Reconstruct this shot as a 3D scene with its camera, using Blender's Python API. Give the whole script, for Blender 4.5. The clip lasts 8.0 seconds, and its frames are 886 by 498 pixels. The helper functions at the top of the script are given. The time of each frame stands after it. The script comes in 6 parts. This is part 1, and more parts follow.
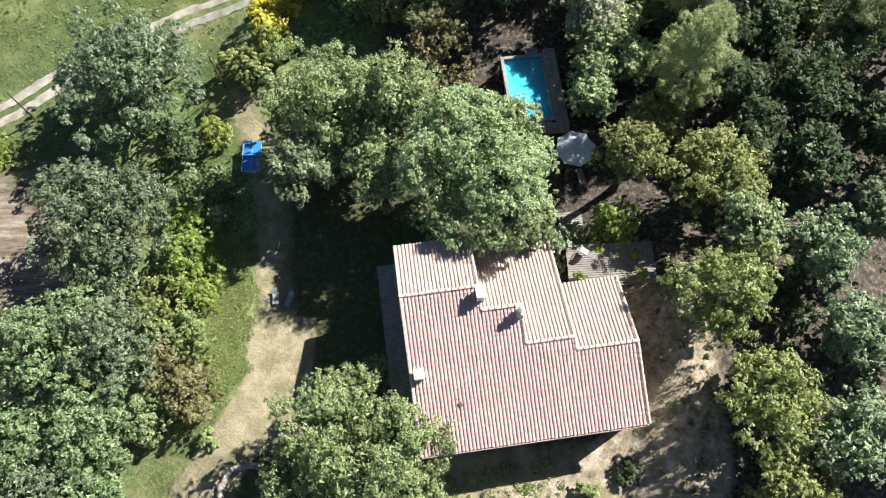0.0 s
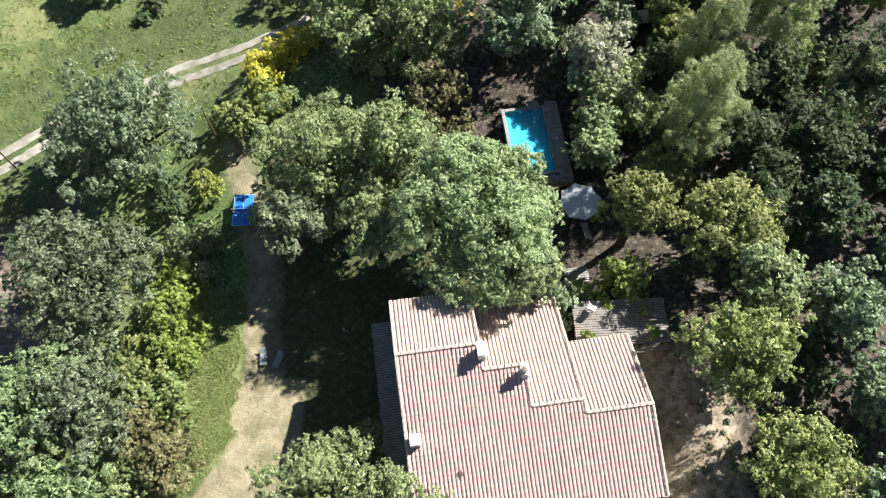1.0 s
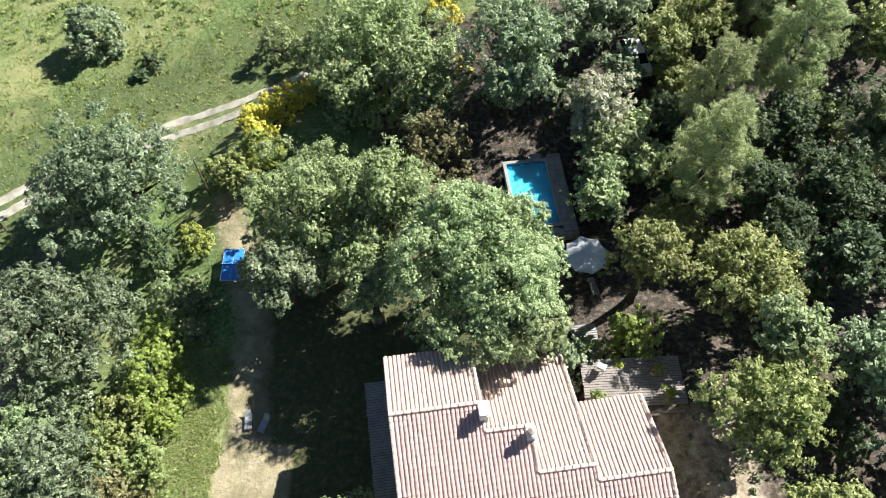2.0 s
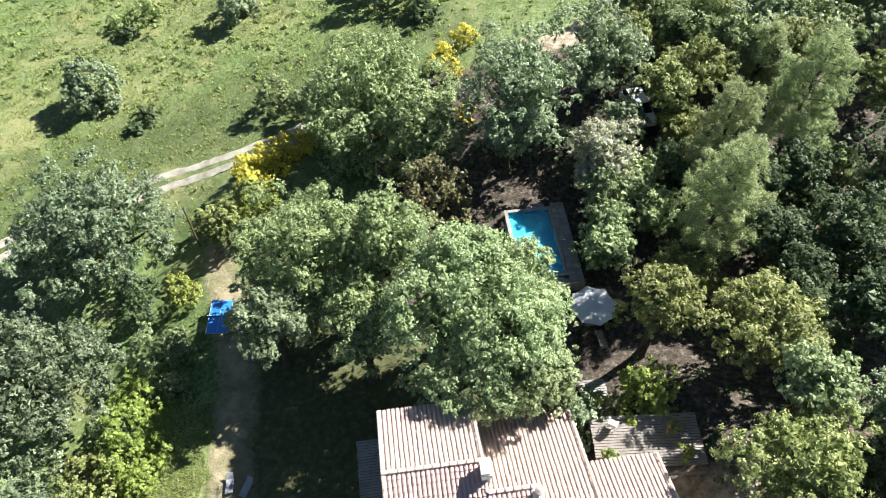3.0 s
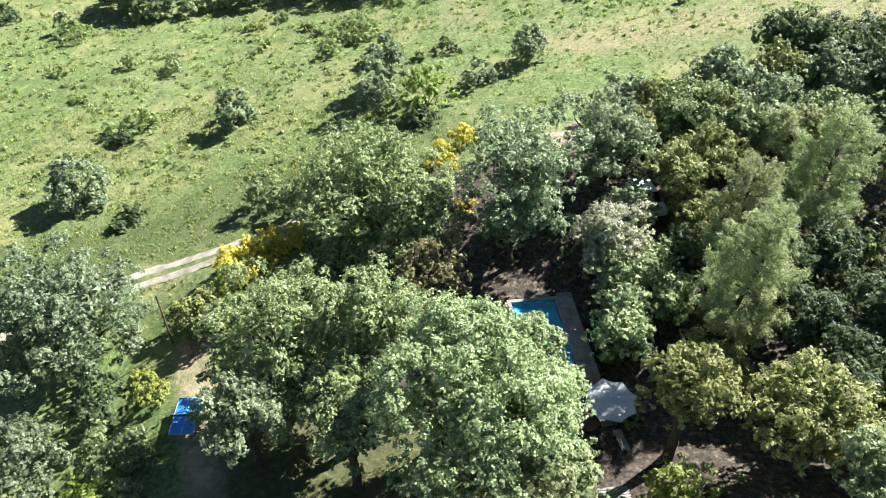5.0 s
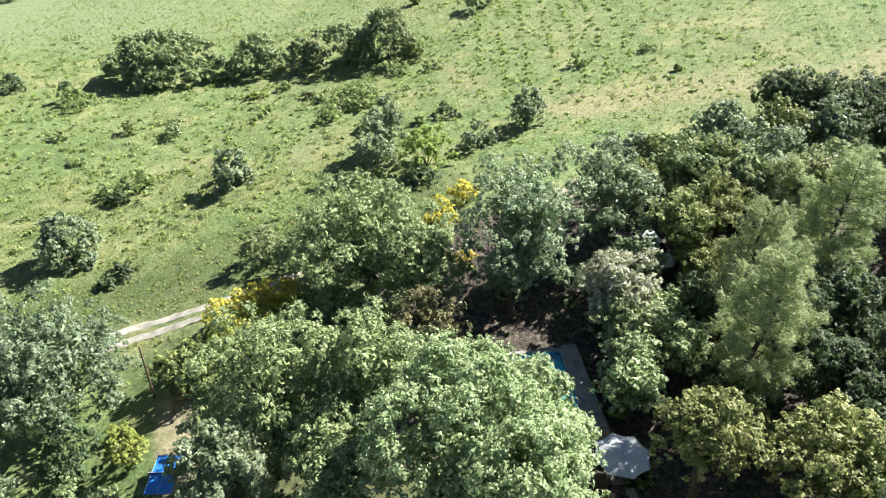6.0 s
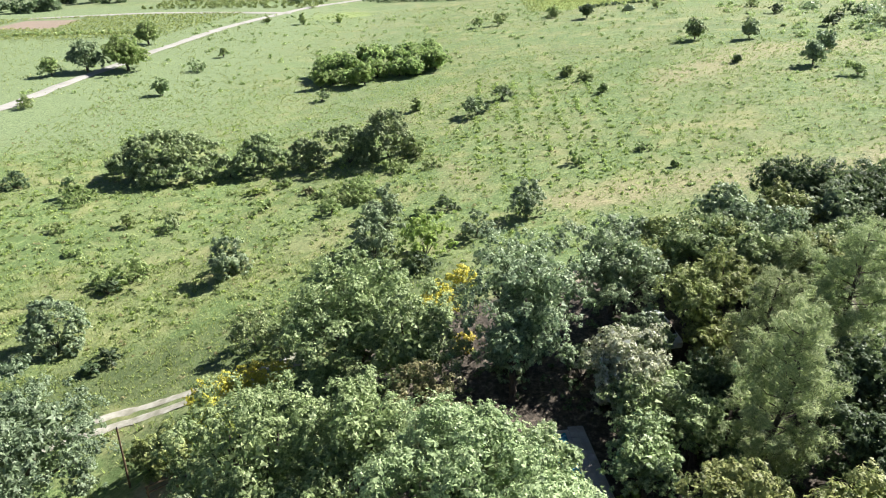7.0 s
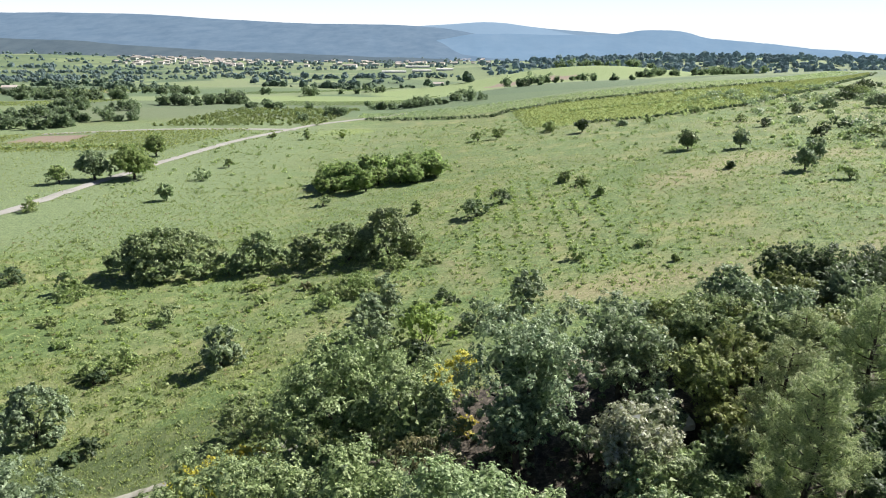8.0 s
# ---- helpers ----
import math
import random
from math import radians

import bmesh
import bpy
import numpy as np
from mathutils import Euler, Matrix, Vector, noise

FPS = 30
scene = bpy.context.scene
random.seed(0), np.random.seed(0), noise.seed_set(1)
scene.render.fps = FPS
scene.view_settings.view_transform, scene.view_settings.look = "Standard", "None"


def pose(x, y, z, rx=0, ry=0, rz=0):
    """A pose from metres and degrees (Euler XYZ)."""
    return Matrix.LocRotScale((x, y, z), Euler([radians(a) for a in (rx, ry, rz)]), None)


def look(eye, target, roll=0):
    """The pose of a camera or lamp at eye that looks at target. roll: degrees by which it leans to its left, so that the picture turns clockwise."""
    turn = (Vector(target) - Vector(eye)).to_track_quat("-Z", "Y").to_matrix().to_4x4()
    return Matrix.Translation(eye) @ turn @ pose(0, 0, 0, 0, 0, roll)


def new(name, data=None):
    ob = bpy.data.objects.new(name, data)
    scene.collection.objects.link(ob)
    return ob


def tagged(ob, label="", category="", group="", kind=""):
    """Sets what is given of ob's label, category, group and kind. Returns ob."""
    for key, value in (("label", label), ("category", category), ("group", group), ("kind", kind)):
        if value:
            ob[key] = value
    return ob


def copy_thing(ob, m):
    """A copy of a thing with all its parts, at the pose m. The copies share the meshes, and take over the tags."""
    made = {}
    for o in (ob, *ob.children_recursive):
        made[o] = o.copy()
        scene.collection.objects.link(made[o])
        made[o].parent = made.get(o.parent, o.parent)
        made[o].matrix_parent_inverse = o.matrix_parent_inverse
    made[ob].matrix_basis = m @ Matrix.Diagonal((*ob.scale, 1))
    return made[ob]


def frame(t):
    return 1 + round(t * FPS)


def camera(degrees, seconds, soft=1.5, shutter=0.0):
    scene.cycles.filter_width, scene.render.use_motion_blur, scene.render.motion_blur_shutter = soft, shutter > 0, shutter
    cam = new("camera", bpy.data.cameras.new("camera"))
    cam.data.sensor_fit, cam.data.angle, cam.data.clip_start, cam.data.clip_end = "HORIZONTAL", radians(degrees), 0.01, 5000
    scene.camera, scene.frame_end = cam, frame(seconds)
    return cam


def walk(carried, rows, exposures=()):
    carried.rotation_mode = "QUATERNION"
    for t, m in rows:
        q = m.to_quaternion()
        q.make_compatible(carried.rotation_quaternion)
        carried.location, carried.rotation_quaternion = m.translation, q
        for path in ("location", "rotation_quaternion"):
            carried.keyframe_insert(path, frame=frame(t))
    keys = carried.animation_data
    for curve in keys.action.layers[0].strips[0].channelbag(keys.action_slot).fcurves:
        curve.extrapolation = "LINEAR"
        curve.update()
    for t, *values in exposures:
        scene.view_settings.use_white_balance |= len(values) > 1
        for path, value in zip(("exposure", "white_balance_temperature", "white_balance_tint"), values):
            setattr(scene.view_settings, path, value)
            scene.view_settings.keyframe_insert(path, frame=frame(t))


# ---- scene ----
cam = camera(62.7, 8.0, soft=1.0)
METRES, EYE, TILT, LEAN, TURN = 25.2, 52.0, -70.4, 0.3, 0.0
ROWS = [
    (0.0, 0.0, 0.0, 0.0, 0.0, 0.0, -0.0),
    (0.5, 0.0014, 0.0574, -0.019, -0.01, 2.67, -0.02),
    (1.0, 0.0035, 0.115, -0.0402, 0.01, 5.61, -0.07),
    (1.5, 0.0054, 0.1734, -0.0624, 0.03, 8.61, -0.11),
    (3.0, 0.011, 0.3479, -0.1303, 0.03, 17.55, -0.28),
    (3.5, 0.0133, 0.4058, -0.1515, 0.02, 20.52, -0.32),
    (4.0, 0.0141, 0.4639, -0.1734, -0.03, 23.53, -0.36),
    (4.5, 0.0164, 0.5223, -0.1957, -0.03, 26.55, -0.4),
    (6.0, 0.0218, 0.6987, -0.2592, -0.11, 36.17, -0.5),
    (6.5, 0.0241, 0.758, -0.2809, -0.16, 40.79, -0.58),
    (7.0, 0.0253, 0.8188, -0.302, -0.24, 45.4, -0.61),
    (7.5, 0.0258, 0.88, -0.3222, -0.31, 50.05, -0.66),
    (8.0, 0.0264, 0.939, -0.3421, -0.4, 54.74, -0.68),
]
walk(cam, [(t, pose(0, 0, EYE, TILT, LEAN, TURN) @ pose(METRES * x, METRES * y, METRES * z, 90 + pitch, roll, yaw)) for t, x, y, z, yaw, pitch, roll in ROWS],
     exposures=[(0.0, 1.28), (1.5, 1.38), (3.0, 1.60), (4.5, 1.70), (6.0, 1.63), (6.5, 1.52), (7.2, 1.37), (8.0, 1.0)])

# ---- world, sun and exposure ----
SUN_AZ, SUN_EL = 34.5, 41.0            # degrees: from east (x) towards north (y), above the horizon
world = bpy.data.worlds.new("sky")
scene.world = world
world.use_nodes = True
wn = world.node_tree.nodes
wl = world.node_tree.links
sky = wn.new("ShaderNodeTexSky")
sky.sky_type = "NISHITA"
sky.sun_disc = False
sky.sun_elevation = radians(SUN_EL)
sky.sun_rotation = radians(90 - SUN_AZ)
sky.altitude = 1500
sky.air_density, sky.dust_density, sky.ozone_density = 1.0, 0.3, 1.6
wn["Background"].inputs["Strength"].default_value = 0.036
wl.new(sky.outputs[0], wn["Background"].inputs["Color"])
sun_dir = Vector((math.cos(radians(SUN_EL)) * math.cos(radians(SUN_AZ)), math.cos(radians(SUN_EL)) * math.sin(radians(SUN_AZ)), math.sin(radians(SUN_EL))))
lamp = bpy.data.lights.new("sun", "SUN")
lamp.energy, lamp.angle, lamp.color = 5.0, radians(0.53), (1.0, 0.97, 0.91)
sun = new("sun", lamp)
sun.matrix_world = look(sun_dir * 200, (0, 0, 0))


# ---- materials ----
class Nodes:
    """A short way to write node trees."""

    def __init__(self, name, rough=0.8):
        self.mat = bpy.data.materials.new(name)
        self.mat.use_nodes = True
        self.tree = self.mat.node_tree
        self.bsdf = self.tree.nodes["Principled BSDF"]
        self.bsdf.inputs["Roughness"].default_value = rough
        self.pos = self.add("ShaderNodeNewGeometry").outputs["Position"]

    def add(self, kind):
        return self.tree.nodes.new(kind)

    def link(self, a, b):
        self.tree.links.new(a, b)

    def noise(self, scale, detail=4.0, rough=0.6, coord=None, stretch=None):
        n = self.add("ShaderNodeTexNoise")
        n.inputs["Scale"].default_value, n.inputs["Detail"].default_value, n.inputs["Roughness"].default_value = scale, detail, rough
        src = coord or self.pos
        if stretch:
            m = self.add("ShaderNodeMapping")
            m.inputs["Scale"].default_value = stretch
            self.link(src, m.inputs["Vector"])
            src = m.outputs[0]
        self.link(src, n.inputs["Vector"])
        return n.outputs["Fac"]

    def ramp(self, fac, stops):
        r = self.add("ShaderNodeValToRGB")
        e = r.color_ramp.elements
        while len(e) < len(stops):
            e.new(0.5)
        for i, (p, c) in enumerate(stops):
            e[i].position = p
            e[i].color = (*c, 1) if len(c) == 3 else c
        self.link(fac, r.inputs[0])
        return r.outputs[0]

    def grey(self, fac, a, b):
        return self.ramp(fac, [(a, (0, 0, 0)), (b, (1, 1, 1))])

    def mix(self, fac, a, b, kind="MIX"):
        m = self.add("ShaderNodeMix")
        m.data_type, m.blend_type = "RGBA", kind
        for s, v in ((m.inputs[0], fac), (m.inputs[6], a), (m.inputs[7], b)):
            if isinstance(v, bpy.types.NodeSocket):
                self.link(v, s)
            elif isinstance(v, (int, float)):
                s.default_value = v
            else:
                s.default_value = (*v, 1)
        return m.outputs[2]

    def math(self, op, a, b):
        m = self.add("ShaderNodeMath")
        m.operation = op
        for s, v in ((m.inputs[0], a), (m.inputs[1], b)):
            if isinstance(v, bpy.types.NodeSocket):
                self.link(v, s)
            else:
                s.default_value = v
        return m.outputs[0]

    def attr(self, name):
        a = self.add("ShaderNodeAttribute")
        a.attribute_name = name
        return a.outputs["Fac"]

    def bump(self, height, strength=0.4, distance=0.05):
        b = self.add("ShaderNodeBump")
        b.inputs["Strength"].default_value, b.inputs["Distance"].default_value = strength, distance
        self.link(height, b.inputs["Height"])
        self.link(b.outputs[0], self.bsdf.inputs["Normal"])

    def done(self, colour):
        if isinstance(colour, bpy.types.NodeSocket):
            self.link(colour, self.bsdf.inputs["Base Color"])
        else:
            self.bsdf.inputs["Base Color"].default_value = (*colour, 1)
        return self.mat


def leaf_material(name, dark, mid, light, glow=0.30, rough=0.52):
    """Foliage: each leaf has its own tint, clumps vary on a larger scale, and light comes through."""
    n = Nodes(name, rough)
    n.bsdf.inputs["Specular IOR Level"].default_value = 0.3
    isl = n.add("ShaderNodeNewGeometry").outputs["Random Per Island"]
    c = n.ramp(isl, [(0.0, dark), (0.45, mid), (0.85, light), (1.0, [min(0.66, 1.3 * q) for q in light])])
    big = n.grey(n.noise(0.55, 3.0), 0.35, 0.68)
    c = n.mix(n.math("MULTIPLY", big, 0.3), c, light)
    rnd = n.add("ShaderNodeObjectInfo").outputs["Random"]
    hsv = n.add("ShaderNodeHueSaturation")
    n.link(n.math("ADD", n.math("MULTIPLY", rnd, 0.022), 0.478), hsv.inputs["Hue"])
    n.link(n.math("ADD", n.math("MULTIPLY", rnd, 0.25), 0.88), hsv.inputs["Value"])
    n.link(c, hsv.inputs["Color"])
    c = hsv.outputs[0]
    n.link(c, n.bsdf.inputs["Base Color"])
    tr = n.add("ShaderNodeBsdfTranslucent")
    n.link(n.mix(0.4, c, (0.36, 0.50, 0.22)), tr.inputs["Color"])
    ms = n.add("ShaderNodeMixShader")
    ms.inputs[0].default_value = glow
    n.link(n.bsdf.outputs[0], ms.inputs[1])
    n.link(tr.outputs[0], ms.inputs[2])
    n.link(ms.outputs[0], n.tree.nodes["Material Output"].inputs["Surface"])
    return n.mat


def far_foliage(name, a, b, scale, glow=0.4):
    """Foliage seen from afar: two tones in patches, and light that comes through it."""
    n = Nodes(name, 0.95)
    n.bsdf.inputs["Specular IOR Level"].default_value = 0.1
    c = n.mix(n.grey(n.noise(scale), 0.35, 0.65), a, b)
    c = n.mix(n.grey(n.noise(scale * 5, 3.0), 0.3, 0.7), c, n.mix(0.5, c, b))
    n.link(c, n.bsdf.inputs["Base Color"])
    n.bump(n.noise(scale * 4, 4.0), 1.0, 1.2)
    tr = n.add("ShaderNodeBsdfTranslucent")
    n.link(c, tr.inputs["Color"])
    ms = n.add("ShaderNodeMixShader")
    ms.inputs[0].default_value = glow
    n.link(n.bsdf.outputs[0], ms.inputs[1])
    n.link(tr.outputs[0], ms.inputs[2])
    n.link(ms.outputs[0], n.tree.nodes["Material Output"].inputs["Surface"])
    return n.mat


def mottled(name, a, b, scale, rough=0.8, bump=0.3, fine=9.0, metal=0.0, dist=0.02):
    """Two tones in patches with a finer grain over them."""
    n = Nodes(name, rough)
    c = n.mix(n.grey(n.noise(scale), 0.35, 0.65), a, b)
    g = n.noise(scale * fine, 3.0)
    c = n.mix(0.35, c, n.mix(g, (0.25, 0.25, 0.25), (0.75, 0.75, 0.75)), "OVERLAY")
    n.bump(g, bump, dist)
    n.bsdf.inputs["Metallic"].default_value = metal
    return n.done(c)


M = {}
M["oak"] = leaf_material("oak_leaves", (0.046, 0.086, 0.033), (0.186, 0.260, 0.104), (0.370, 0.455, 0.220))
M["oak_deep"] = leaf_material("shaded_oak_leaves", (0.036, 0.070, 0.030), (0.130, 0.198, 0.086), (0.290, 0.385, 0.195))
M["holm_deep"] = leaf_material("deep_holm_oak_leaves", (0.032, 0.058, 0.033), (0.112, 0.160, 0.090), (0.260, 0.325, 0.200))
M["oak_light"] = leaf_material("pale_oak_leaves", (0.060, 0.104, 0.042), (0.205, 0.278, 0.122), (0.385, 0.465, 0.245))
M["holm"] = leaf_material("holm_oak_leaves", (0.046, 0.080, 0.043), (0.165, 0.228, 0.126), (0.350, 0.425, 0.260))
M["olive"] = leaf_material("yellowish_leaves", (0.068, 0.090, 0.027), (0.206, 0.244, 0.080), (0.360, 0.402, 0.152))
M["silver"] = leaf_material("silvery_leaves", (0.170, 0.195, 0.110), (0.440, 0.465, 0.300), (0.640, 0.650, 0.500))
M["dark"] = leaf_material("dark_leaves", (0.020, 0.040, 0.021), (0.050, 0.086, 0.040), (0.120, 0.168, 0.080))
M["pine"] = leaf_material("pine_needles", (0.100, 0.140, 0.064), (0.270, 0.330, 0.150), (0.450, 0.505, 0.255), 0.45, 0.55)
M["bright"] = leaf_material("bright_leaves", (0.110, 0.175, 0.032), (0.245, 0.340, 0.075), (0.400, 0.490, 0.140), 0.5)
M["broom"] = leaf_material("broom_flowers", (0.300, 0.300, 0.035), (0.620, 0.570, 0.055), (0.780, 0.730, 0.150), 0.25)
M["brown"] = leaf_material("browning_leaves", (0.072, 0.068, 0.030), (0.182, 0.172, 0.076), (0.310, 0.298, 0.145))
M["grass"] = leaf_material("field_grass", (0.118, 0.172, 0.045), (0.212, 0.278, 0.078), (0.325, 0.365, 0.132), 0.5, 0.8)
M["vine"] = leaf_material("vine_leaves", (0.120, 0.160, 0.034), (0.215, 0.268, 0.064), (0.310, 0.355, 0.110), 0.45, 0.9)
M["orchard_vine"] = leaf_material("dull_vine_leaves", (0.095, 0.140, 0.060), (0.165, 0.220, 0.095), (0.240, 0.300, 0.140), 0.45, 0.9)
M["weed"] = leaf_material("field_weeds", (0.115, 0.180, 0.050), (0.215, 0.300, 0.090), (0.330, 0.410, 0.150), 0.5, 0.9)
M["straw"] = leaf_material("dry_straw", (0.200, 0.180, 0.080), (0.340, 0.300, 0.150), (0.460, 0.420, 0.240), 0.4, 0.9)
M["scrub"] = leaf_material("scrub_leaves", (0.105, 0.165, 0.058), (0.245, 0.330, 0.120), (0.410, 0.480, 0.210), 0.5)
# distance haze is painted into the far foliage: paler and bluer the farther off
M["far"] = far_foliage("hazed_distant_foliage", (0.130, 0.190, 0.135), (0.215, 0.285, 0.205), 0.45)
M["far_hazed"] = far_foliage("hazed_valley_foliage", (0.200, 0.270, 0.270), (0.265, 0.340, 0.335), 0.3, 0.55)
M["bark"] = mottled("bark", (0.058, 0.043, 0.032), (0.110, 0.093, 0.075), 3.0, 0.9, 0.8)


def tile_material(name, base_col, worn):
    n = Nodes(name, 0.85)
    rnd = n.add("ShaderNodeObjectInfo").outputs["Random"]
    isl = n.add("ShaderNodeNewGeometry").outputs["Random Per Island"]
    mixr = n.math("FRACT", n.math("ADD", n.math("MULTIPLY", rnd, 7.0), isl), 0.0)
    c = n.ramp(mixr, [(0.0, [0.82 * q for q in base_col]), (0.35, base_col), (0.8, [1.1 * q for q in base_col]), (1.0, [1.18 * q for q in base_col])])
    c = n.mix(n.grey(n.noise(0.35, 3.0), 0.42, 0.66), c, worn)
    c = n.mix(n.math("MULTIPLY", n.grey(n.noise(5.0, 5.0), 0.58, 0.72), 0.6), c, (0.470, 0.435, 0.385))
    n.bump(n.noise(40.0), 0.3, 0.01)
    return n.done(c)


M["tile"] = tile_material("pink_roof_tile", (0.485, 0.350, 0.314), (0.475, 0.320, 0.300))
M["pale_tile"] = tile_material("pale_roof_tile", (0.500, 0.385, 0.325), (0.500, 0.370, 0.325))
M["underlay"] = mottled("channel_tile", (0.480, 0.365, 0.325), (0.540, 0.430, 0.380), 4.0, 0.9)
M["mortar"] = mottled("ridge_mortar", (0.420, 0.330, 0.285), (0.500, 0.415, 0.360), 5.0, 0.9, 0.5)
M["render"] = mottled("wall_render", (0.348, 0.302, 0.244), (0.406, 0.360, 0.302), 0.8, 0.9, 0.3, 20)
M["pale_plastic"] = mottled("pale_plastic", (0.26, 0.28, 0.30), (0.32, 0.34, 0.36), 3.0, 0.6, 0.1)
M["white"] = mottled("white_paint", (0.60, 0.59, 0.57), (0.68, 0.67, 0.65), 3.0, 0.7, 0.15)
M["grey_wood"] = mottled("weathered_boards", (0.215, 0.210, 0.205), (0.330, 0.318, 0.305), 2.5, 0.85, 0.5, 14)
M["pale_wood"] = mottled("bleached_boards", (0.213, 0.186, 0.167), (0.288, 0.260, 0.237), 2.5, 0.85, 0.5, 14)
M["brown_wood"] = mottled("brown_wood", (0.093, 0.058, 0.035), (0.157, 0.104, 0.064), 4.0, 0.75, 0.5, 10)
M["coping"] = mottled("pool_coping", (0.22, 0.205, 0.19), (0.28, 0.265, 0.25), 3.0, 0.7)
M["paving"] = mottled("pool_paving", (0.209, 0.191, 0.180), (0.325, 0.302, 0.278), 1.5, 0.8, 0.4, 12)
M["liner"] = mottled("pool_liner", (0.020, 0.360, 0.520), (0.028, 0.400, 0.560), 1.0, 0.4, 0.0)
M["blue_top"] = mottled("blue_table_top", (0.032, 0.200, 0.580), (0.040, 0.225, 0.620), 2.0, 0.35, 0.0)
M["steel"] = mottled("dark_steel", (0.046, 0.046, 0.052), (0.075, 0.075, 0.081), 6.0, 0.45, 0.1, 9, 0.8)
M["canvas"] = mottled("parasol_canvas", (0.50, 0.53, 0.57), (0.56, 0.58, 0.61), 1.2, 0.85, 0.2, 30)
M["stone"] = mottled("pale_stone", (0.232, 0.209, 0.180), (0.360, 0.331, 0.290), 2.5, 0.9, 0.6)
M["clay"] = mottled("clay_pot", (0.261, 0.116, 0.064), (0.319, 0.162, 0.099), 5.0, 0.8)
M["net"] = mottled("net_mesh", (0.050, 0.085, 0.190), (0.080, 0.120, 0.240), 30.0, 0.9)
M["car_paint"] = mottled("silver_paint", (0.66, 0.67, 0.69), (0.70, 0.71, 0.73), 2.0, 0.3, 0.0, 9, 0.0)
M["rubber"] = mottled("tyre_rubber", (0.012, 0.012, 0.012), (0.020, 0.020, 0.020), 8.0, 0.8)
M["car_glass"] = Nodes("car_glass", 0.08).done((0.02, 0.025, 0.03))
M["track"] = mottled("track_gravel", (0.22, 0.21, 0.16), (0.42, 0.395, 0.34), 0.9, 0.95, 0.6, 7)
M["road"] = mottled("pale_road", (0.267, 0.255, 0.232), (0.336, 0.319, 0.296), 0.25, 0.95, 0.2, 12)
M["far_wall"] = mottled("far_wall", (0.60, 0.58, 0.54), (0.68, 0.66, 0.62), 0.1, 0.9, 0.0)
M["far_roof"] = mottled("far_roof", (0.400, 0.340, 0.310), (0.480, 0.420, 0.390), 0.1, 0.9, 0.0)

n = Nodes("pool_water", 0.04)
n.bsdf.inputs["Transmission Weight"].default_value = 1.0
n.bsdf.inputs["IOR"].default_value = 1.33
n.bump(n.noise(2.2, 2.0), 0.12, 0.03)
M["water"] = n.done((0.72, 0.96, 1.0))

# ground: grass field with dry straw, leaf litter under the wood, bare yard, ploughed soil, and far off a quilt of plots
n = Nodes("ground", 0.95)
fine = n.noise(3.2, 5.0, 0.7)
mid = n.noise(0.42, 4.0)
wide = n.noise(0.055, 3.0)
grass = n.ramp(fine, [(0.34, (0.039, 0.064, 0.018)), (0.48, (0.102, 0.160, 0.046)), (0.64, (0.198, 0.252, 0.092))])
grass = n.mix(n.math("MULTIPLY", n.grey(wide, 0.44, 0.62), 0.75), grass, n.ramp(fine, [(0.3, (0.130, 0.150, 0.054)), (0.7, (0.232, 0.232, 0.108))]))
grass = n.mix(n.math("MULTIPLY", n.grey(n.noise(0.16, 4.0, 0.65), 0.50, 0.64), 0.65), grass, (0.261, 0.248, 0.108))
grass = n.mix(n.math("MULTIPLY", n.grey(mid, 0.50, 0.66), 0.6), grass, (0.071, 0.122, 0.026))
grass = n.mix(n.math("MULTIPLY", n.grey(n.noise(0.09, 5.0, 0.65), 0.52, 0.66), 0.5), grass, (0.068, 0.110, 0.030))
grass = n.mix(n.math("MULTIPLY", n.grey(n.noise(0.8, 4.0, 0.7), 0.54, 0.66), 0.6), grass, (0.249, 0.288, 0.118))
grass = n.mix(n.math("MULTIPLY", n.grey(n.noise(1.7, 3.0, 0.6), 0.56, 0.66), 0.55), grass, (0.056, 0.098, 0.026))
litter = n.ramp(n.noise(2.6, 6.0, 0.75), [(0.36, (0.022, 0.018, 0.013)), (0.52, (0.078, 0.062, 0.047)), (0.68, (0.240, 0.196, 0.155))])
bare = n.ramp(n.noise(1.4, 6.0, 0.7), [(0.3, (0.230, 0.195, 0.115)), (0.55, (0.330, 0.285, 0.180)), (0.75, (0.405, 0.360, 0.255))])
bare = n.mix(n.math("MULTIPLY", n.grey(n.noise(0.5, 4.0), 0.48, 0.62), 0.5), bare, (0.116, 0.110, 0.049))
gravel = n.ramp(n.noise(1.1, 7.0, 0.78), [(0.34, (0.115, 0.089, 0.054)), (0.5, (0.304, 0.250, 0.176)), (0.66, (0.520, 0.459, 0.365))])
soil = n.ramp(n.noise(0.9, 5.0, 0.7, None, (0.25, 1.6, 1.0)), [(0.36, (0.099, 0.072, 0.049)), (0.52, (0.209, 0.168, 0.125)), (0.68, (0.348, 0.302, 0.244))])
lawn = n.ramp(n.noise(2.4, 5.0, 0.7), [(0.3, (0.040, 0.050, 0.017)), (0.55, (0.082, 0.090, 0.034)), (0.75, (0.175, 0.160, 0.082))])
vor = n.add("ShaderNodeTexVoronoi")
vor.inputs["Scale"].default_value = 1.0
mp = n.add("ShaderNodeMapping")
mp.inputs["Scale"].default_value = (0.0062, 0.0125, 0.0)
mp.inputs["Rotation"].default_value = (0, 0, 0.35)
n.link(n.pos, mp.inputs["Vector"])
n.link(mp.outputs[0], vor.inputs["Vector"])
sep = n.add("ShaderNodeSeparateColor")
n.link(vor.outputs["Color"], sep.inputs[0])
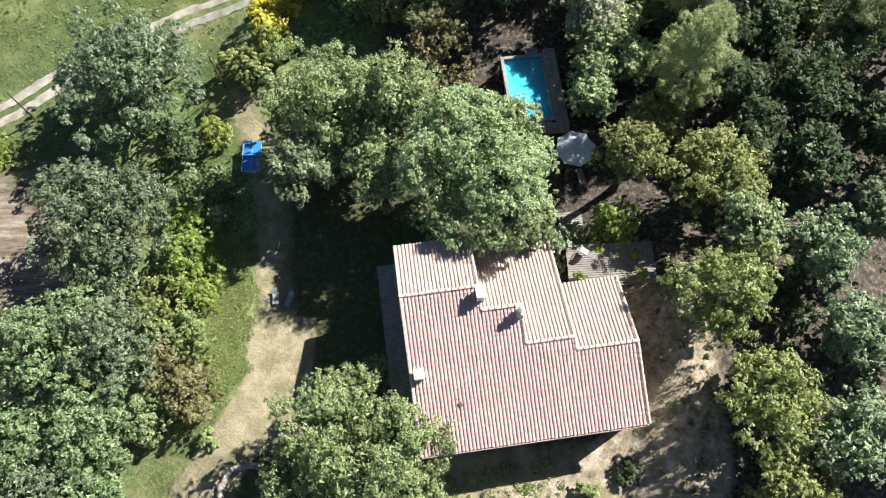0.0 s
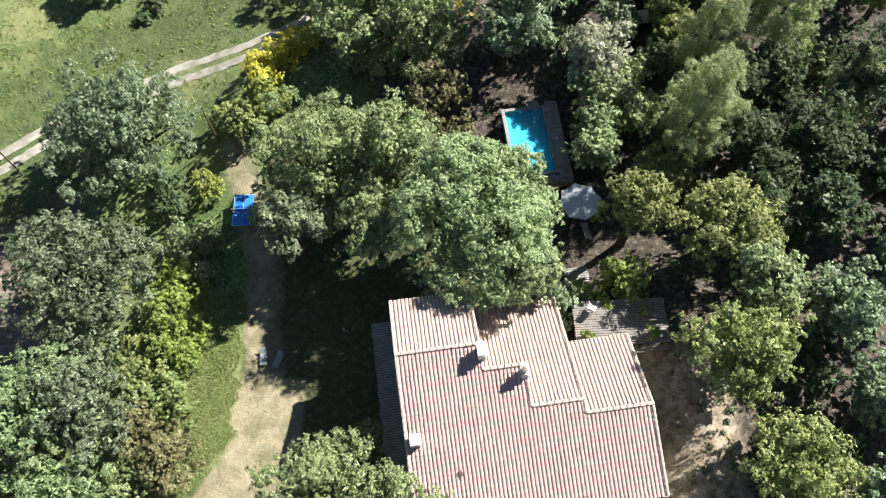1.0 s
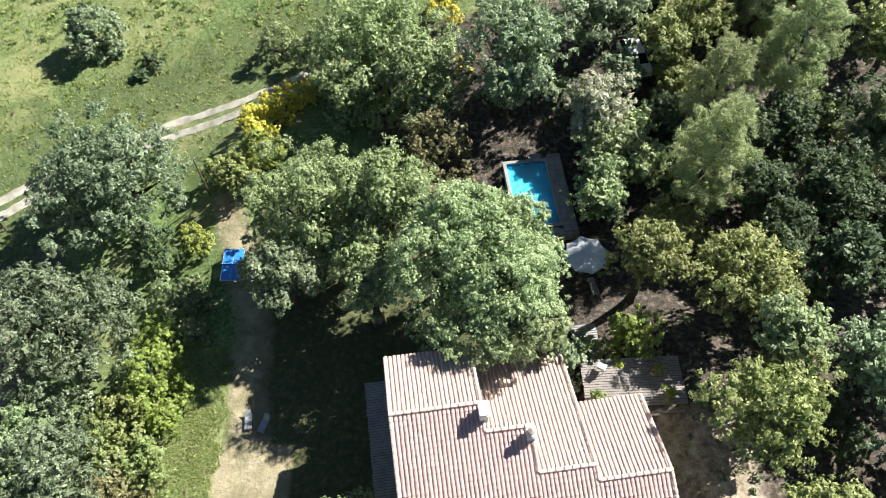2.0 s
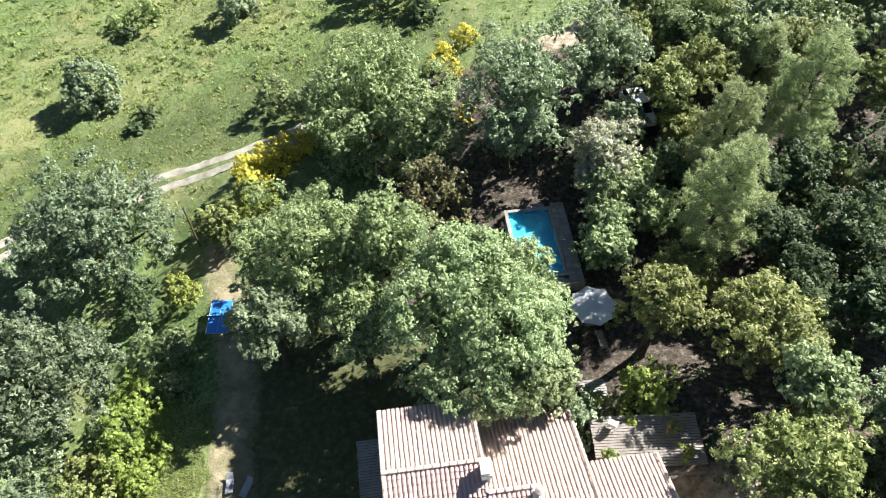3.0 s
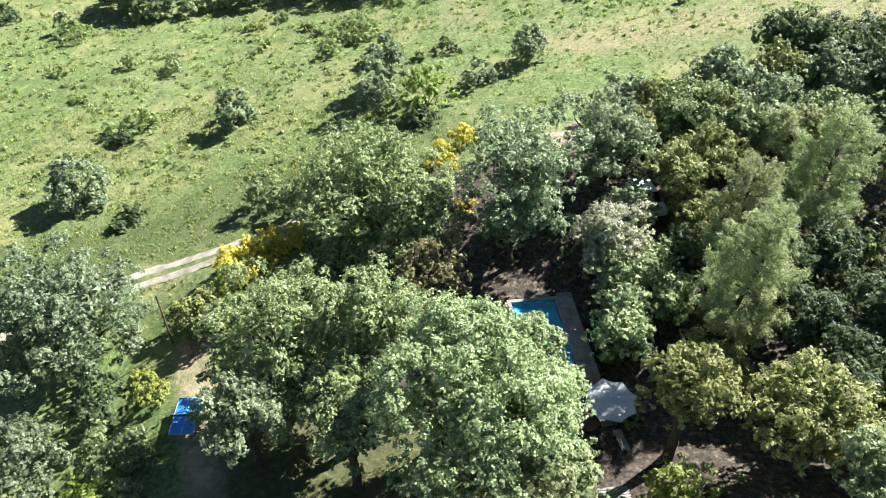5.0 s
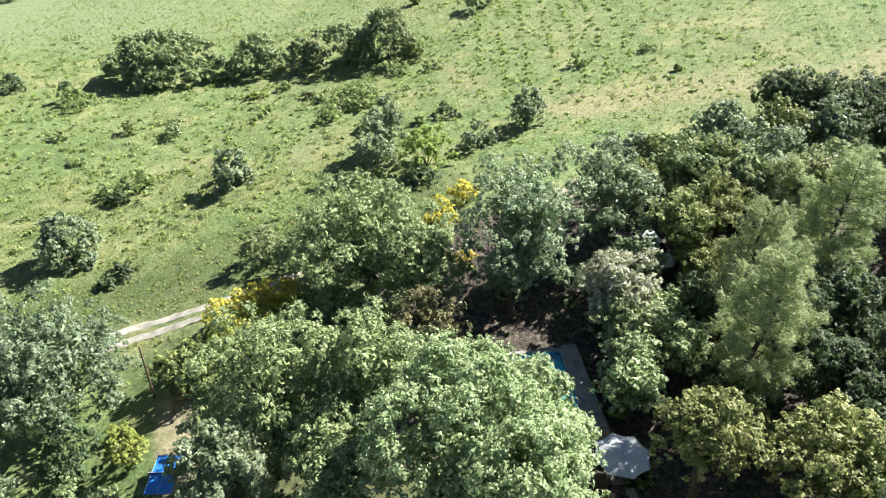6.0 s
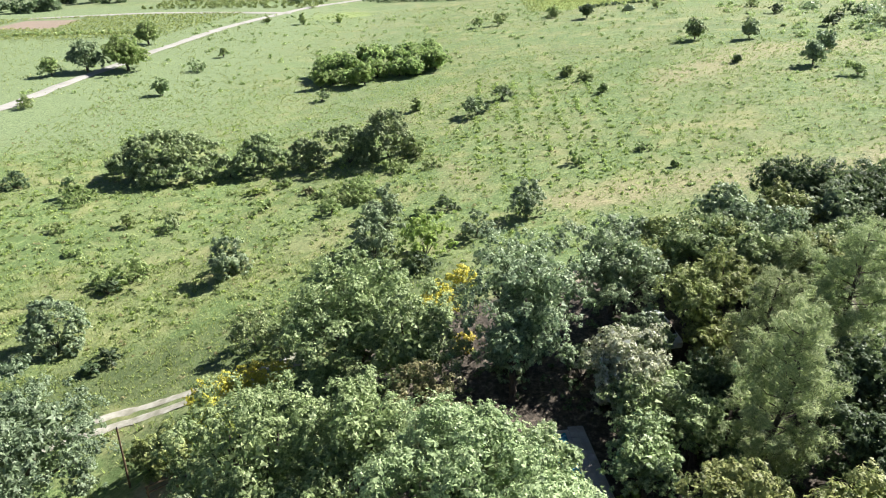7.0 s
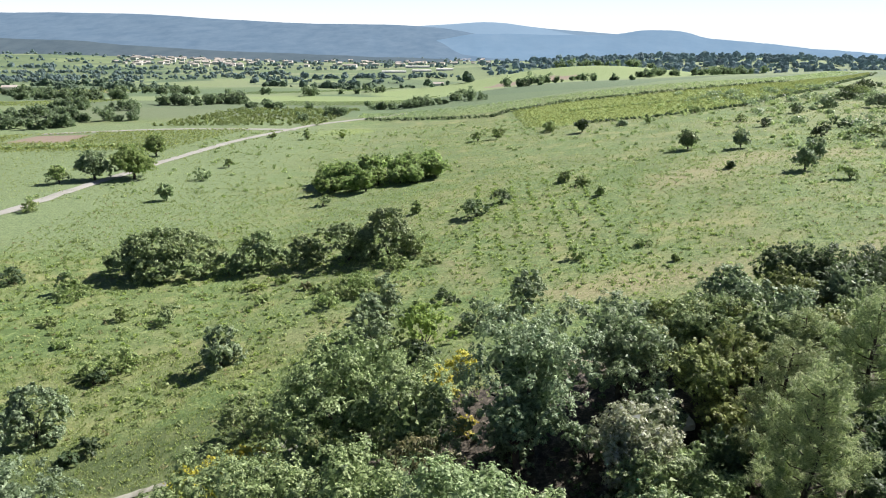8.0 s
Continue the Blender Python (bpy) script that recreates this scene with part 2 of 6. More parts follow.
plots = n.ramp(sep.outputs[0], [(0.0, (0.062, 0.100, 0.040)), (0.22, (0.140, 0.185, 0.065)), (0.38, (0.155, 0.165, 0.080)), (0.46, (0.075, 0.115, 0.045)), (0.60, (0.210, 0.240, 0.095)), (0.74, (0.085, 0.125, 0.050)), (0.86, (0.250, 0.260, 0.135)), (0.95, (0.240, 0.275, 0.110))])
# distance haze painted in: every plot is pulled towards one dull blue-green
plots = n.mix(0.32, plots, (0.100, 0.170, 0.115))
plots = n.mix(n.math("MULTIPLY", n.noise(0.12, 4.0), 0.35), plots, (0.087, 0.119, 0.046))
straw = n.ramp(fine, [(0.30, (0.130, 0.130, 0.052)), (0.5, (0.235, 0.215, 0.110)), (0.70, (0.340, 0.310, 0.175))])
lush = n.ramp(fine, [(0.30, (0.028, 0.048, 0.013)), (0.5, (0.068, 0.098, 0.030)), (0.70, (0.130, 0.152, 0.060))])
cool = n.ramp(fine, [(0.32, (0.064, 0.098, 0.042)), (0.5, (0.146, 0.196, 0.086)), (0.68, (0.240, 0.282, 0.136))])
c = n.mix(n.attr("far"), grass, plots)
for name, col in (("lawn", lawn), ("litter", litter), ("bare", bare), ("gravel", gravel), ("soil", soil), ("vines", (0.205, 0.262, 0.060)), ("cool", cool), ("meadow", (0.195, 0.250, 0.098)), ("ploughed", (0.230, 0.175, 0.135)), ("lush", lush), ("straw", straw)):
    m = n.math("ADD", n.attr(name), n.math("MULTIPLY", n.math("SUBTRACT", mid, 0.5), 0.9))
    m = n.math("ADD", m, n.math("MULTIPLY", n.math("SUBTRACT", fine, 0.5), 0.5))
    c = n.mix(n.grey(m, 0.30, 0.70), c, col)
n.bump(n.math("ADD", fine, n.math("MULTIPLY", mid, 2.0)), 0.55, 0.18)
M["ground"] = n.done(c)


# ---- mesh helpers ----
def put(mesh, material):
    mesh.materials.append(material)
    return mesh


def quick_mesh(name, verts, faces, material, smooth=False):
    """A mesh from arrays: verts (n, 3), faces (m, 3 or 4)."""
    verts, faces = np.asarray(verts, np.float32), np.asarray(faces, np.int32)
    me = bpy.data.meshes.new(name)
    me.vertices.add(len(verts))
    me.vertices.foreach_set("co", verts.ravel())
    k = faces.shape[1]
    me.loops.add(faces.size)
    me.loops.foreach_set("vertex_index", faces.ravel())
    me.polygons.add(len(faces))
    me.polygons.foreach_set("loop_start", np.arange(len(faces), dtype=np.int32) * k)
    me.polygons.foreach_set("use_smooth", np.full(len(faces), smooth))
    me.update(calc_edges=True)
    return put(me, material)


def thing(name, m, label, category, group="", kind=""):
    """An Empty at the base of a thing."""
    ob = new(name)
    ob.empty_display_size = 0.2
    ob.matrix_basis = m
    return tagged(ob, label, category, group, kind)


def part(name, bm, material, parent, label=""):
    """Links a bmesh as one mesh under a thing or part."""
    me = bpy.data.meshes.new(name)
    bm.normal_update()
    bm.to_mesh(me)
    bm.free()
    ob = new(name, put(me, material))
    ob.parent = parent
    return tagged(ob, label)


def link_mesh(name, me, parent=None, label=""):
    ob = new(name, me)
    ob.parent = parent
    return tagged(ob, label)


def box(bm, lo, hi, m=Matrix(), bevel=0.0):
    c = [(a + b) / 2 for a, b in zip(lo, hi)]
    s = [abs(b - a) for a, b in zip(lo, hi)]
    g = bmesh.ops.create_cube(bm, size=1, matrix=m @ Matrix.Translation(c) @ Matrix.Diagonal((*s, 1)))
    if bevel:
        es = list({e for v in g["verts"] for e in v.link_edges})
        bmesh.ops.bevel(bm, geom=es, offset=bevel, segments=2, affect="EDGES", profile=0.6)
    return bm


def one_box(lo, hi, m=Matrix(), bevel=0.0):
    return box(bmesh.new(), lo, hi, m, bevel)


def tube(bm, pts, radii, sides=7):
    """A tapered tube along points."""
    rings = []
    for i, p in enumerate(pts):
        p = Vector(p)
        a, b = Vector(pts[max(i - 1, 0)]), Vector(pts[min(i + 1, len(pts) - 1)])
        q = (b - a).to_track_quat("Z", "Y")
        rings.append([bm.verts.new(p + q @ Vector((radii[i] * math.cos(2 * math.pi * k / sides), radii[i] * math.sin(2 * math.pi * k / sides), 0))) for k in range(sides)])
    for r0, r1 in zip(rings, rings[1:]):
        for k in range(sides):
            bm.faces.new((r0[k], r0[(k + 1) % sides], r1[(k + 1) % sides], r1[k]))
    bm.faces.new(rings[0][::-1])
    bm.faces.new(rings[-1])
    return bm


# ---- terrain ----
def step(a, b, x):
    t = np.clip((np.asarray(x, float) - a) / (b - a), 0, 1)
    return t * t * (3 - 2 * t)


def rise(x, y):
    """Height of the ground: a field that climbs to the east, the level yard, and a valley far to the north."""
    x, y = np.asarray(x, float), np.asarray(y, float)
    f = -1.2 + 0.125 * np.clip(x, -28, 45)
    f = f + 8.5 * (1 - np.exp(-np.clip(x - 45, 0, None) * 0.0147)) - 0.875 * (1 - np.exp(np.clip(x + 28, None, 0) / 28))
    yard = 0.060 * np.clip(x, -60, 60) - 0.75
    m = step(-24, -15, x) * (1 - step(38, 52, y))
    near = f * (1 - m) + yard * m + 2.6 * np.exp(-((x - 13) / 16) ** 2 - ((y - 49) / 11) ** 2)
    drop = step(285 + 0.45 * np.clip(x, 0, 400), 1000 + 0.45 * np.clip(x, 0, 400), y)
    hill = 30 * np.exp(-((x - 125) / 125) ** 2 - ((y - 700) / 95) ** 2)
    wood = 30 * np.exp(-((x - 560) / 560) ** 2 - ((y - 1500) / 330) ** 2)
    wood2 = 22 * np.exp(-((x + 1200) / 500) ** 2 - ((y - 2000) / 400) ** 2)
    swell = 1.2 * np.sin(x / 37 + 0.6) * np.sin(y / 61) * step(140, 260, y)
    near = near + 1.9 * step(11.8, 16.5, x) * (1 - step(24, 34, x)) * step(-22, -8, y) * (1 - step(17, 26, y))      # bank east of the house
    return near * (1 - drop) - 24 * drop + (hill + wood + wood2) * drop + swell


def zat(x, y):
    return float(rise(x, y))


def spread(dense, outer, first, growth, last):
    """Grid lines: even within the dense span, then even within the outer one, then ever wider."""
    a = np.arange(dense[0], dense[1] + 0.01, dense[2])
    lo = np.arange(outer[0], dense[0] - 0.2, outer[2])
    hi = np.arange(dense[1] + outer[2], outer[1] + 0.01, outer[2])
    out = np.concatenate([lo, a, hi])
    s, v, up = first, out[-1], []
    while v < last[1]:
        v += s
        s *= growth
        up.append(v)
    s, v, down = first, out[0], []
    while v > last[0]:
        v -= s
        s *= growth
        down.append(v)
    return np.concatenate([down[::-1], out, up])


gx = spread((-42, 30, 0.6), (-162, 262, 3.5), 3.0, 1.10, (-4600, 4600))
gy = spread((-6, 56, 0.6), (-20, 420, 3.5), 4.0, 1.07, (-2500, 4700))
gx = np.sort(np.concatenate([gx, np.arange(4.05, 9.0, 0.21)]))
gy = np.sort(np.concatenate([gy, np.arange(28.05, 36.0, 0.21)]))
X, Y = np.meshgrid(gx, gy)
rough = 0.05 * (np.sin(X * 1.9 + 0.7 * np.sin(Y * 0.9)) * np.sin(Y * 1.6 + 0.9 * np.sin(X * 1.1)) + 0.7 * np.sin(X * 0.53 + 1) * np.sin(Y * 0.61)) * ((X > -42) & (X < 30) & (Y < 56) & (Y > -6))
Z = rise(X, Y) + rough
idx = np.arange(X.size).reshape(X.shape)
quads = np.stack([idx[:-1, :-1], idx[:-1, 1:], idx[1:, 1:], idx[1:, :-1]], -1).reshape(-1, 4)
mx, my = (X[:-1, :-1] + X[1:, 1:]) / 2 - 4.62, (Y[:-1, :-1] + Y[1:, 1:]) / 2 - 34.15      # the pool is let into the ground
pu, pv = mx * math.cos(radians(7)) + my * math.sin(radians(7)), my * math.cos(radians(7)) - mx * math.sin(radians(7))
pool_hole = (pu > -0.12) & (pu < 3.12) & (pv > -5.87) & (pv < 0.12)
quads = quads[~pool_hole.ravel()]
ground_mesh = quick_mesh("ground", np.stack([X, Y, Z], -1).reshape(-1, 3), quads, M["ground"], True)


def near_line(px, py, line, half, soft):
    """1 on a broad line through the points, falling to 0 over its soft edge."""
    best = np.full(px.shape, 1e9)
    for (ax, ay), (bx, by) in zip(line, line[1:]):
        t = np.clip(((px - ax) * (bx - ax) + (py - ay) * (by - ay)) / ((bx - ax) ** 2 + (by - ay) ** 2), 0, 1)
        best = np.minimum(best, np.hypot(px - ax - t * (bx - ax), py - ay - t * (by - ay)))
    return 1 - step(half - soft, half + soft, best)


def patch(px, py, x0, x1, y0, y1, soft):
    return step(x0 - soft, x0 + soft, px) * (1 - step(x1 - soft, x1 + soft, px)) * step(y0 - soft, y0 + soft, py) * (1 - step(y1 - soft, y1 + soft, py))


STRIP_LOW = ((18, 37, 64, 92, 139, 240), (236, 230, 226, 236, 279, 424))      # x, y of the vineyard strip's lower edge
STRIP_HIGH = ((18, 25, 49, 83, 116, 147, 240), (287, 300, 309, 307, 310, 322, 428))
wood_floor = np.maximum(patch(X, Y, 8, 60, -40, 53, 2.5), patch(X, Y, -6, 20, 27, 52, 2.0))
zones = {
    "lawn": patch(X, Y, -14.6, 9, -12, 34, 0.6),
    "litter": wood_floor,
    "bare": np.maximum.reduce([patch(X, Y, -2, 15, -9, 4.2, 1.2) * 0.8, near_line(X, Y, [(-19.4, -5), (-17.9, 0.5), (-15.6, 4.0), (-13.2, 7.5), (-12.9, 12)], 2.0, 0.35), near_line(X, Y, [(-12.9, 12), (-13.6, 22), (-15.8, 29), (-17.6, 34)], 1.5, 1.2) * 0.75, patch(X, Y, -13.6, -9.8, 4, 13.5, 0.7)]),
    "gravel": np.maximum.reduce([patch(X, Y, 11.5, 18.5, -6, 15, 1.6), near_line(X, Y, [(13.5, 5.5), (9.5, 2.0), (5, 0.2), (-1, -2)], 1.2, 0.6), near_line(X, Y, [(8, 54), (11, 54), (16, 56.5)], 1.5, 0.7)]),
    "lush": np.maximum(np.maximum(near_line(X, Y, [(-62, 31), (-46, 36), (-36, 42.5), (-30, 46), (-20, 50), (-12, 54), (-2, 60)], 6.0, 5.0), patch(X, Y, -64, -30, 26, 40, 3.0)) * 0.68, patch(X, Y, -75, -17, 50, 82, 9.0) * 0.32),
    "straw": np.maximum.reduce([near_line(X, Y, [(14, 76), (30, 78), (44, 76), (62, 84)], 5, 5) * 0.62, near_line(X, Y, [(40, 128), (60, 142), (76, 140)], 7, 6) * 0.6, near_line(X, Y, [(4, 82), (0, 96)], 3, 3) * 0.45]),
    "soil": np.maximum(patch(X, Y, -60, -31, -20, 31, 1.2), patch(X, Y, -170, -130, 246, 266, 2.0) * 0.7),
    "cool": (0.18 + 0.30 * (1 - step(-20, 5, X)) + 0.30 * (1 - step(-60, -35, X))) * step(92, 125, Y) * (1 - step(290, 330, Y)),
    "meadow": np.maximum(near_line(X, Y, [(20, 620), (110, 640), (230, 640)], 85, 25), near_line(X, Y, [(-110, 545), (-6, 505)], 36, 6), near_line(X, Y, [(0, 400), (130, 430)], 75, 20) * 0.8),
    "ploughed": near_line(X, Y, [(50, 598), (88, 612)], 22, 2) + patch(X, Y, -150, -128, 243, 265, 2.0) + near_line(X, Y, [(-350, 640), (-300, 636)], 22, 4),
    "vines": np.maximum.reduce([step(-1, 1, Y - np.interp(X, *STRIP_LOW)) * (1 - step(-1, 1, Y - np.interp(X, *STRIP_HIGH))) * step(18, 40, X) * (1 - step(232, 240, X)), near_line(X, Y, [(-52, 262), (-34, 275)], 7, 2), near_line(X, Y, [(-200, 246), (-98, 248)], 24, 4) * 0.6]),
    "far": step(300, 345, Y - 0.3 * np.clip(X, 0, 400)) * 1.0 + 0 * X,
}
for name, mask in zones.items():
    a = ground_mesh.attributes.new(name, "FLOAT", "POINT")
    a.data.foreach_set("value", mask.astype(np.float32).ravel())
ground = tagged(new("ground", ground_mesh), "rolling grassy ground with dry straw, leaf litter and bare yard", "ground", kind="structure")


def ribbon(name, line, width, material, label, lift=0.03, seg=0.7, ragged=0.12, shift=0.0, seed=1):
    """A strip of laid surface that follows the ground along a line of plan points."""
    r = np.random.default_rng(seed)
    pts = []
    for (ax, ay), (bx, by) in zip(line, line[1:]):
        k = max(2, int(math.hypot(bx - ax, by - ay) / seg))
        pts += [(ax + (bx - ax) * i / k, ay + (by - ay) * i / k) for i in range(k)]
    pts.append(line[-1])
    p = np.array(pts, float)
    for _ in range(6):
        p[1:-1] = (p[:-2] + 2 * p[1:-1] + p[2:]) / 4
    d = np.gradient(p, axis=0)
    d /= np.linalg.norm(d, axis=1)[:, None]
    side = np.stack([d[:, 1], -d[:, 0]], -1)
    p = p + side * shift
    cols = []
    for f in (-1, -0.5, 0, 0.5, 1):
        q = p + side * (f * width / 2 + (r.normal(0, ragged, len(p))[:, None] if abs(f) == 1 else 0))
        lift_here = lift if abs(f) < 1 else lift * 0.35
        cols.append(np.column_stack([q, rise(q[:, 0], q[:, 1]) + lift_here]))
    v = np.stack(cols, 1)
    i = np.arange(v.shape[0] * 5).reshape(-1, 5)
    faces = np.stack([i[:-1, :-1], i[:-1, 1:], i[1:, 1:], i[1:, :-1]], -1).reshape(-1, 4)
    return tagged(new(name, quick_mesh(name, v.reshape(-1, 3), faces, material, True)), label, "track", kind="structure")


lane = [(-62, 25), (-46, 30), (-39, 33.4), (-36, 36), (-30, 40), (-24, 42.8), (-18, 43.9), (-13.5, 46), (-10.5, 48.5)]
for k, shift in enumerate((-0.75, 0.75)):
    ribbon("track_rut", lane, 0.92, M["track"], "pale stony wheel rut of the lane", 0.09, 0.5, 0.05, shift, k)
ribbon("road", [(-110, 95), (-86.4, 138.4), (-86, 157), (-80.5, 200.7), (-72.8, 238.7), (-53, 294.7), (-38, 321), (-20, 345)], 3.1, M["road"], "pale gravel road along the vineyard", 0.28, 3.0, 0.25, 0.0, 5)
ribbon("road", [(-150, 270), (-112, 277), (-78, 276), (-57, 276)], 4.2, M["road"], "pale farm track between the vineyards", 0.28, 3.0, 0.25, 0.0, 6)


# ---- plants ----
def scatter_leaves(r, centres, spread_r, count, size, flat=1.0, up=0.35, ratio=0.6):
    """Leaves in balls round the centres: returns verts and faces."""
    k = len(centres) * count
    d = r.normal(size=(k, 3))
    d /= np.linalg.norm(d, axis=1)[:, None]
    sr = np.repeat(spread_r, count) if np.ndim(spread_r) else spread_r
    pos = np.repeat(centres, count, 0) + d * (r.random(k) ** 0.45 * sr)[:, None] * np.array([1, 1, flat])
    return leaf_triangles(r, pos, d * 0.7 + r.normal(size=(k, 3)) * 0.55 + np.array([0, 0, up]), size, ratio)


def crown_clumps(r, rx, rz, clump, lobes, under=-0.35, density=1.0, lift=0.0):
    """Clump centres on an uneven, lobed crown centred on the origin."""
    a = np.linspace(0, 2 * np.pi, lobes, endpoint=False) + r.uniform(0, 0.7, lobes)
    lc = np.stack([np.cos(a) * r.uniform(0.38, 0.66, lobes), np.sin(a) * r.uniform(0.38, 0.66, lobes), r.uniform(-0.5 + lift, 0.28 + lift, lobes)], -1)
    lc = np.vstack([lc, [[r.uniform(-0.15, 0.15), r.uniform(-0.15, 0.15), 0.42]], [[0.3 * math.cos(a[0] + 2), 0.3 * math.sin(a[0] + 2), 0.3]]])
    lr = r.uniform(0.34, 0.54, len(lc))
    want = int(density * 3.2 * (rx / clump) ** 2 * (0.45 + 0.55 * rz / rx))
    pick = r.integers(0, len(lc), want * 4)
    d = r.normal(size=(want * 4, 3))
    d /= np.linalg.norm(d, axis=1)[:, None]
    p = lc[pick] + d * (lr[pick] * r.uniform(0.80, 1.11, want * 4))[:, None]
    keep = d[:, 2] > under
    for c, q in zip(lc, lr):
        keep &= np.linalg.norm(p - c, axis=1) > q * 0.76
    p = p[keep][:want]
    return p * np.array([rx, rx, rz]), lc * np.array([rx, rx, rz])


def limbs(bm, r, ends, top, trunk_r):
    """Limbs from the trunk's top to the lobes of the crown."""
    for e in ends:
        e = Vector(e)
        mid = Vector((0, 0, top)).lerp(e, 0.5) + Vector((r.uniform(-0.3, 0.3), r.uniform(-0.3, 0.3), -0.25 * e.length * 0.2))
        tube(bm, [(0, 0, top * 0.9), mid, e], [trunk_r * 0.55, trunk_r * 0.34, trunk_r * 0.12], 6)


def lobed_foliage(r, subs, sub_r, leaf, per, flat=0.85, twig=15):
    """Leaves in rosettes on the shells of many small rounded boughs, facing outwards, thicker above."""
    k, t = len(subs), max(3, int(per / twig))
    rad = sub_r * r.uniform(0.6, 1.35, k)
    d = r.normal(size=(k * t, 3))
    d[:, 2] = np.where(d[:, 2] < -0.35, -d[:, 2], d[:, 2])
    d /= np.linalg.norm(d, axis=1)[:, None]
    tip = np.repeat(subs, t, 0) + d * (np.repeat(rad, t) * r.uniform(0.6, 1.15, k * t))[:, None] * np.array([1, 1, flat])
    n_l = k * t * twig
    off = r.normal(size=(n_l, 3))
    off /= np.linalg.norm(off, axis=1)[:, None]
    size_l = np.repeat(np.repeat(rad, t), twig)
    pos = np.repeat(tip, twig, 0) + off * (0.27 * size_l * r.random(n_l) ** 0.5)[:, None]
    nrm = np.repeat(d, twig, 0) * 0.85 + off * 0.35 + r.normal(size=off.shape) * 0.38 + np.array([0, 0, 0.4])
    return leaf_triangles(r, pos, nrm, leaf)


def leaf_triangles(r, pos, nrm, leaf, ratio=0.62):
    nrm = nrm / (np.linalg.norm(nrm, axis=1)[:, None] + 1e-9)
    tan = np.cross(nrm, r.normal(size=nrm.shape))
    tan /= np.linalg.norm(tan, axis=1)[:, None] + 1e-9
    bit = np.cross(nrm, tan)
    s = (leaf * r.uniform(0.6, 1.4, len(pos)))[:, None]
    v = np.stack([pos - tan * s - bit * s * ratio, pos - tan * s * 0.8 + bit * s * ratio, pos + tan * s * 1.1], 1)
    return v.reshape(-1, 3), np.arange(len(pos) * 3, dtype=np.int32).reshape(-1, 3)


def tree(name, x, y, r_crown, top, mat, label, category="tree", leaf=0.078, sub=0.72, seed=0, squash=0.9, per=440, lobes=8, group="", density=1.0, stretch=(1.0, 1.0), lift=0.0):
    """A broad-leaved tree with trunk, limbs and a lobed crown. top: height of its tip above the plan's zero."""
    r = np.random.default_rng(seed)
    g = zat(x, y)
    ob = thing(name, pose(x, y, g - 0.05), label, category, group)
    r_crown = r_crown * 1.07
    tall = max(top - g, r_crown * 0.8)
    rz = min(r_crown * squash, tall * 0.49)
    cz = tall - rz * 0.98
    pts, lobe = crown_clumps(r, r_crown - sub * 0.35, rz - sub * 0.3, sub, lobes, -0.7, density, lift)
    pts[:, 2] += cz
    pts[:, :2] *= np.array(stretch)
    pts[:, 2] = np.maximum(pts[:, 2], sub * 0.7)
    v, f = lobed_foliage(r, pts, sub, leaf, per)
    inner = r.normal(size=(int(len(pts) * 1.6), 3))
    inner /= np.linalg.norm(inner, axis=1)[:, None]
    inner = inner * (r.random(len(inner)) ** 0.4 * 0.62)[:, None] * np.array([r_crown, r_crown, rz]) + np.array([0, 0, cz])
    inner[:, 2] = np.maximum(inner[:, 2], sub * 0.6)
    v2, f2 = scatter_leaves(r, inner, sub * 0.8, 18, leaf * 2.1)
    crown = quick_mesh("crown", np.vstack([v, v2]), np.vstack([f, f2 + len(v)]), M[mat])
    link_mesh("crown", crown, ob)
    tr = 0.03 * tall + 0.02 * r_crown
    bm = bmesh.new()
    fork = max(0.3, (cz - rz * 0.6))
    tube(bm, [(0, 0, -0.2), (0.05, 0.02, fork * 0.3), (-0.06, 0.05, fork * 0.7), (0, 0, fork)], [tr * 1.35, tr, tr * 0.9, tr * 0.75], 9)
    limbs(bm, r, [(p[0] * 1.15, p[1] * 1.15, p[2] + cz) for p in lobe], fork, tr)
    part("trunk", bm, M["bark"], ob, "grey-brown forked trunk")
    return ob


def bush(name, x, y, r_b, tall, mat, label, category="shrub", leaf=0.088, sub=0.5, seed=0, per=165, lobes=6, group=""):
    """A shrub: foliage down to the ground on a few stems."""
    r = np.random.default_rng(seed + 500)
    ob = thing(name, pose(x, y, zat(x, y) - 0.03), label, category, group)
    sub = min(sub, r_b * 0.4)
    pts, lobe = crown_clumps(r, r_b - sub * 0.3, tall * 0.58, sub, lobes, -0.5)
    pts[:, 2] += tall * 0.38
    pts[:, 2] = np.maximum(pts[:, 2], sub * 0.4)
    v, f = lobed_foliage(r, pts, sub, leaf, per)
    v[:, 2] = np.maximum(v[:, 2], 0.02)
    link_mesh("foliage", quick_mesh("foliage", v, f, M[mat]), ob)
    bm = bmesh.new()
    for e in lobe[:5]:
        tube(bm, [(0, 0, -0.1), (e[0] * 0.4, e[1] * 0.4, tall * 0.25), (e[0], e[1], tall * 0.42 + e[2] * 0.5)], [0.06, 0.045, 0.015], 5)
    part("stem", bm, M["bark"], ob)
    return ob


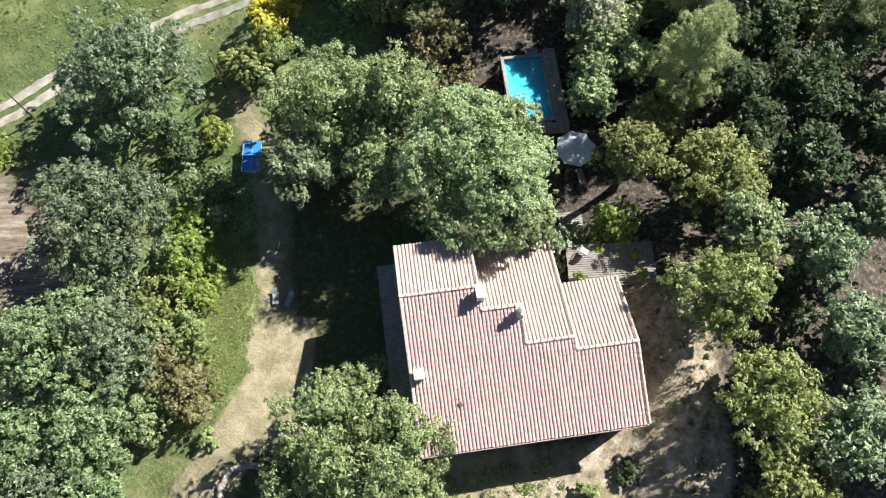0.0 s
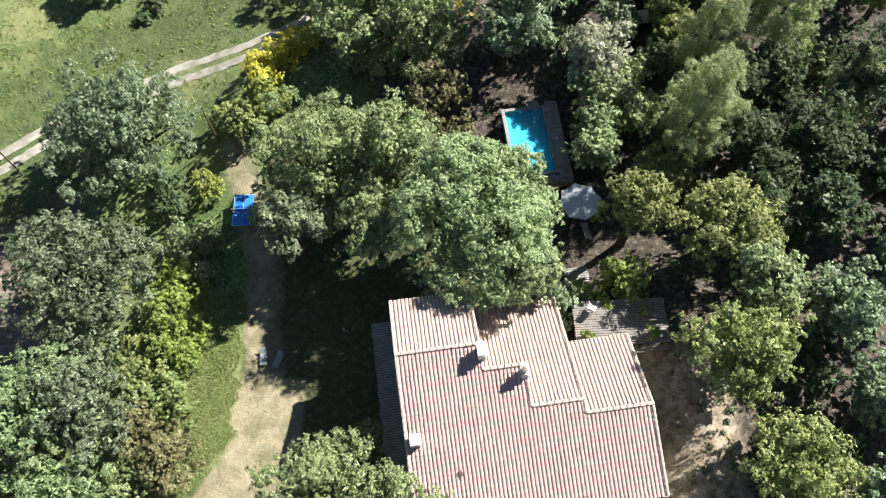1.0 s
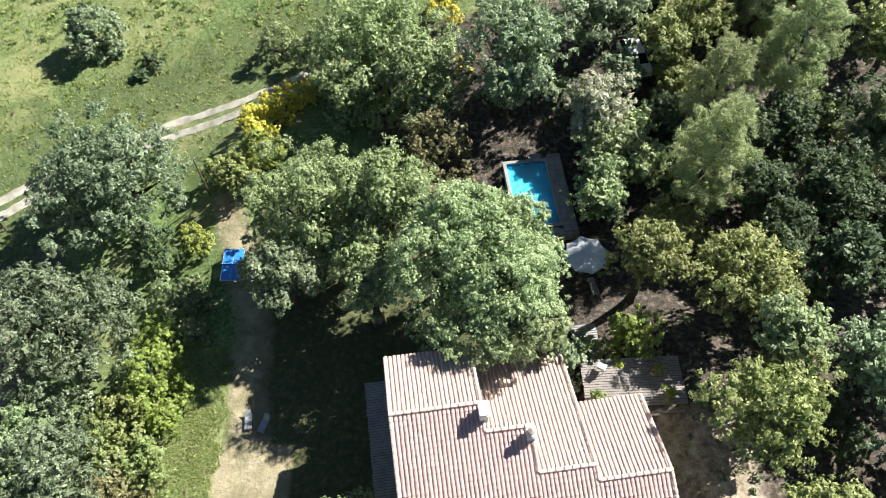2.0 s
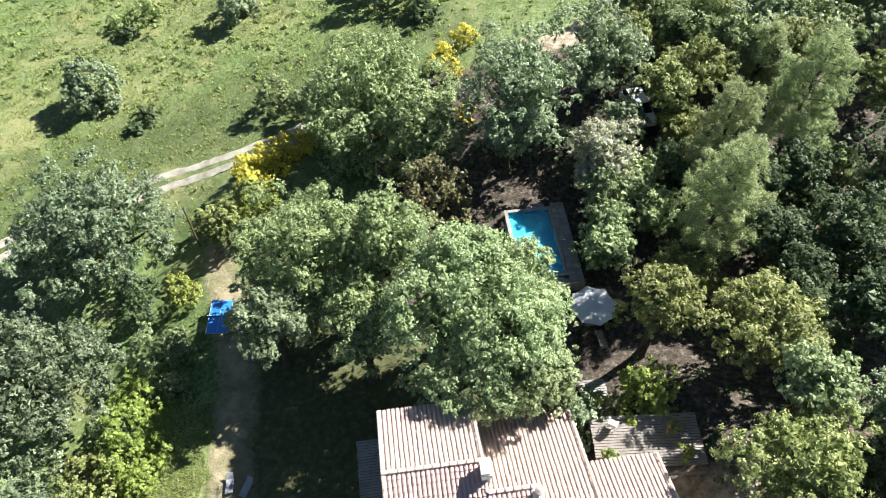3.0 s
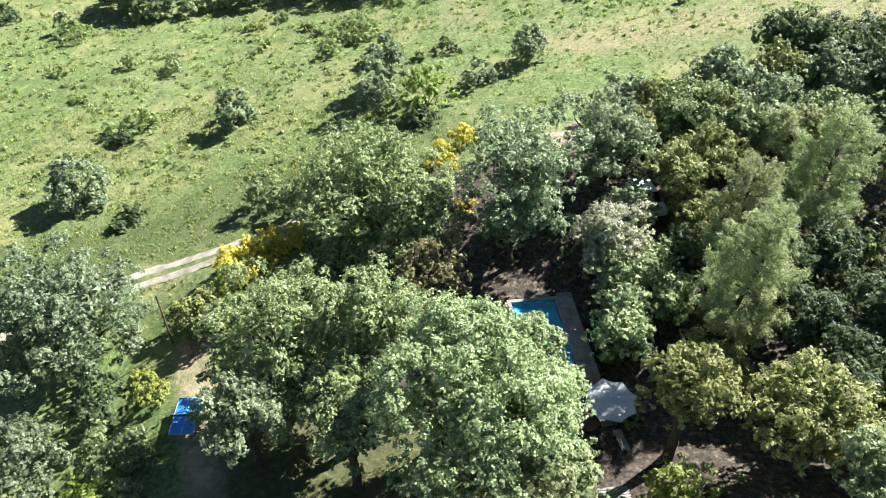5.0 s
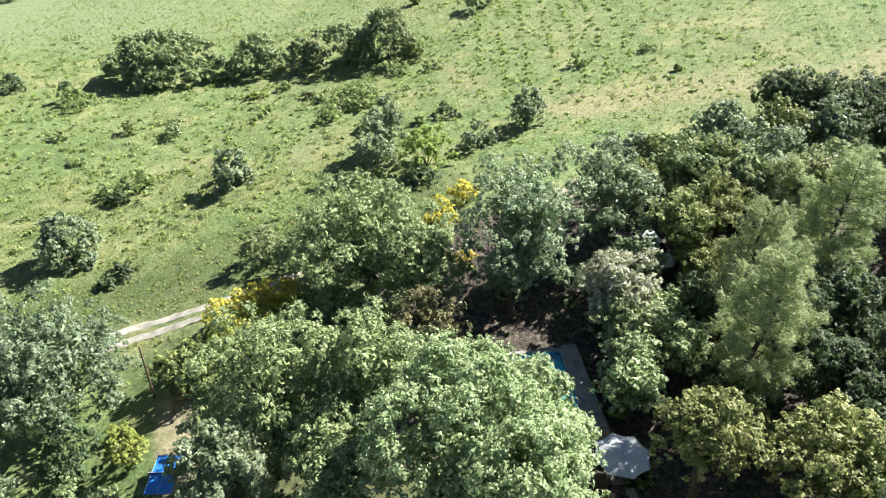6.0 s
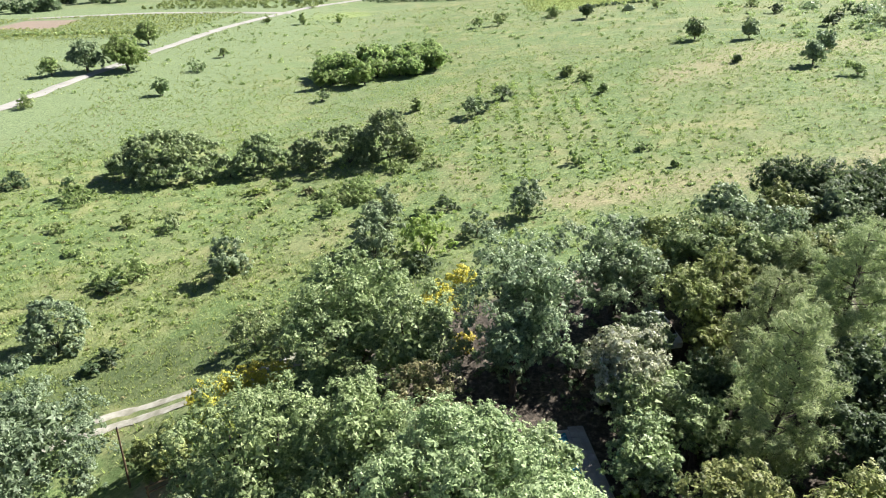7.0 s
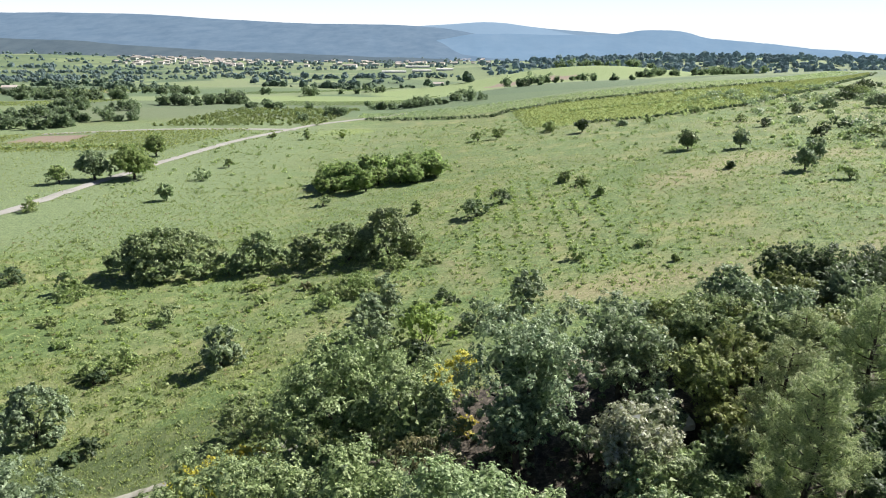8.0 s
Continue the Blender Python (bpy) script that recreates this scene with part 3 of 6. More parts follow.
def pine(x, y, r_c, top, label, seed=0, mat="pine", lean=0.0):
    """An Aleppo pine: upswept boughs, each a plume of needle tufts with gaps between it and the next."""
    r = np.random.default_rng(seed + 900)
    g = zat(x, y)
    tall = top - g
    ob = thing("pine_tree", pose(x, y, g - 0.05), label, "tree", "pines of the wood")
    bm = bmesh.new()
    sway = r.uniform(-0.35, 0.35, 2)
    tube(bm, [(0, 0, -0.2), (sway[0], 0, tall * 0.35), (-sway[0] * 0.5, sway[1], tall * 0.7), (0, 0, tall * 0.96)], [0.22, 0.17, 0.10, 0.03], 8)
    centres, rad = [], []
    a = r.uniform(0, 6)
    for b in range(int(tall * 4.2)):
        f = 0.16 + 0.82 * (b + 0.5) / int(tall * 4.2)
        a += 2.4 + r.normal(0, 0.35)
        reach = (r_c * 1.05 * (1 - f) ** 0.55 * min(1, 0.5 + f * 1.2) + 0.25) * r.uniform(0.62, 1.12)
        z0, z1 = tall * f - 0.25 * reach, tall * f + reach * r.uniform(0.22, 0.55)
        e = Vector((math.cos(a) * reach, math.sin(a) * reach, z1))
        if reach > 0.6:
            tube(bm, [(0, 0, z0), (e.x * 0.55, e.y * 0.55, z0 + (z1 - z0) * 0.3), e], [0.05, 0.03, 0.01], 5)
        for s in np.linspace(0.45, 1.0, max(3, int(reach / 0.22))):
            w = 0.13 + 0.30 * math.sin(math.pi * min(1.0, (s - 0.3) / 0.75))
            for _ in range(3):
                centres.append((e.x * s + r.normal(0, w), e.y * s + r.normal(0, w), z0 + (z1 - z0) * s ** 1.5 + r.uniform(-0.05, 0.35)))
                rad.append(0.15 + 0.14 * r.random())
    part("trunk", bm, M["bark"], ob, "slender grey-brown trunk with limbs")
    v, f = scatter_leaves(r, np.array(centres), np.array(rad) * 1.1, 30, 0.15, 1.2, 0.9, 0.13)
    link_mesh("crown", quick_mesh("crown", v, f, M[mat]), ob)
    return ob


# ---- the house ----
TH = radians(8.0)
HOUSE = Matrix.Translation((-3.05, 12.74, 0)) @ Matrix.Rotation(TH, 4, "Z")   # u along the ridges to the east, v to the north
PITCH = 0.32
RIDGE = 7.2
house = thing("house", HOUSE, "low stone farmhouse with stepped terracotta tile roofs", "house")


def south_z(v):
    return RIDGE + PITCH * v


def slab(pts, thick, parent, name, material, label=""):
    """A sloping slab with the given top corners."""
    bm = bmesh.new()
    top = [bm.verts.new(p) for p in pts]
    low = [bm.verts.new((p[0], p[1], p[2] - thick)) for p in pts]
    bm.faces.new(top)
    bm.faces.new(low[::-1])
    k = len(pts)
    for i in range(k):
        bm.faces.new((top[i], low[i], low[(i + 1) % k], top[(i + 1) % k]))
    return part(name, bm, material, parent, label)


# ridge sections: u from, u to, v of the ridge, v of the north eave, height of the north slope's top
SECTIONS = [(0.0, 5.15, 0.0, 3.85), (5.15, 7.72, -1.5, 3.6), (7.72, 10.9, -3.87, 3.6), (10.9, 14.95, -4.66, 0.2)]
EAVE_S = -9.75
north_slopes = []
for u0, u1, v0, v1 in SECTIONS:
    zr = south_z(v0)
    slab([(u0, EAVE_S, south_z(EAVE_S) - 0.06), (u1, EAVE_S, south_z(EAVE_S) - 0.06), (u1, v0, zr - 0.06), (u0, v0, zr - 0.06)], 0.18, house, "roof", M["underlay"], "terracotta channel tiles")
for (u0, u1, v0, v1), top_v in ((SECTIONS[0], 0.0), ((5.15, 10.9, -3.87, 3.6), -3.87), (SECTIONS[3], -4.66)):
    zr = south_z(top_v)
    north_slopes.append((u0, u1, top_v, v1, zr))
    slab([(u0, top_v, zr - 0.06), (u1, top_v, zr - 0.06), (u1, v1, zr - PITCH * (v1 - top_v) - 0.06), (u0, v1, zr - PITCH * (v1 - top_v) - 0.06)], 0.18, house, "roof", M["underlay"], "terracotta channel tiles")

# walls, set in from the eaves, each up to the underside of the roof
def wall(u0, v0, u1, v1, z0, za, zb, name="wall"):
    """An upright wall from (u0, v0) to (u1, v1), 0.3 m thick; its top runs from za to zb."""
    d = Vector((u1 - u0, v1 - v0, 0)).normalized()
    s = Vector((d.y, -d.x, 0)) * 0.15
    bm = bmesh.new()
    pts = [(Vector((u0, v0, 0)), za), (Vector((u1, v1, 0)), zb)]
    ring = []
    for p, z in pts:
        for side in (1, -1):
            ring.append((bm.verts.new((p + side * s) + Vector((0, 0, z0))), bm.verts.new((p + side * s) + Vector((0, 0, z)))))
    a, b, c2, d2 = ring
    for q in ((a, c2), (c2, d2), (d2, b), (b, a)):
        bm.faces.new((q[0][0], q[1][0], q[1][1], q[0][1]))
    bm.faces.new((a[1], c2[1], d2[1], b[1]))
    bm.faces.new((a[0], b[0], d2[0], c2[0]))
    part(name, bm, M["render"], house, "cream rendered wall")


G0 = -2.2
inset = 0.35
wall(inset, EAVE_S + 0.5, 14.6, EAVE_S + 0.5, G0, south_z(EAVE_S + 0.5) - 0.25, south_z(EAVE_S + 0.5) - 0.25)
wall(inset, EAVE_S + 0.7, inset, 0.0, G0, south_z(EAVE_S + 0.7) - 0.25, RIDGE - 0.25)
wall(inset, 0.0, inset, 3.5, G0, RIDGE - 0.25, RIDGE - PITCH * 3.5 - 0.25)
wall(inset + 0.2, 3.5, 4.9, 3.5, G0, RIDGE - PITCH * 3.5 - 0.25, RIDGE - PITCH * 3.5 - 0.25)
wall(5.0, 3.3, 5.0, 0.0, G0, RIDGE - PITCH * 3.3 - 0.25, RIDGE - 0.25)
wall(5.3, -1.68, 7.6, -1.68, 3.5, south_z(-1.68) - 0.25, south_z(-1.68) - 0.25)
wall(5.0, 0.0, 5.0, -1.6, 3.5, RIDGE - 0.25, south_z(-1.6) - 0.25)
wall(7.55, -1.7, 7.55, -3.9, 3.5, south_z(-1.7) - 0.25, south_z(-3.9) - 0.25)
zn2 = south_z(-3.87)
wall(5.3, 3.2, 10.6, 3.2, G0, zn2 - PITCH * 7.07 - 0.25, zn2 - PITCH * 7.07 - 0.25)
wall(10.72, 3.0, 10.72, -3.9, G0, zn2 - PITCH * 6.87 - 0.25, zn2 - 0.25)
zn3 = south_z(-4.66)
wall(10.9, -0.15, 14.4, -0.15, G0, zn3 - PITCH * 4.51 - 0.25, zn3 - PITCH * 4.51 - 0.25)
wall(14.6, -0.3, 14.6, -4.66, G0, zn3 - PITCH * 4.36 - 0.25, zn3 - 0.25)
wall(14.6, -4.66, 14.6, EAVE_S + 0.7, G0, zn3 - 0.25, south_z(EAVE_S + 0.7) - 0.25)


def tile_profile(length, w_top, w_low, segs=5):
    """A tapered half-barrel roof tile, its axis along y, the wide end at y = 0."""
    v, f = [], []
    for y, w, z in ((0.0, w_low, 0.056), (length, w_top, 0.0)):
        for thick in (0.0, 0.016):
            for k in range(segs + 1):
                a = math.pi * k / segs
                rr = w / 2 - thick
                v.append((-rr * math.cos(a), y, z + rr * math.sin(a) * 0.44))
    s = segs + 1
    for k in range(segs):
        f.append((k, k + 1, 2 * s + k + 1, 2 * s + k))
        f.append((k, s + k, s + k + 1, k + 1))
    return np.array(v), np.array(f)


TILE_W, TILE_L = 0.240, 0.33
tile_v, tile_f = tile_profile(TILE_L + 0.07, 0.165, 0.214)
tile_v = tile_v - np.array([0, 0, 0.0])
tile_mesh = quick_mesh("tile", tile_v, tile_f, M["tile"], False)
rt = np.random.default_rng(11)
singles, joined = [], {"tile": ([], []), "pale_tile": ([], [])}


def tile_matrix(u, v, z, slope, flip):
    m = Matrix.Translation((u, v, z)) @ Matrix.Rotation(slope, 4, "X")
    if flip:
        m = Matrix.Translation((u, v, z)) @ Matrix.Rotation(math.pi, 4, "Z") @ Matrix.Rotation(slope, 4, "X")
    return m @ Matrix.Rotation(rt.normal(0, 0.012), 4, "Z") @ Matrix.Translation((rt.normal(0, 0.006), rt.normal(0, 0.012), abs(rt.normal(0, 0.006))))


def lay(m, alone, kind="tile"):
    if alone and len(singles) < 300:
        singles.append(m)
        return
    a = np.array(m)
    vs, fs = joined[kind]
    fs.append(tile_f + len(tile_v) * len(vs))
    vs.append(tile_v @ a[:3, :3].T + a[:3, 3])


ang = math.atan(PITCH)
cols = int(14.95 / TILE_W)
for i in range(cols):
    u = (i + 0.5) * 14.95 / cols
    v_top = [s for s in SECTIONS if s[0] <= u <= s[1]][0][2]
    rows = int((v_top - EAVE_S) / (TILE_L * math.cos(ang)))
    for k in range(rows):
        v = EAVE_S - 0.04 + k * (v_top - EAVE_S) / rows
        lay(tile_matrix(u, v, south_z(v) - 0.045, ang, False), 4.5 < u < 11.0 and -9.0 < v < -4.6)
for u0, u1, vt, v1, zr in north_slopes:
    ncol = int((u1 - u0) / TILE_W)
    rows = int((v1 - vt) / (TILE_L * math.cos(ang)))
    for i in range(ncol):
        u = u0 + (i + 0.5) * (u1 - u0) / ncol
        for k in range(rows):
            v = v1 + 0.04 - k * (v1 - vt) / rows
            lay(tile_matrix(u, v, zr - PITCH * (v - vt) - 0.045, ang, True), False, "pale_tile")

# ridge and verge caps of mortar-bedded barrels
def cap_line(p, q, name, w=0.30):
    p, q = Vector(p), Vector(q)
    d = q - p
    k = max(1, int(d.length / 0.40))
    cv, cf = tile_profile(d.length / k + 0.05, w * 0.85, w, 6)
    me = quick_mesh(name, cv, cf, M["mortar"])
    rot = d.to_track_quat("Y", "Z").to_matrix().to_4x4()
    for i in range(k):
        o = new(name, me)
        o.parent = house
        o.matrix_basis = Matrix.Translation(p + d * (i / k) + Vector((0, 0, 0.02))) @ rot @ Matrix.Rotation(rt.normal(0, 0.015), 4, "Y")


for u0, u1, v0, v1 in SECTIONS:
    cap_line((u0, v0, south_z(v0)), (u1, v0, south_z(v0)), "ridge_cap", 0.25)
cap_line((0.06, EAVE_S, south_z(EAVE_S)), (0.06, 0, RIDGE), "verge_cap", 0.19)
cap_line((0.06, 3.85, RIDGE - PITCH * 3.85), (0.06, 0, RIDGE), "verge_cap", 0.19)
cap_line((14.9, EAVE_S, south_z(EAVE_S)), (14.9, -4.66, zn3), "verge_cap", 0.19)
cap_line((14.9, 0.2, zn3 - PITCH * 4.86), (14.9, -4.66, zn3), "verge_cap", 0.19)
cap_line((5.1, 3.85, RIDGE - PITCH * 3.85), (5.1, 0, RIDGE), "verge_cap", 0.19)
cap_line((5.1, -1.5, south_z(-1.5)), (5.1, 0, RIDGE), "verge_cap", 0.19)
cap_line((7.68, -3.87, south_z(-3.87)), (7.68, -1.5, south_z(-1.5)), "verge_cap", 0.19)
cap_line((10.85, 3.6, zn2 - PITCH * 7.47), (10.85, -3.87, zn2), "verge_cap", 0.20)
cap_line((10.86, -4.66, south_z(-4.66)), (10.86, -3.87, south_z(-3.87)), "verge_cap", 0.19)
bm = bmesh.new()
tube(bm, [(0.1, EAVE_S - 0.12, south_z(EAVE_S) - 0.12), (14.85, EAVE_S - 0.12, south_z(EAVE_S) - 0.16)], [0.065, 0.065], 8)
part("gutter", bm, M["underlay"], house, "brown half-round gutter under the south eave")


def chimney(u, v, w, d, top, label, cowl):
    """A rendered stack with a band, a cap slab on short piers, and a flue or a round cowl."""
    z0 = south_z(v) - 0.5
    st = part("chimney", one_box((u - w / 2, v - d / 2, z0), (u + w / 2, v + d / 2, top - 0.28), bevel=0.02), M["white"], house, label)
    part("band", one_box((u - w / 2 - 0.04, v - d / 2 - 0.04, top - 0.42), (u + w / 2 + 0.04, v + d / 2 + 0.04, top - 0.32), bevel=0.01), M["white"], st)
    for a in (-1, 1):
        for b in (-1, 1):
            part("pier", one_box((u + a * (w / 2 - 0.09) - 0.06, v + b * (d / 2 - 0.09) - 0.06, top - 0.28), (u + a * (w / 2 - 0.09) + 0.06, v + b * (d / 2 - 0.09) + 0.06, top - 0.07)), M["white"], st)
    part("cap", one_box((u - w / 2 - 0.05, v - d / 2 - 0.05, top - 0.07), (u + w / 2 + 0.05, v + d / 2 + 0.05, top), bevel=0.015), M["white"], st, "white cap slab")
    if cowl:
        bm = bmesh.new()
        tube(bm, [(u, v, top), (u, v, top + 0.22), (u, v, top + 0.24), (u, v, top + 0.34), (u, v, top + 0.46)], [0.16, 0.15, 0.24, 0.24, 0.04], 14)
        part("cowl", bm, M["mortar"], st, "round pale cowl")


chimney(5.12, -0.62, 0.46, 0.72, 8.0, "white plastered chimney stack", False)
chimney(7.52, -2.05, 0.42, 0.5, 7.35, "white plastered chimney stack with a round cowl", True)
chimney(0.62, -4.95, 0.58, 0.58, 6.45, "short white plastered chimney stack", False)
slip = part("slipped_tile", one_box((-0.1, -0.16, 0), (0.1, 0.16, 0.05), bevel=0.015), M["brown_wood"], house, "dark slipped tile")
slip.matrix_basis = pose(3.0, -7.0, south_z(-7.0) + 0.09, 17, 0, 25)


# ---- decks ----
def deck(name, corners_m, nx, ny, z, along, material, label, posts=True, board=0.135, gap=0.03):
    """A raised timber deck: boards, beams and posts. nx, ny: its sides; along: boards run along x or y."""
    ob = thing(name, corners_m, label, "deck")
    side = ny if along == "x" else nx
    k = int(side / (board + gap))
    me = None
    for i in range(k):
        a = i * side / k
        if me is None:
            bm = one_box((0, 0, z - 0.03), (nx, board, z), bevel=0.004) if along == "x" else one_box((0, 0, z - 0.03), (board, ny, z), bevel=0.004)
            b = part("board", bm, material, ob)
            me = b.data
        else:
            b = new("board", me)
            b.parent = ob
        j = rt.uniform(-0.03, 0.03)
        b.matrix_basis = pose(j, a, rt.uniform(-0.004, 0.004)) if along == "x" else pose(a, j, rt.uniform(-0.004, 0.004))
    for f in (0.06, 0.5, 0.94):
        if along == "x":
            part("beam", one_box((nx * f - 0.05, 0.02, z - 0.2), (nx * f + 0.05, ny - 0.02, z - 0.032)), M["brown_wood"], ob)
        else:
            part("beam", one_box((0.02, ny * f - 0.05, z - 0.2), (nx - 0.02, ny * f + 0.05, z - 0.032)), M["brown_wood"], ob)
    if posts:
        for fx in (0.06, 0.94):
            for fy in (0.06, 0.5, 0.94):
                p = corners_m @ Vector((nx * fx, ny * fy, 0))
                part("post", one_box((nx * fx - 0.06, ny * fy - 0.06, zat(p.x, p.y) - 0.2), (nx * fx + 0.06, ny * fy + 0.06, z - 0.2)), M["brown_wood"], ob)
    return ob


deck("wooden_deck", HOUSE @ pose(-1.45, -8.3, 0), 1.75, 12.1, 2.6, "x", M["grey_wood"], "weathered grey boarded deck beside the west wall")
terrace = deck("wooden_terrace", Matrix.Translation((8.75, 14.75, 0)) @ Matrix.Rotation(radians(3), 4, "Z"), 6.3, 3.2, 2.4, "x", M["pale_wood"], "bleached boarded terrace behind the house")
brace = bmesh.new()
box(brace, (3.9, -0.45, 2.1), (6.1, -0.33, 2.25))
part("rail", brace, M["pale_wood"], terrace)
deck("garden_walk", Matrix.Translation((9.0, 18.15, 0)) @ Matrix.Rotation(radians(6), 4, "Z"), 1.7, 3.3, zat(10, 20) + 0.28, "x", M["grey_wood"], "narrow boarded path between shrubs", False)


def planter(x, y, z, r, tall, mat, label, seed):
    ob = thing("potted_plant", pose(x, y, z), label, "plant", "pots on the terrace")
    bm = bmesh.new()
    tube(bm, [(0, 0, 0), (0, 0, 0.02), (0, 0, 0.30), (0, 0, 0.36)], [0.15, 0.17, 0.22, 0.25], 14)
    part("pot", bm, M["clay"], ob, "terracotta pot")
    r0 = np.random.default_rng(seed)
    c = r0.normal(size=(30, 3)) * np.array([r * 0.45, r * 0.45, tall * 0.25]) + np.array([0, 0, 0.36 + tall * 0.45])
    v, f = scatter_leaves(r0, c, 0.14, 22, 0.09)
    link_mesh("foliage", quick_mesh("foliage", v, f, M[mat]), ob)


planter(13.3, 17.1, 2.41, 0.42, 0.7, "olive", "terracotta pot with a yellowish plant on the terrace", 1)
planter(13.9, 15.5, 2.41, 0.5, 0.6, "bright", "terracotta pot with a bright green plant on the terrace", 2)
planter(9.4, 15.4, 2.41, 0.3, 0.5, "scrub", "terracotta pot with a small green plant", 3)


# ---- pool and garden things ----
POOL = pose(4.62, 34.15, 0, 0, 0, 0) @ Matrix.Rotation(radians(7.0), 4, "Z")     # north-west corner of the water, x east, y north
PZ = 1.75
pool = thing("swimming_pool", POOL, "rectangular blue pool with pale coping", "pool", kind="")
PW, PL = 3.0, 5.75
part("floor", one_box((0, -PL, PZ - 0.60), (PW, 0, PZ - 0.48)), M["liner"], pool, "blue liner")
for lo, hi in (((-0.1, -PL - 0.1, PZ - 1.4), (0, 0.1, PZ - 0.02)), ((PW, -PL - 0.1, PZ - 1.4), (PW + 0.1, 0.1, PZ - 0.02)), ((0, 0, PZ - 1.4), (PW, 0.1, PZ - 0.02)), ((0, -PL - 0.1, PZ - 1.4), (PW, -PL, PZ - 0.02))):
    part("side", one_box(lo, hi), M["liner"], pool, "blue liner")
water = part("water", one_box((0.003, -PL + 0.003, PZ - 0.475), (PW - 0.003, -0.003, PZ - 0.10)), M["water"], pool, "clear turquoise water")
water.visible_shadow = False
for lo, hi in (((-0.24, -PL - 0.24), (0.02, 0.24)), ((0.02, -0.02), (PW - 0.02, 0.24)), ((PW - 0.02, -PL - 0.24), (PW + 0.22, 0.24)), ((0.02, -PL - 0.24), (PW - 0.02, -PL + 0.02))):
    part("coping", one_box((*lo, PZ - 0.03), (*hi, PZ + 0.03), bevel=0.015), M["coping"], pool, "pale stone coping")
surround = thing("pool_terrace", POOL, "grey stone flags beside the pool", "pavement", kind="structure")
flag = None
for i in range(2):
    for k in range(14):
        u, v = PW + 0.24 + i * 0.47, -PL - 0.72 + k * 0.5
        if flag is None:
            flag = part("flagstone", one_box((0, 0, PZ - 0.16), (0.455, 0.485, PZ), bevel=0.012), M["paving"], surround).data
            bpy.data.objects["flagstone"].matrix_basis = pose(u, v, 0)
            continue
        f = new("flagstone", flag)
        f.parent = surround
        f.matrix_basis = pose(u + rt.normal(0, 0.004), v + rt.normal(0, 0.004), rt.normal(0, 0.006))
for i in range(6):
    f = new("flagstone", flag)
    f.parent = surround
    f.matrix_basis = pose(-0.1 + i * 0.5, -PL - 0.82, rt.normal(0, 0.006))
part("base", one_box((-0.4, -PL - 0.9, PZ - 1.0), (PW + 1.28, -PL - 0.34, PZ - 0.17)), M["stone"], surround)
part("base", one_box((PW + 0.32, -PL - 0.33, PZ - 1.0), (PW + 1.28, 0.7, PZ - 0.17)), M["stone"], surround)


def parasol(x, y, z, r, top):
    """A centre-pole parasol with eight canvas panels."""
    ob = thing("parasol", pose(x, y, z, 0, 0, 10), "large white octagonal parasol beside the pool", "parasol")
    bm = bmesh.new()
    tube(bm, [(0, 0, 0.05), (0, 0, top + 0.1)], [0.028, 0.024], 10)
    part("pole", bm, M["brown_wood"], ob, "wooden pole")
    part("base", one_box((-0.35, -0.35, 0), (0.35, 0.35, 0.09), bevel=0.03), M["stone"], ob)
    for k in range(8):
        a0, a1 = 2 * math.pi * k / 8, 2 * math.pi * (k + 1) / 8
        bm = bmesh.new()
        grid = []
        for i in range(7):
            f = i / 6
            row = []
            for j in range(5):
                g = j / 4
                p0 = Vector((math.cos(a0), math.sin(a0), 0)) * r
                p1 = Vector((math.cos(a1), math.sin(a1), 0)) * r
                sag = 1 - 0.05 * math.sin(math.pi * g) * f
                p = p0.lerp(p1, g) * f * sag
                row.append(bm.verts.new((p.x, p.y, top - 0.36 * f ** 1.1 - 0.06 * f * math.sin(math.pi * g))))
            grid.append(row)
        for i in range(6):
            for j in range(4):
                q = [grid[i][j], grid[i + 1][j], grid[i + 1][j + 1], grid[i][j + 1]]
                bm.faces.new(q)
        bmesh.ops.remove_doubles(bm, verts=bm.verts, dist=0.001)
        bmesh.ops.solidify(bm, geom=bm.faces[:], thickness=0.006)
        panel = part("panel", bm, M["canvas"], ob, "off-white canvas panel")
        bm = bmesh.new()
        tube(bm, [(0, 0, top - 0.03), (math.cos(a0) * r * 0.98, math.sin(a0) * r * 0.98, top - 0.40)], [0.012, 0.010], 5)
        part("rib", bm, M["brown_wood"], ob)
    bm = bmesh.new()
    tube(bm, [(0, 0, top - 0.01), (0, 0, top + 0.05), (0, 0, top + 0.12)], [0.09, 0.07, 0.02], 10)
    part("finial", bm, M["white"], ob)


parasol(9.9, 26.0, zat(9.9, 26.0), 1.6, 2.45)


def bench(x, y, turn):
    z = zat(x, y)
    ob = thing("garden_bench", pose(x, y, z, 0, 0, turn), "weathered wooden bench beside the parasol", "bench")
    for k in range(4):
        part("slat", one_box((-0.24 + k * 0.125, -0.7, 0.42), (-0.135 + k * 0.125, 0.7, 0.455), bevel=0.006), M["grey_wood"], ob)
    for a in (-0.2, 0.2):
        for b in (-0.6, 0.6):
            part("leg", one_box((a - 0.03, b - 0.03, 0), (a + 0.03, b + 0.03, 0.42)), M["grey_wood"], ob)


bench(10.5, 24.4, 12)


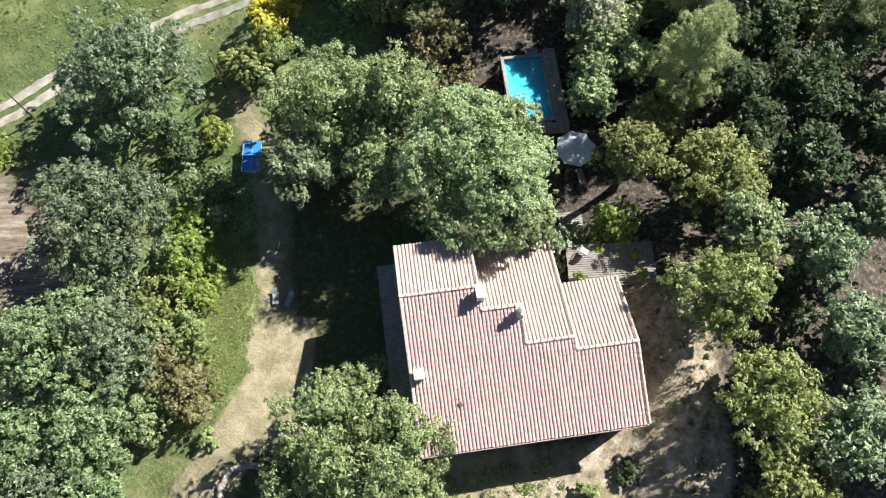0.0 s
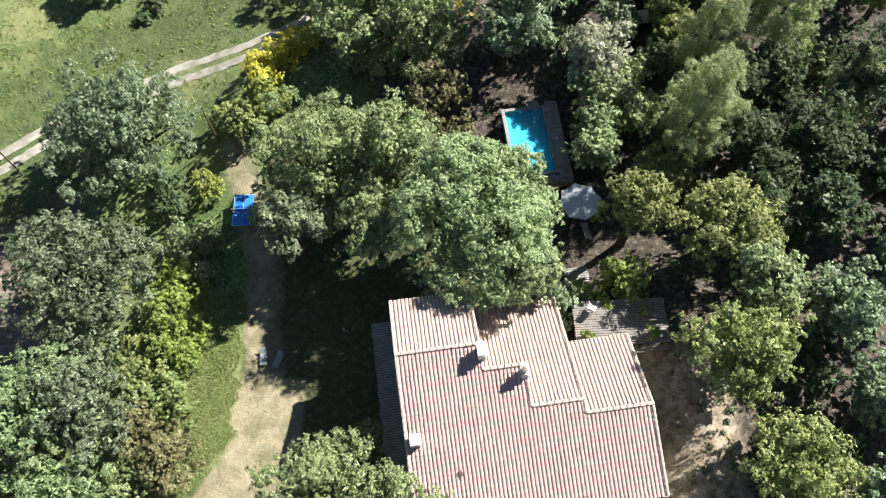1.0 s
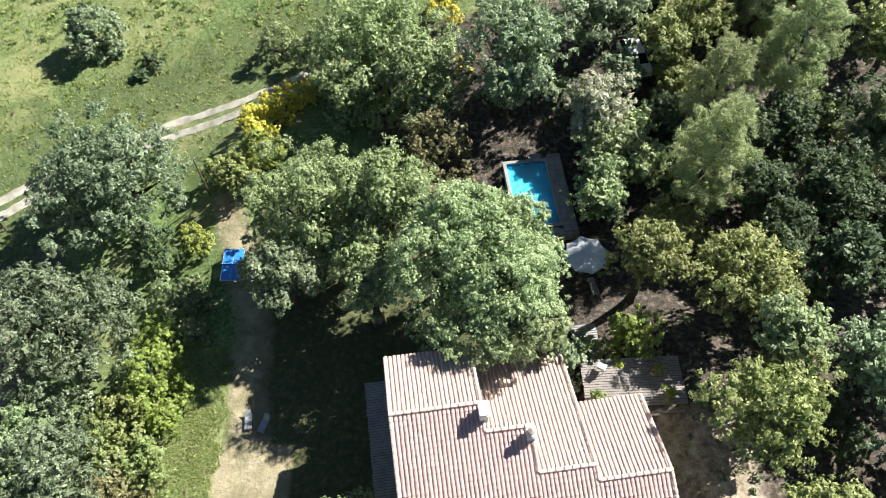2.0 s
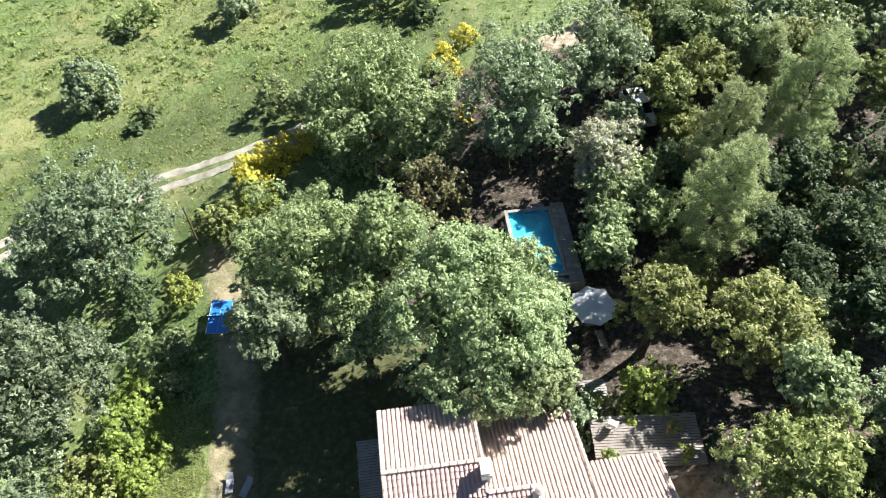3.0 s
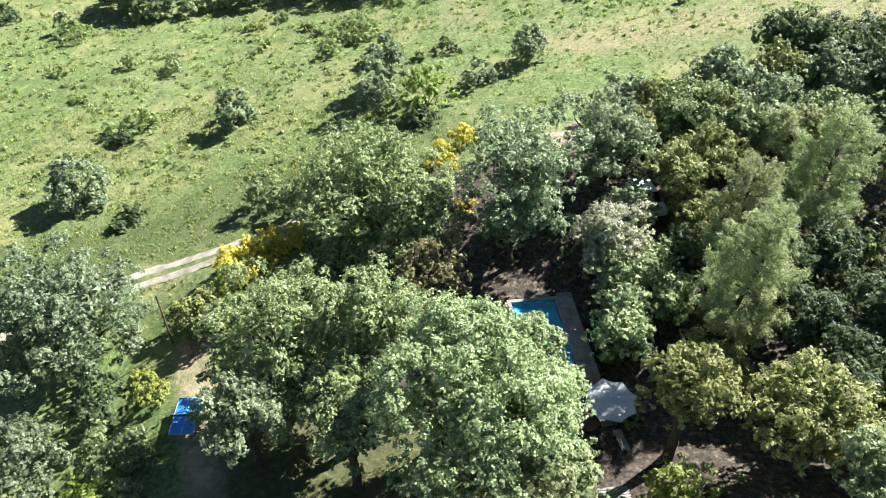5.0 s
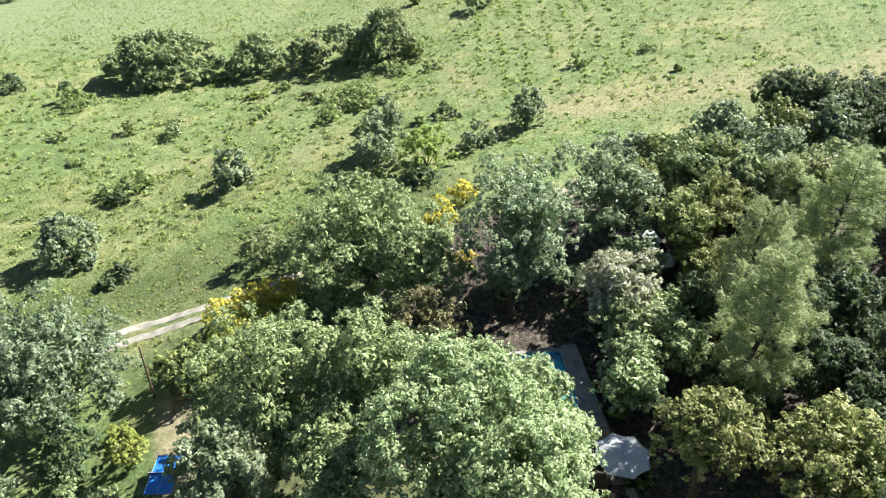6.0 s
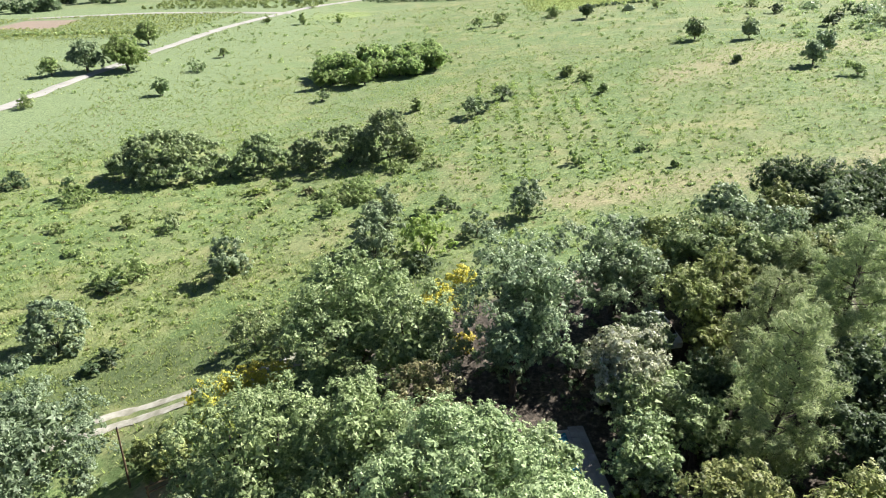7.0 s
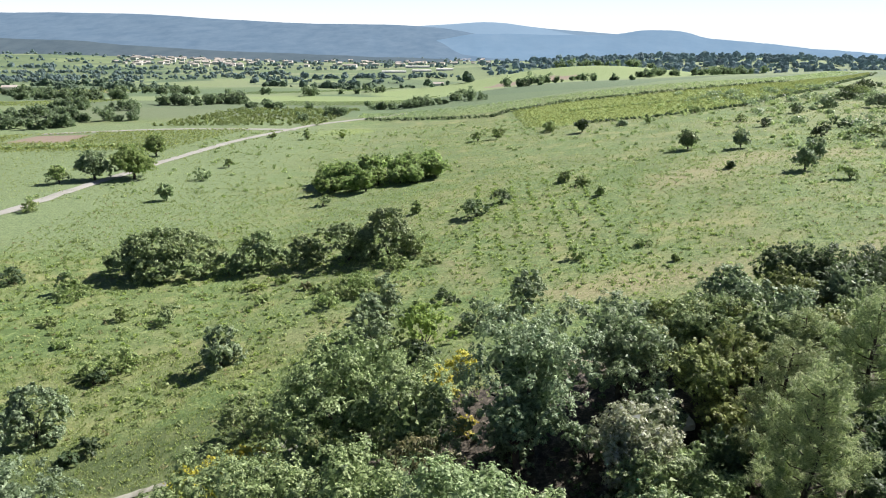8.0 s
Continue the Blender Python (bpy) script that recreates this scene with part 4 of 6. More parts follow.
def garden_table(x, y):
    z = zat(x, y)
    ob = thing("garden_table", pose(x, y, z, 0, 0, 10), "dark garden table under the parasol", "table")
    bm = bmesh.new()
    bmesh.ops.create_cone(bm, cap_ends=True, segments=28, radius1=0.55, radius2=0.55, depth=0.04, matrix=Matrix.Translation((0, 0, 0.73)))
    part("tabletop", bm, M["brown_wood"], ob)
    for k in range(4):
        a = math.pi / 4 + k * math.pi / 2
        bm = bmesh.new()
        tube(bm, [(0.42 * math.cos(a), 0.42 * math.sin(a), 0), (0.3 * math.cos(a), 0.3 * math.sin(a), 0.71)], [0.025, 0.025], 6)
        part("leg", bm, M["brown_wood"], ob)


garden_table(8.7, 25.4)


def garden_chair(x, y, z, turn):
    """A moulded garden chair."""
    ob = thing("garden_chair", pose(x, y, z, 0, 0, turn), "white plastic garden chair on the boarded terrace", "chair")
    part("seat", one_box((-0.24, -0.23, 0.41), (0.24, 0.23, 0.45), bevel=0.015), M["white"], ob)
    b = part("backrest", one_box((-0.23, -0.015, 0), (0.23, 0.015, 0.45), bevel=0.012), M["white"], ob)
    b.matrix_basis = pose(0, 0.22, 0.44, -12, 0, 0)
    for sx in (-1, 1):
        part("armrest", one_box((sx * 0.26 - 0.025, -0.2, 0.62), (sx * 0.26 + 0.025, 0.24, 0.65), bevel=0.01), M["white"], ob)
        for sy in (-1, 1):
            bm = bmesh.new()
            tube(bm, [(sx * 0.24, sy * 0.21, 0), (sx * 0.21, sy * 0.19, 0.42)], [0.022, 0.025], 6)
            part("leg", bm, M["white"], ob)
        bm = bmesh.new()
        tube(bm, [(sx * 0.26, -0.18, 0.63), (sx * 0.23, -0.2, 0.43)], [0.02, 0.02], 6)
        part("arm_post", bm, M["white"], ob)


def pump_box(x, y):
    """A low housing for the pool's filter."""
    ob = thing("pump_box", pose(x, y, zat(x, y), 0, 0, 7), "low dark filter box at the pool's end", "box")
    part("body", one_box((-0.45, -0.25, -0.1), (0.45, 0.25, 0.5), bevel=0.02), M["brown_wood"], ob)
    part("lid", one_box((-0.5, -0.3, 0.5), (0.5, 0.3, 0.55), bevel=0.012), M["grey_wood"], ob, "weathered board lid")


def table_tennis(x, y, turn):
    z = zat(x, y)
    ob = thing("table_tennis_table", pose(x, y, z, 0, 0, turn), "blue outdoor table tennis table on the dry yard", "table")
    w, l = 1.525, 2.74
    for s in (-1, 1):
        half = part("tabletop", one_box((-w / 2, min(0.004 * s, s * l / 2), 0.735), (w / 2, max(0.004 * s, s * l / 2), 0.76), bevel=0.004), M["blue_top"], ob, "blue top with white lines")
        part("line", one_box((-w / 2, s * l / 2 - 0.02 * (s > 0), 0.7605), (w / 2, s * l / 2 + 0.02 * (s < 0), 0.7625)), M["white"], half)
        part("line", one_box((-0.0075, min(0.01 * s, s * (l / 2 - 0.02)), 0.7605), (0.0075, max(0.01 * s, s * (l / 2 - 0.02)), 0.7625)), M["white"], half)
        for e in (-1, 1):
            part("line", one_box((e * w / 2 - 0.02 * (e > 0), min(0.01 * s, s * (l / 2 - 0.02)), 0.7605), (e * w / 2 + 0.02 * (e < 0), max(0.01 * s, s * (l / 2 - 0.02)), 0.7625)), M["white"], half)
            bm = bmesh.new()
            tube(bm, [(e * 0.6, s * 1.05, 0.0), (e * 0.6, s * 0.95, 0.735)], [0.025, 0.025], 6)
            part("leg", bm, M["steel"], ob)
        part("apron", one_box((-w / 2 + 0.03, s * (l / 2 - 0.06) - 0.015, 0.68), (w / 2 - 0.03, s * (l / 2 - 0.06) + 0.015, 0.735)), M["steel"], ob)
    net = part("net", one_box((-w / 2 - 0.15, -0.006, 0.775), (w / 2 + 0.15, 0.006, 0.90)), M["net"], ob, "dark net")
    part("tape", one_box((-w / 2 - 0.15, -0.009, 0.90), (w / 2 + 0.15, 0.009, 0.915)), M["white"], net)
    for e in (-1, 1):
        part("net_post", one_box((e * (w / 2 + 0.15) - 0.012, -0.02, 0.74), (e * (w / 2 + 0.15) + 0.012, 0.02, 0.92)), M["steel"], ob)


garden_chair(9.85, 17.3, 2.4, 150)
pump_box(7.0, 35.65)
table_tennis(-15.8, 26.9, 1.5)


def lounger(x, y, turn, back):
    """A sun lounger: frame, legs, a slung bed and a raised back."""
    z = zat(x, y)
    ob = thing("sun_lounger", pose(x, y, z, 0, 0, turn) @ Matrix.Scale(0.66, 4), "small pale grey sun lounger on the dry yard", "lounger", "sun loungers in the yard")
    part("bed", one_box((-0.30, -0.95, 0.30), (0.30, 0.35, 0.35), bevel=0.015), M["pale_plastic"], ob, "white slung bed")
    b = part("backrest", one_box((-0.30, 0, 0), (0.30, 0.66, 0.05), bevel=0.015), M["pale_plastic"], ob, "raised white backrest")
    b.matrix_basis = pose(0, 0.36, 0.31, back, 0, 0)
    for s in (-1, 1):
        part("side_rail", one_box((s * 0.33 - 0.02, -0.98, 0.27), (s * 0.33 + 0.02, 0.7, 0.33), bevel=0.008), M["pale_plastic"], ob)
        for v in (-0.8, 0.5):
            part("leg", one_box((s * 0.31 - 0.022, v - 0.022, 0), (s * 0.31 + 0.022, v + 0.022, 0.27)), M["pale_plastic"], ob)


lounger(-13.05, 15.2, 6, 35)
lounger(-11.95, 14.95, -18, 30)


def pole(x, y, tall, label, lean_x=0.0):
    ob = thing("utility_pole", pose(x, y, zat(x, y), 0, lean_x, 0), label, "pole")
    bm = bmesh.new()
    tube(bm, [(0, 0, -0.3), (0, 0, tall * 0.5), (0, 0, tall)], [0.075, 0.065, 0.05], 9)
    part("shaft", bm, M["brown_wood"], ob)
    bm = bmesh.new()
    tube(bm, [(0, 0, tall), (0, 0, tall + 0.06)], [0.06, 0.03], 9)
    part("cap", bm, M["steel"], ob)


pole(-19.2, 34.4, 4.6, "thin dark wooden pole beside the lane")
pole(-36.5, 32.5, 4.5, "thin dark wooden pole at the edge of the lane")


def rail_fence(x0, y0, x1, y1, label):
    """Two posts and two rails."""
    d = Vector((x1 - x0, y1 - y0, 0))
    a = math.degrees(math.atan2(d.y, d.x))
    ob = thing("rail_fence", pose(x0, y0, zat(x0, y0), 0, 0, a), label, "fence")
    k = max(2, int(d.length / 1.6) + 1)
    for i in range(k):
        u = d.length * i / (k - 1)
        p = Vector((x0, y0, 0)) + d * (i / (k - 1))
        dz = zat(p.x, p.y) - zat(x0, y0)
        part("post", one_box((u - 0.06, -0.06, dz - 0.3), (u + 0.06, 0.06, dz + 1.1), bevel=0.012), M["brown_wood"], ob)
    dz = zat(x1, y1) - zat(x0, y0)
    for h in (0.55, 0.98):
        bm = bmesh.new()
        tube(bm, [(-0.1, 0.08, h), (d.length + 0.1, 0.08, h + dz)], [0.055, 0.05], 7)
        part("rail", bm, M["brown_wood"], ob)


rail_fence(-17.2, 32.6, -14.3, 34.3, "brown wooden rail fence beside the lane")


# a curved dry-stone edging in the yard, stone by stone
ring = thing("stone_edging", pose(-13.9, 1.1, 0), "curved dry edging of pale stones", "edging")
stone_meshes = []
for s in range(5):
    bm = bmesh.new()
    bmesh.ops.create_icosphere(bm, subdivisions=2, radius=1.0)
    for v in bm.verts:
        v.co *= 1 + 0.28 * noise.noise(v.co * 1.3 + Vector((s * 7.1, 0, 0)))
        v.co.z = max(v.co.z, -0.6) * 0.62
    me = bpy.data.meshes.new("stone")
    bm.to_mesh(me)
    bm.free()
    stone_meshes.append(put(me, M["stone"]))
for k in range(30):
    a = radians(70 + k * 7.4)
    for layer in range(2):
        rr = 1.95 + rt.normal(0, 0.06)
        x, y = rr * math.cos(a), rr * math.sin(a) * 0.9
        o = new("stone", stone_meshes[rt.integers(0, 5)])
        o.parent = ring
        s = rt.uniform(0.15, 0.24)
        o.matrix_basis = pose(x, y, zat(x - 13.9, y + 1.1) + 0.06 + layer * 0.17, rt.uniform(-20, 20), rt.uniform(-20, 20), rt.uniform(0, 360)) @ Matrix.Diagonal((s * 1.2, s, s * 0.9, 1))


def car(x, y, turn):
    """A small parked hatchback."""
    ob = thing("car", pose(x, y, zat(x, y), 0, 0, turn), "silver hatchback parked under the trees", "car")
    prof = [(-2.0, 0.35), (-2.05, 0.75), (-1.9, 0.92), (-1.1, 1.0), (-0.95, 1.02), (1.75, 1.0), (2.0, 0.85), (2.02, 0.35)]
    bm = bmesh.new()
    rings = []
    for yy, s in ((-0.85, 0.97), (-0.82, 1.0), (0.82, 1.0), (0.85, 0.97)):
        rings.append([bm.verts.new((yy, px * s, 0.35 + (pz - 0.35) * s)) for px, pz in prof])
    for a, b in zip(rings, rings[1:]):
        for k in range(len(prof)):
            j = (k + 1) % len(prof)
            bm.faces.new((a[k], a[j], b[j], b[k]))
    bm.faces.new(rings[0][::-1])
    bm.faces.new(rings[-1])
    bmesh.ops.recalc_face_normals(bm, faces=bm.faces[:])
    bmesh.ops.bevel(bm, geom=bm.edges[:], offset=0.05, segments=2, affect="EDGES")
    part("body", bm, M["car_paint"], ob, "silver painted body")
    bm = bmesh.new()
    low = [bm.verts.new(p) for p in ((-0.78, -1.15, 0.98), (0.78, -1.15, 0.98), (0.78, 1.85, 0.98), (-0.78, 1.85, 0.98))]
    top = [bm.verts.new(p) for p in ((-0.60, -0.35, 1.45), (0.60, -0.35, 1.45), (0.60, 1.35, 1.47), (-0.60, 1.35, 1.47))]
    for k in range(4):
        bm.faces.new((low[k], low[(k + 1) % 4], top[(k + 1) % 4], top[k]))
    bm.faces.new(top)
    bm.faces.new(low[::-1])
    cab = part("windows", bm, M["car_glass"], ob, "dark tinted glass")
    part("roof", one_box((-0.62, -0.4, 1.452), (0.62, 1.4, 1.50), bevel=0.02), M["car_paint"], ob)
    for a in (-0.80, 0.80):
        for b in (-1.25, 1.25):
            bm = bmesh.new()
            tube(bm, [(a - 0.1, b, 0.31), (a + 0.1, b, 0.31)], [0.31, 0.31], 18)
            w = part("wheel", bm, M["rubber"], ob, "black tyre")
            bm = bmesh.new()
            tube(bm, [(a - 0.105, b, 0.31), (a + 0.105, b, 0.31)], [0.19, 0.19], 14)
            part("rim", bm, M["steel"], w)
    for a in (-0.6, 0.6):
        part("headlight", one_box((a - 0.2, -2.06, 0.68), (a + 0.2, -1.99, 0.82), bevel=0.02), M["white"], ob)


car(15.4, 44.0, 12)


# ---- trees round the house ----
oaks_of_the_yard = [  # x, y, crown radius, height of the tip, leaves, label
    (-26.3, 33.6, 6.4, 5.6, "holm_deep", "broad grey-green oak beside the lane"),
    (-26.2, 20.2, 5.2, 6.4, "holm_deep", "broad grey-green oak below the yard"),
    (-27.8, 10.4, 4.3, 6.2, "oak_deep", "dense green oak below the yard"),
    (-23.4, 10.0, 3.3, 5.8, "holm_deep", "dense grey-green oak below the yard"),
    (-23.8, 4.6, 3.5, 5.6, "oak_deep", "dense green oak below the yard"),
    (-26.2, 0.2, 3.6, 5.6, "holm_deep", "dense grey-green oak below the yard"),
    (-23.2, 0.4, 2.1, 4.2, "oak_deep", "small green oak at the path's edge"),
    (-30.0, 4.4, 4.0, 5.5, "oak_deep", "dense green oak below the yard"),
    (-8.9, 27.4, 5.2, 9.4, "oak", "large green oak shading the yard"),
    (-10.6, 23.4, 2.3, 6.9, "holm", "smaller grey-green oak at the yard's edge"),
    (4.3, 19.5, 2.9, 8.5, "oak_light", "lower pale green oak at the roof's edge"),
    (4.7, 24.9, 2.5, 9.6, "oak_light", "smaller pale green oak beside the pool"),
    (1.6, 25.6, 2.2, 10.1, "oak_light", "smaller pale green oak beside the large one"),
    (1.7, 21.9, 5.2, 11.6, "oak_light", "large pale green oak leaning over the house roof"),
    (-4.7, 22.0, 2.2, 7.4, "oak", "lower green oak between the two large ones"),
    (4.8, 39.2, 2.3, 7.2, "holm", "grey-green oak behind the pool"),
    (-5.4, 24.4, 2.4, 7.2, "oak", "lower green oak between the two large ones"),
    (-3.6, 27.8, 3.3, 9.9, "oak", "large green oak shading the yard"),
    (-5.7, 2.8, 6.2, 8.6, "oak", "large green oak in front of the house"),
    (-5.6, 44.6, 6.0, 8.8, "oak", "large green oak beside the lane"),
    (-1.5, 40.0, 3.6, 8.0, "oak", "green oak between lane and pool"),
    (5.9, 42.2, 4.6, 11.7, "holm", "grey-green oak behind the pool"),
    (12.7, 46.8, 4.1, 10.8, "holm", "grey-green oak beside the pale track"),
    (6.3, 19.0, 2.0, 7.0, "oak_light", "pale green sapling at the roof's edge"),
    (12.9, 23.3, 2.35, 9.0, "olive", "round yellowish oak beside the parasol"),
    (19.0, 21.8, 3.4, 9.9, "olive", "round yellowish oak in the wood"),
    (18.6, 13.7, 3.4, 9.8, "olive", "yellowish green oak in the wood"),
]
oaks_of_the_slope = [
    (20.9, 6.5, 3.4, 8.4, "olive", "yellowish green oak beside the gravel"),
    (21.0, 0.6, 3.0, 7.2, "olive", "olive-green oak beside the gravel"),
    (12.0, 34.1, 2.4, 6.2, "oak_light", "narrow green oak beside the pool"),
    (11.2, 29.8, 2.0, 5.5, "oak_light", "small green oak beside the pool"),
    (11.6, 32.0, 1.9, 5.4, "oak_light", "small green oak beside the pool"),
    (11.6, 37.0, 2.8, 7.6, "silver", "silvery flowering tree behind the pool"),
    (14.2, 36.4, 1.7, 5.6, "oak_light", "green oak beside the pool"),
    (19.6, 44.8, 3.0, 9.6, "olive", "olive-green oak in the wood"),
    (20.4, 51.4, 3.9, 9.4, "oak", "fresh green oak at the field's edge"),
    (25.6, 49.6, 3.7, 10.2, "holm", "grey-green oak in the wood"),
    (21.5, 51.0, 3.2, 8.8, "olive", "olive-green oak in the wood"),
    (34.3, 60.8, 4.7, 10.8, "dark", "dark holm oak at the field's edge"),
    (32.5, 55.7, 3.0, 10.4, "holm", "grey-green oak at the field's edge"),
    (30.4, 49.0, 3.3, 10.0, "oak", "fresh green oak in the wood"),
    (39.2, 55.8, 4.3, 10.6, "dark", "dark holm oak in the wood"),
    (25.7, 23.3, 2.5, 9.0, "dark", "dark green oak deep in the wood"),
    (26.6, 29.6, 3.2, 8.8, "dark", "dark green oak deep in the wood"),
    (25.2, 16.2, 2.8, 9.2, "holm", "grey-green oak deep in the wood"),
    (26.1, 10.4, 2.9, 9.1, "holm", "grey-green oak deep in the wood"),
    (25.2, 4.3, 2.9, 8.8, "holm", "grey-green oak deep in the wood"),
    (30.4, 19.0, 3.0, 9.2, "holm", "grey-green oak deep in the wood"),
]
oaks_of_the_wood = [
    (30.9, 25.6, 2.9, 9.0, "dark", "dark green oak deep in the wood"),
    (31.3, 34.2, 3.1, 9.8, "dark", "dark green oak deep in the wood"),
    (34.8, 43.1, 3.3, 9.6, "olive", "olive-green oak deep in the wood"),
    (30.9, 11.4, 3.0, 9.0, "holm", "grey-green oak deep in the wood"),
    (31.4, 3.8, 3.0, 9.0, "holm", "grey-green oak deep in the wood"),
    (22.4, 34.3, 2.3, 7.8, "dark", "dark green oak deep in the wood"),
    (22.9, 26.7, 1.9, 6.8, "dark", "dark green oak deep in the wood"),
    (17.0, 37.5, 2.2, 5.6, "dark", "dark green oak under the pines"),
    (17.3, 31.0, 1.8, 4.6, "dark", "dark green oak under the pines"),
    (36.1, 24.7, 3.3, 9.6, "dark", "dark green oak deep in the wood"),
    (37.0, 34.1, 3.3, 10.2, "dark", "dark green oak deep in the wood"),
    (37.3, 49.0, 3.1, 9.6, "holm", "grey-green oak deep in the wood"),
    (16.5, 57.0, 2.8, 7.0, "holm", "grey-green oak beside the pale track"),
    (15.6, 50.3, 2.6, 7.4, "olive", "olive-green oak in the wood"),
    (23.0, 47.4, 2.7, 10.0, "oak", "fresh green oak in the wood"),
    (18.6, 54.2, 2.8, 8.0, "olive", "olive-green oak in the wood"),
    (26.8, 46.1, 2.5, 10.0, "olive", "olive-green oak in the wood"),
    (23.3, 54.6, 3.0, 10.4, "holm", "grey-green oak at the field's edge"),
    (29.2, 57.4, 2.9, 9.6, "olive", "olive-green oak at the field's edge"),
    (16.9, 42.4, 2.4, 8.9, "olive", "olive-green oak in the wood"),
]
oaks_further_in = [
    (14.6, 32.6, 2.0, 6.0, "oak", "fresh green oak beside the pines"),
    (15.2, 28.2, 1.5, 4.8, "olive", "small olive-green oak beside the pines"),
    (17.8, 40.6, 2.0, 6.6, "olive", "small olive-green oak in the wood"),
    (13.6, 40.8, 2.0, 6.6, "holm", "small grey-green oak behind the flowering tree"),
    (24.3, 34.8, 2.2, 8.0, "dark", "dark green oak in the wood"),
    (21.9, 29.1, 2.1, 7.6, "dark", "dark green oak in the wood"),
    (16.6, 27.6, 1.8, 4.4, "olive", "small olive-green oak in the wood"),
    (22.1, 23.8, 1.9, 7.2, "dark", "dark green oak in the wood"),
    (31.3, 62.6, 3.0, 10.2, "dark", "dark holm oak at the field's edge"),
    (40.2, 61.7, 3.9, 10.6, "dark", "dark holm oak at the field's edge"),
    (-10.2, 47.4, 2.4, 3.6, "oak", "green oak at the edge of the lane"),
]
OAKS = oaks_of_the_yard + oaks_of_the_slope + oaks_of_the_wood + oaks_further_in + [(20.0, 17.6, 2.2, 9.8, "oak_light", "pale green oak between two yellowish ones")]
for k, (x, y, r_c, top, mat, label) in enumerate(OAKS):
    tree("oak_tree", x, y, r_c, top, mat, label, seed=20 + k, lobes=9 if r_c > 4 else 7, sub=0.72 if r_c > 3 else 0.58, per=285 if -13 < x < 6 and y < 30 else ((185 if r_c > 3 else 165) if x < 23 else (105 if r_c > 3 else 90)), leaf=0.077 if -13 < x < 6 and y < 30 else (0.090 if x < 23 else 0.108), density=1.5 if top == 11.6 else (1.25 if 9 < x < 23 and y < 32 else 1.0), squash=0.95 if top == 11.6 else 0.9, lift=0.25 if top == 11.6 else 0.0)

M["lime"] = leaf_material("lime_leaves", (0.120, 0.180, 0.015), (0.300, 0.400, 0.040), (0.480, 0.560, 0.100))
shrubs_of_the_yard = [  # x, y, radius, height, leaves, label
    (-15.0, 50.4, 2.4, 3.8, "oak", "green bushy oak at the edge of the lane"),
    (-12.2, 48.6, 1.9, 3.4, "oak", "green bushy oak at the edge of the lane"),
    (-22.2, 28.6, 2.1, 6.0, "dark", "round dark green shrub beside the oak"),
    (-19.7, 24.3, 2.1, 3.6, "oak_light", "pale green shrub beside the yard"),
    (-20.6, 21.5, 1.6, 3.2, "bright", "bright green shrub beside the yard"),
    (-19.7, 17.8, 2.6, 4.2, "bright", "bright yellow-green shrub beside the yard"),
    (-21.6, 15.2, 2.3, 4.4, "olive", "yellowish shrub below the yard"),
    (-18.4, 15.4, 1.6, 2.6, "bright", "bright yellow-green shrub beside the tall grass"),
    (-20.4, 9.9, 2.3, 4.6, "brown", "browning shrub among the green ones"),
    (-18.9, 12.1, 2.0, 3.2, "scrub", "dark green shrub beside the tall grass"),
    (-18.6, 7.6, 2.4, 3.6, "brown", "browning shrub beside the path"),
    (-17.2, 4.7, 0.8, 0.9, "scrub", "small dark shrub at the path's edge"),
    (-21.6, 18.6, 1.8, 3.4, "oak_light", "pale green shrub beside the yard"),
    (-17.9, 21.6, 1.3, 2.0, "oak_light", "pale green shrub beside the yard"),
    (-18.2, 24.6, 1.2, 2.2, "oak_light", "pale green shrub beside the yard"),
    (23.0, 30.6, 2.0, 4.2, "dark", "dark green undergrowth shrub in the wood"),
    (26.2, 34.6, 2.2, 4.6, "dark", "dark green undergrowth shrub in the wood"),
    (30.0, 29.0, 2.2, 4.6, "dark", "dark green undergrowth shrub in the wood"),
    (29.5, 37.4, 2.0, 4.4, "dark", "dark green undergrowth shrub in the wood"),
    (36.6, 25.0, 2.4, 5.0, "dark", "dark green undergrowth shrub in the wood"),
]
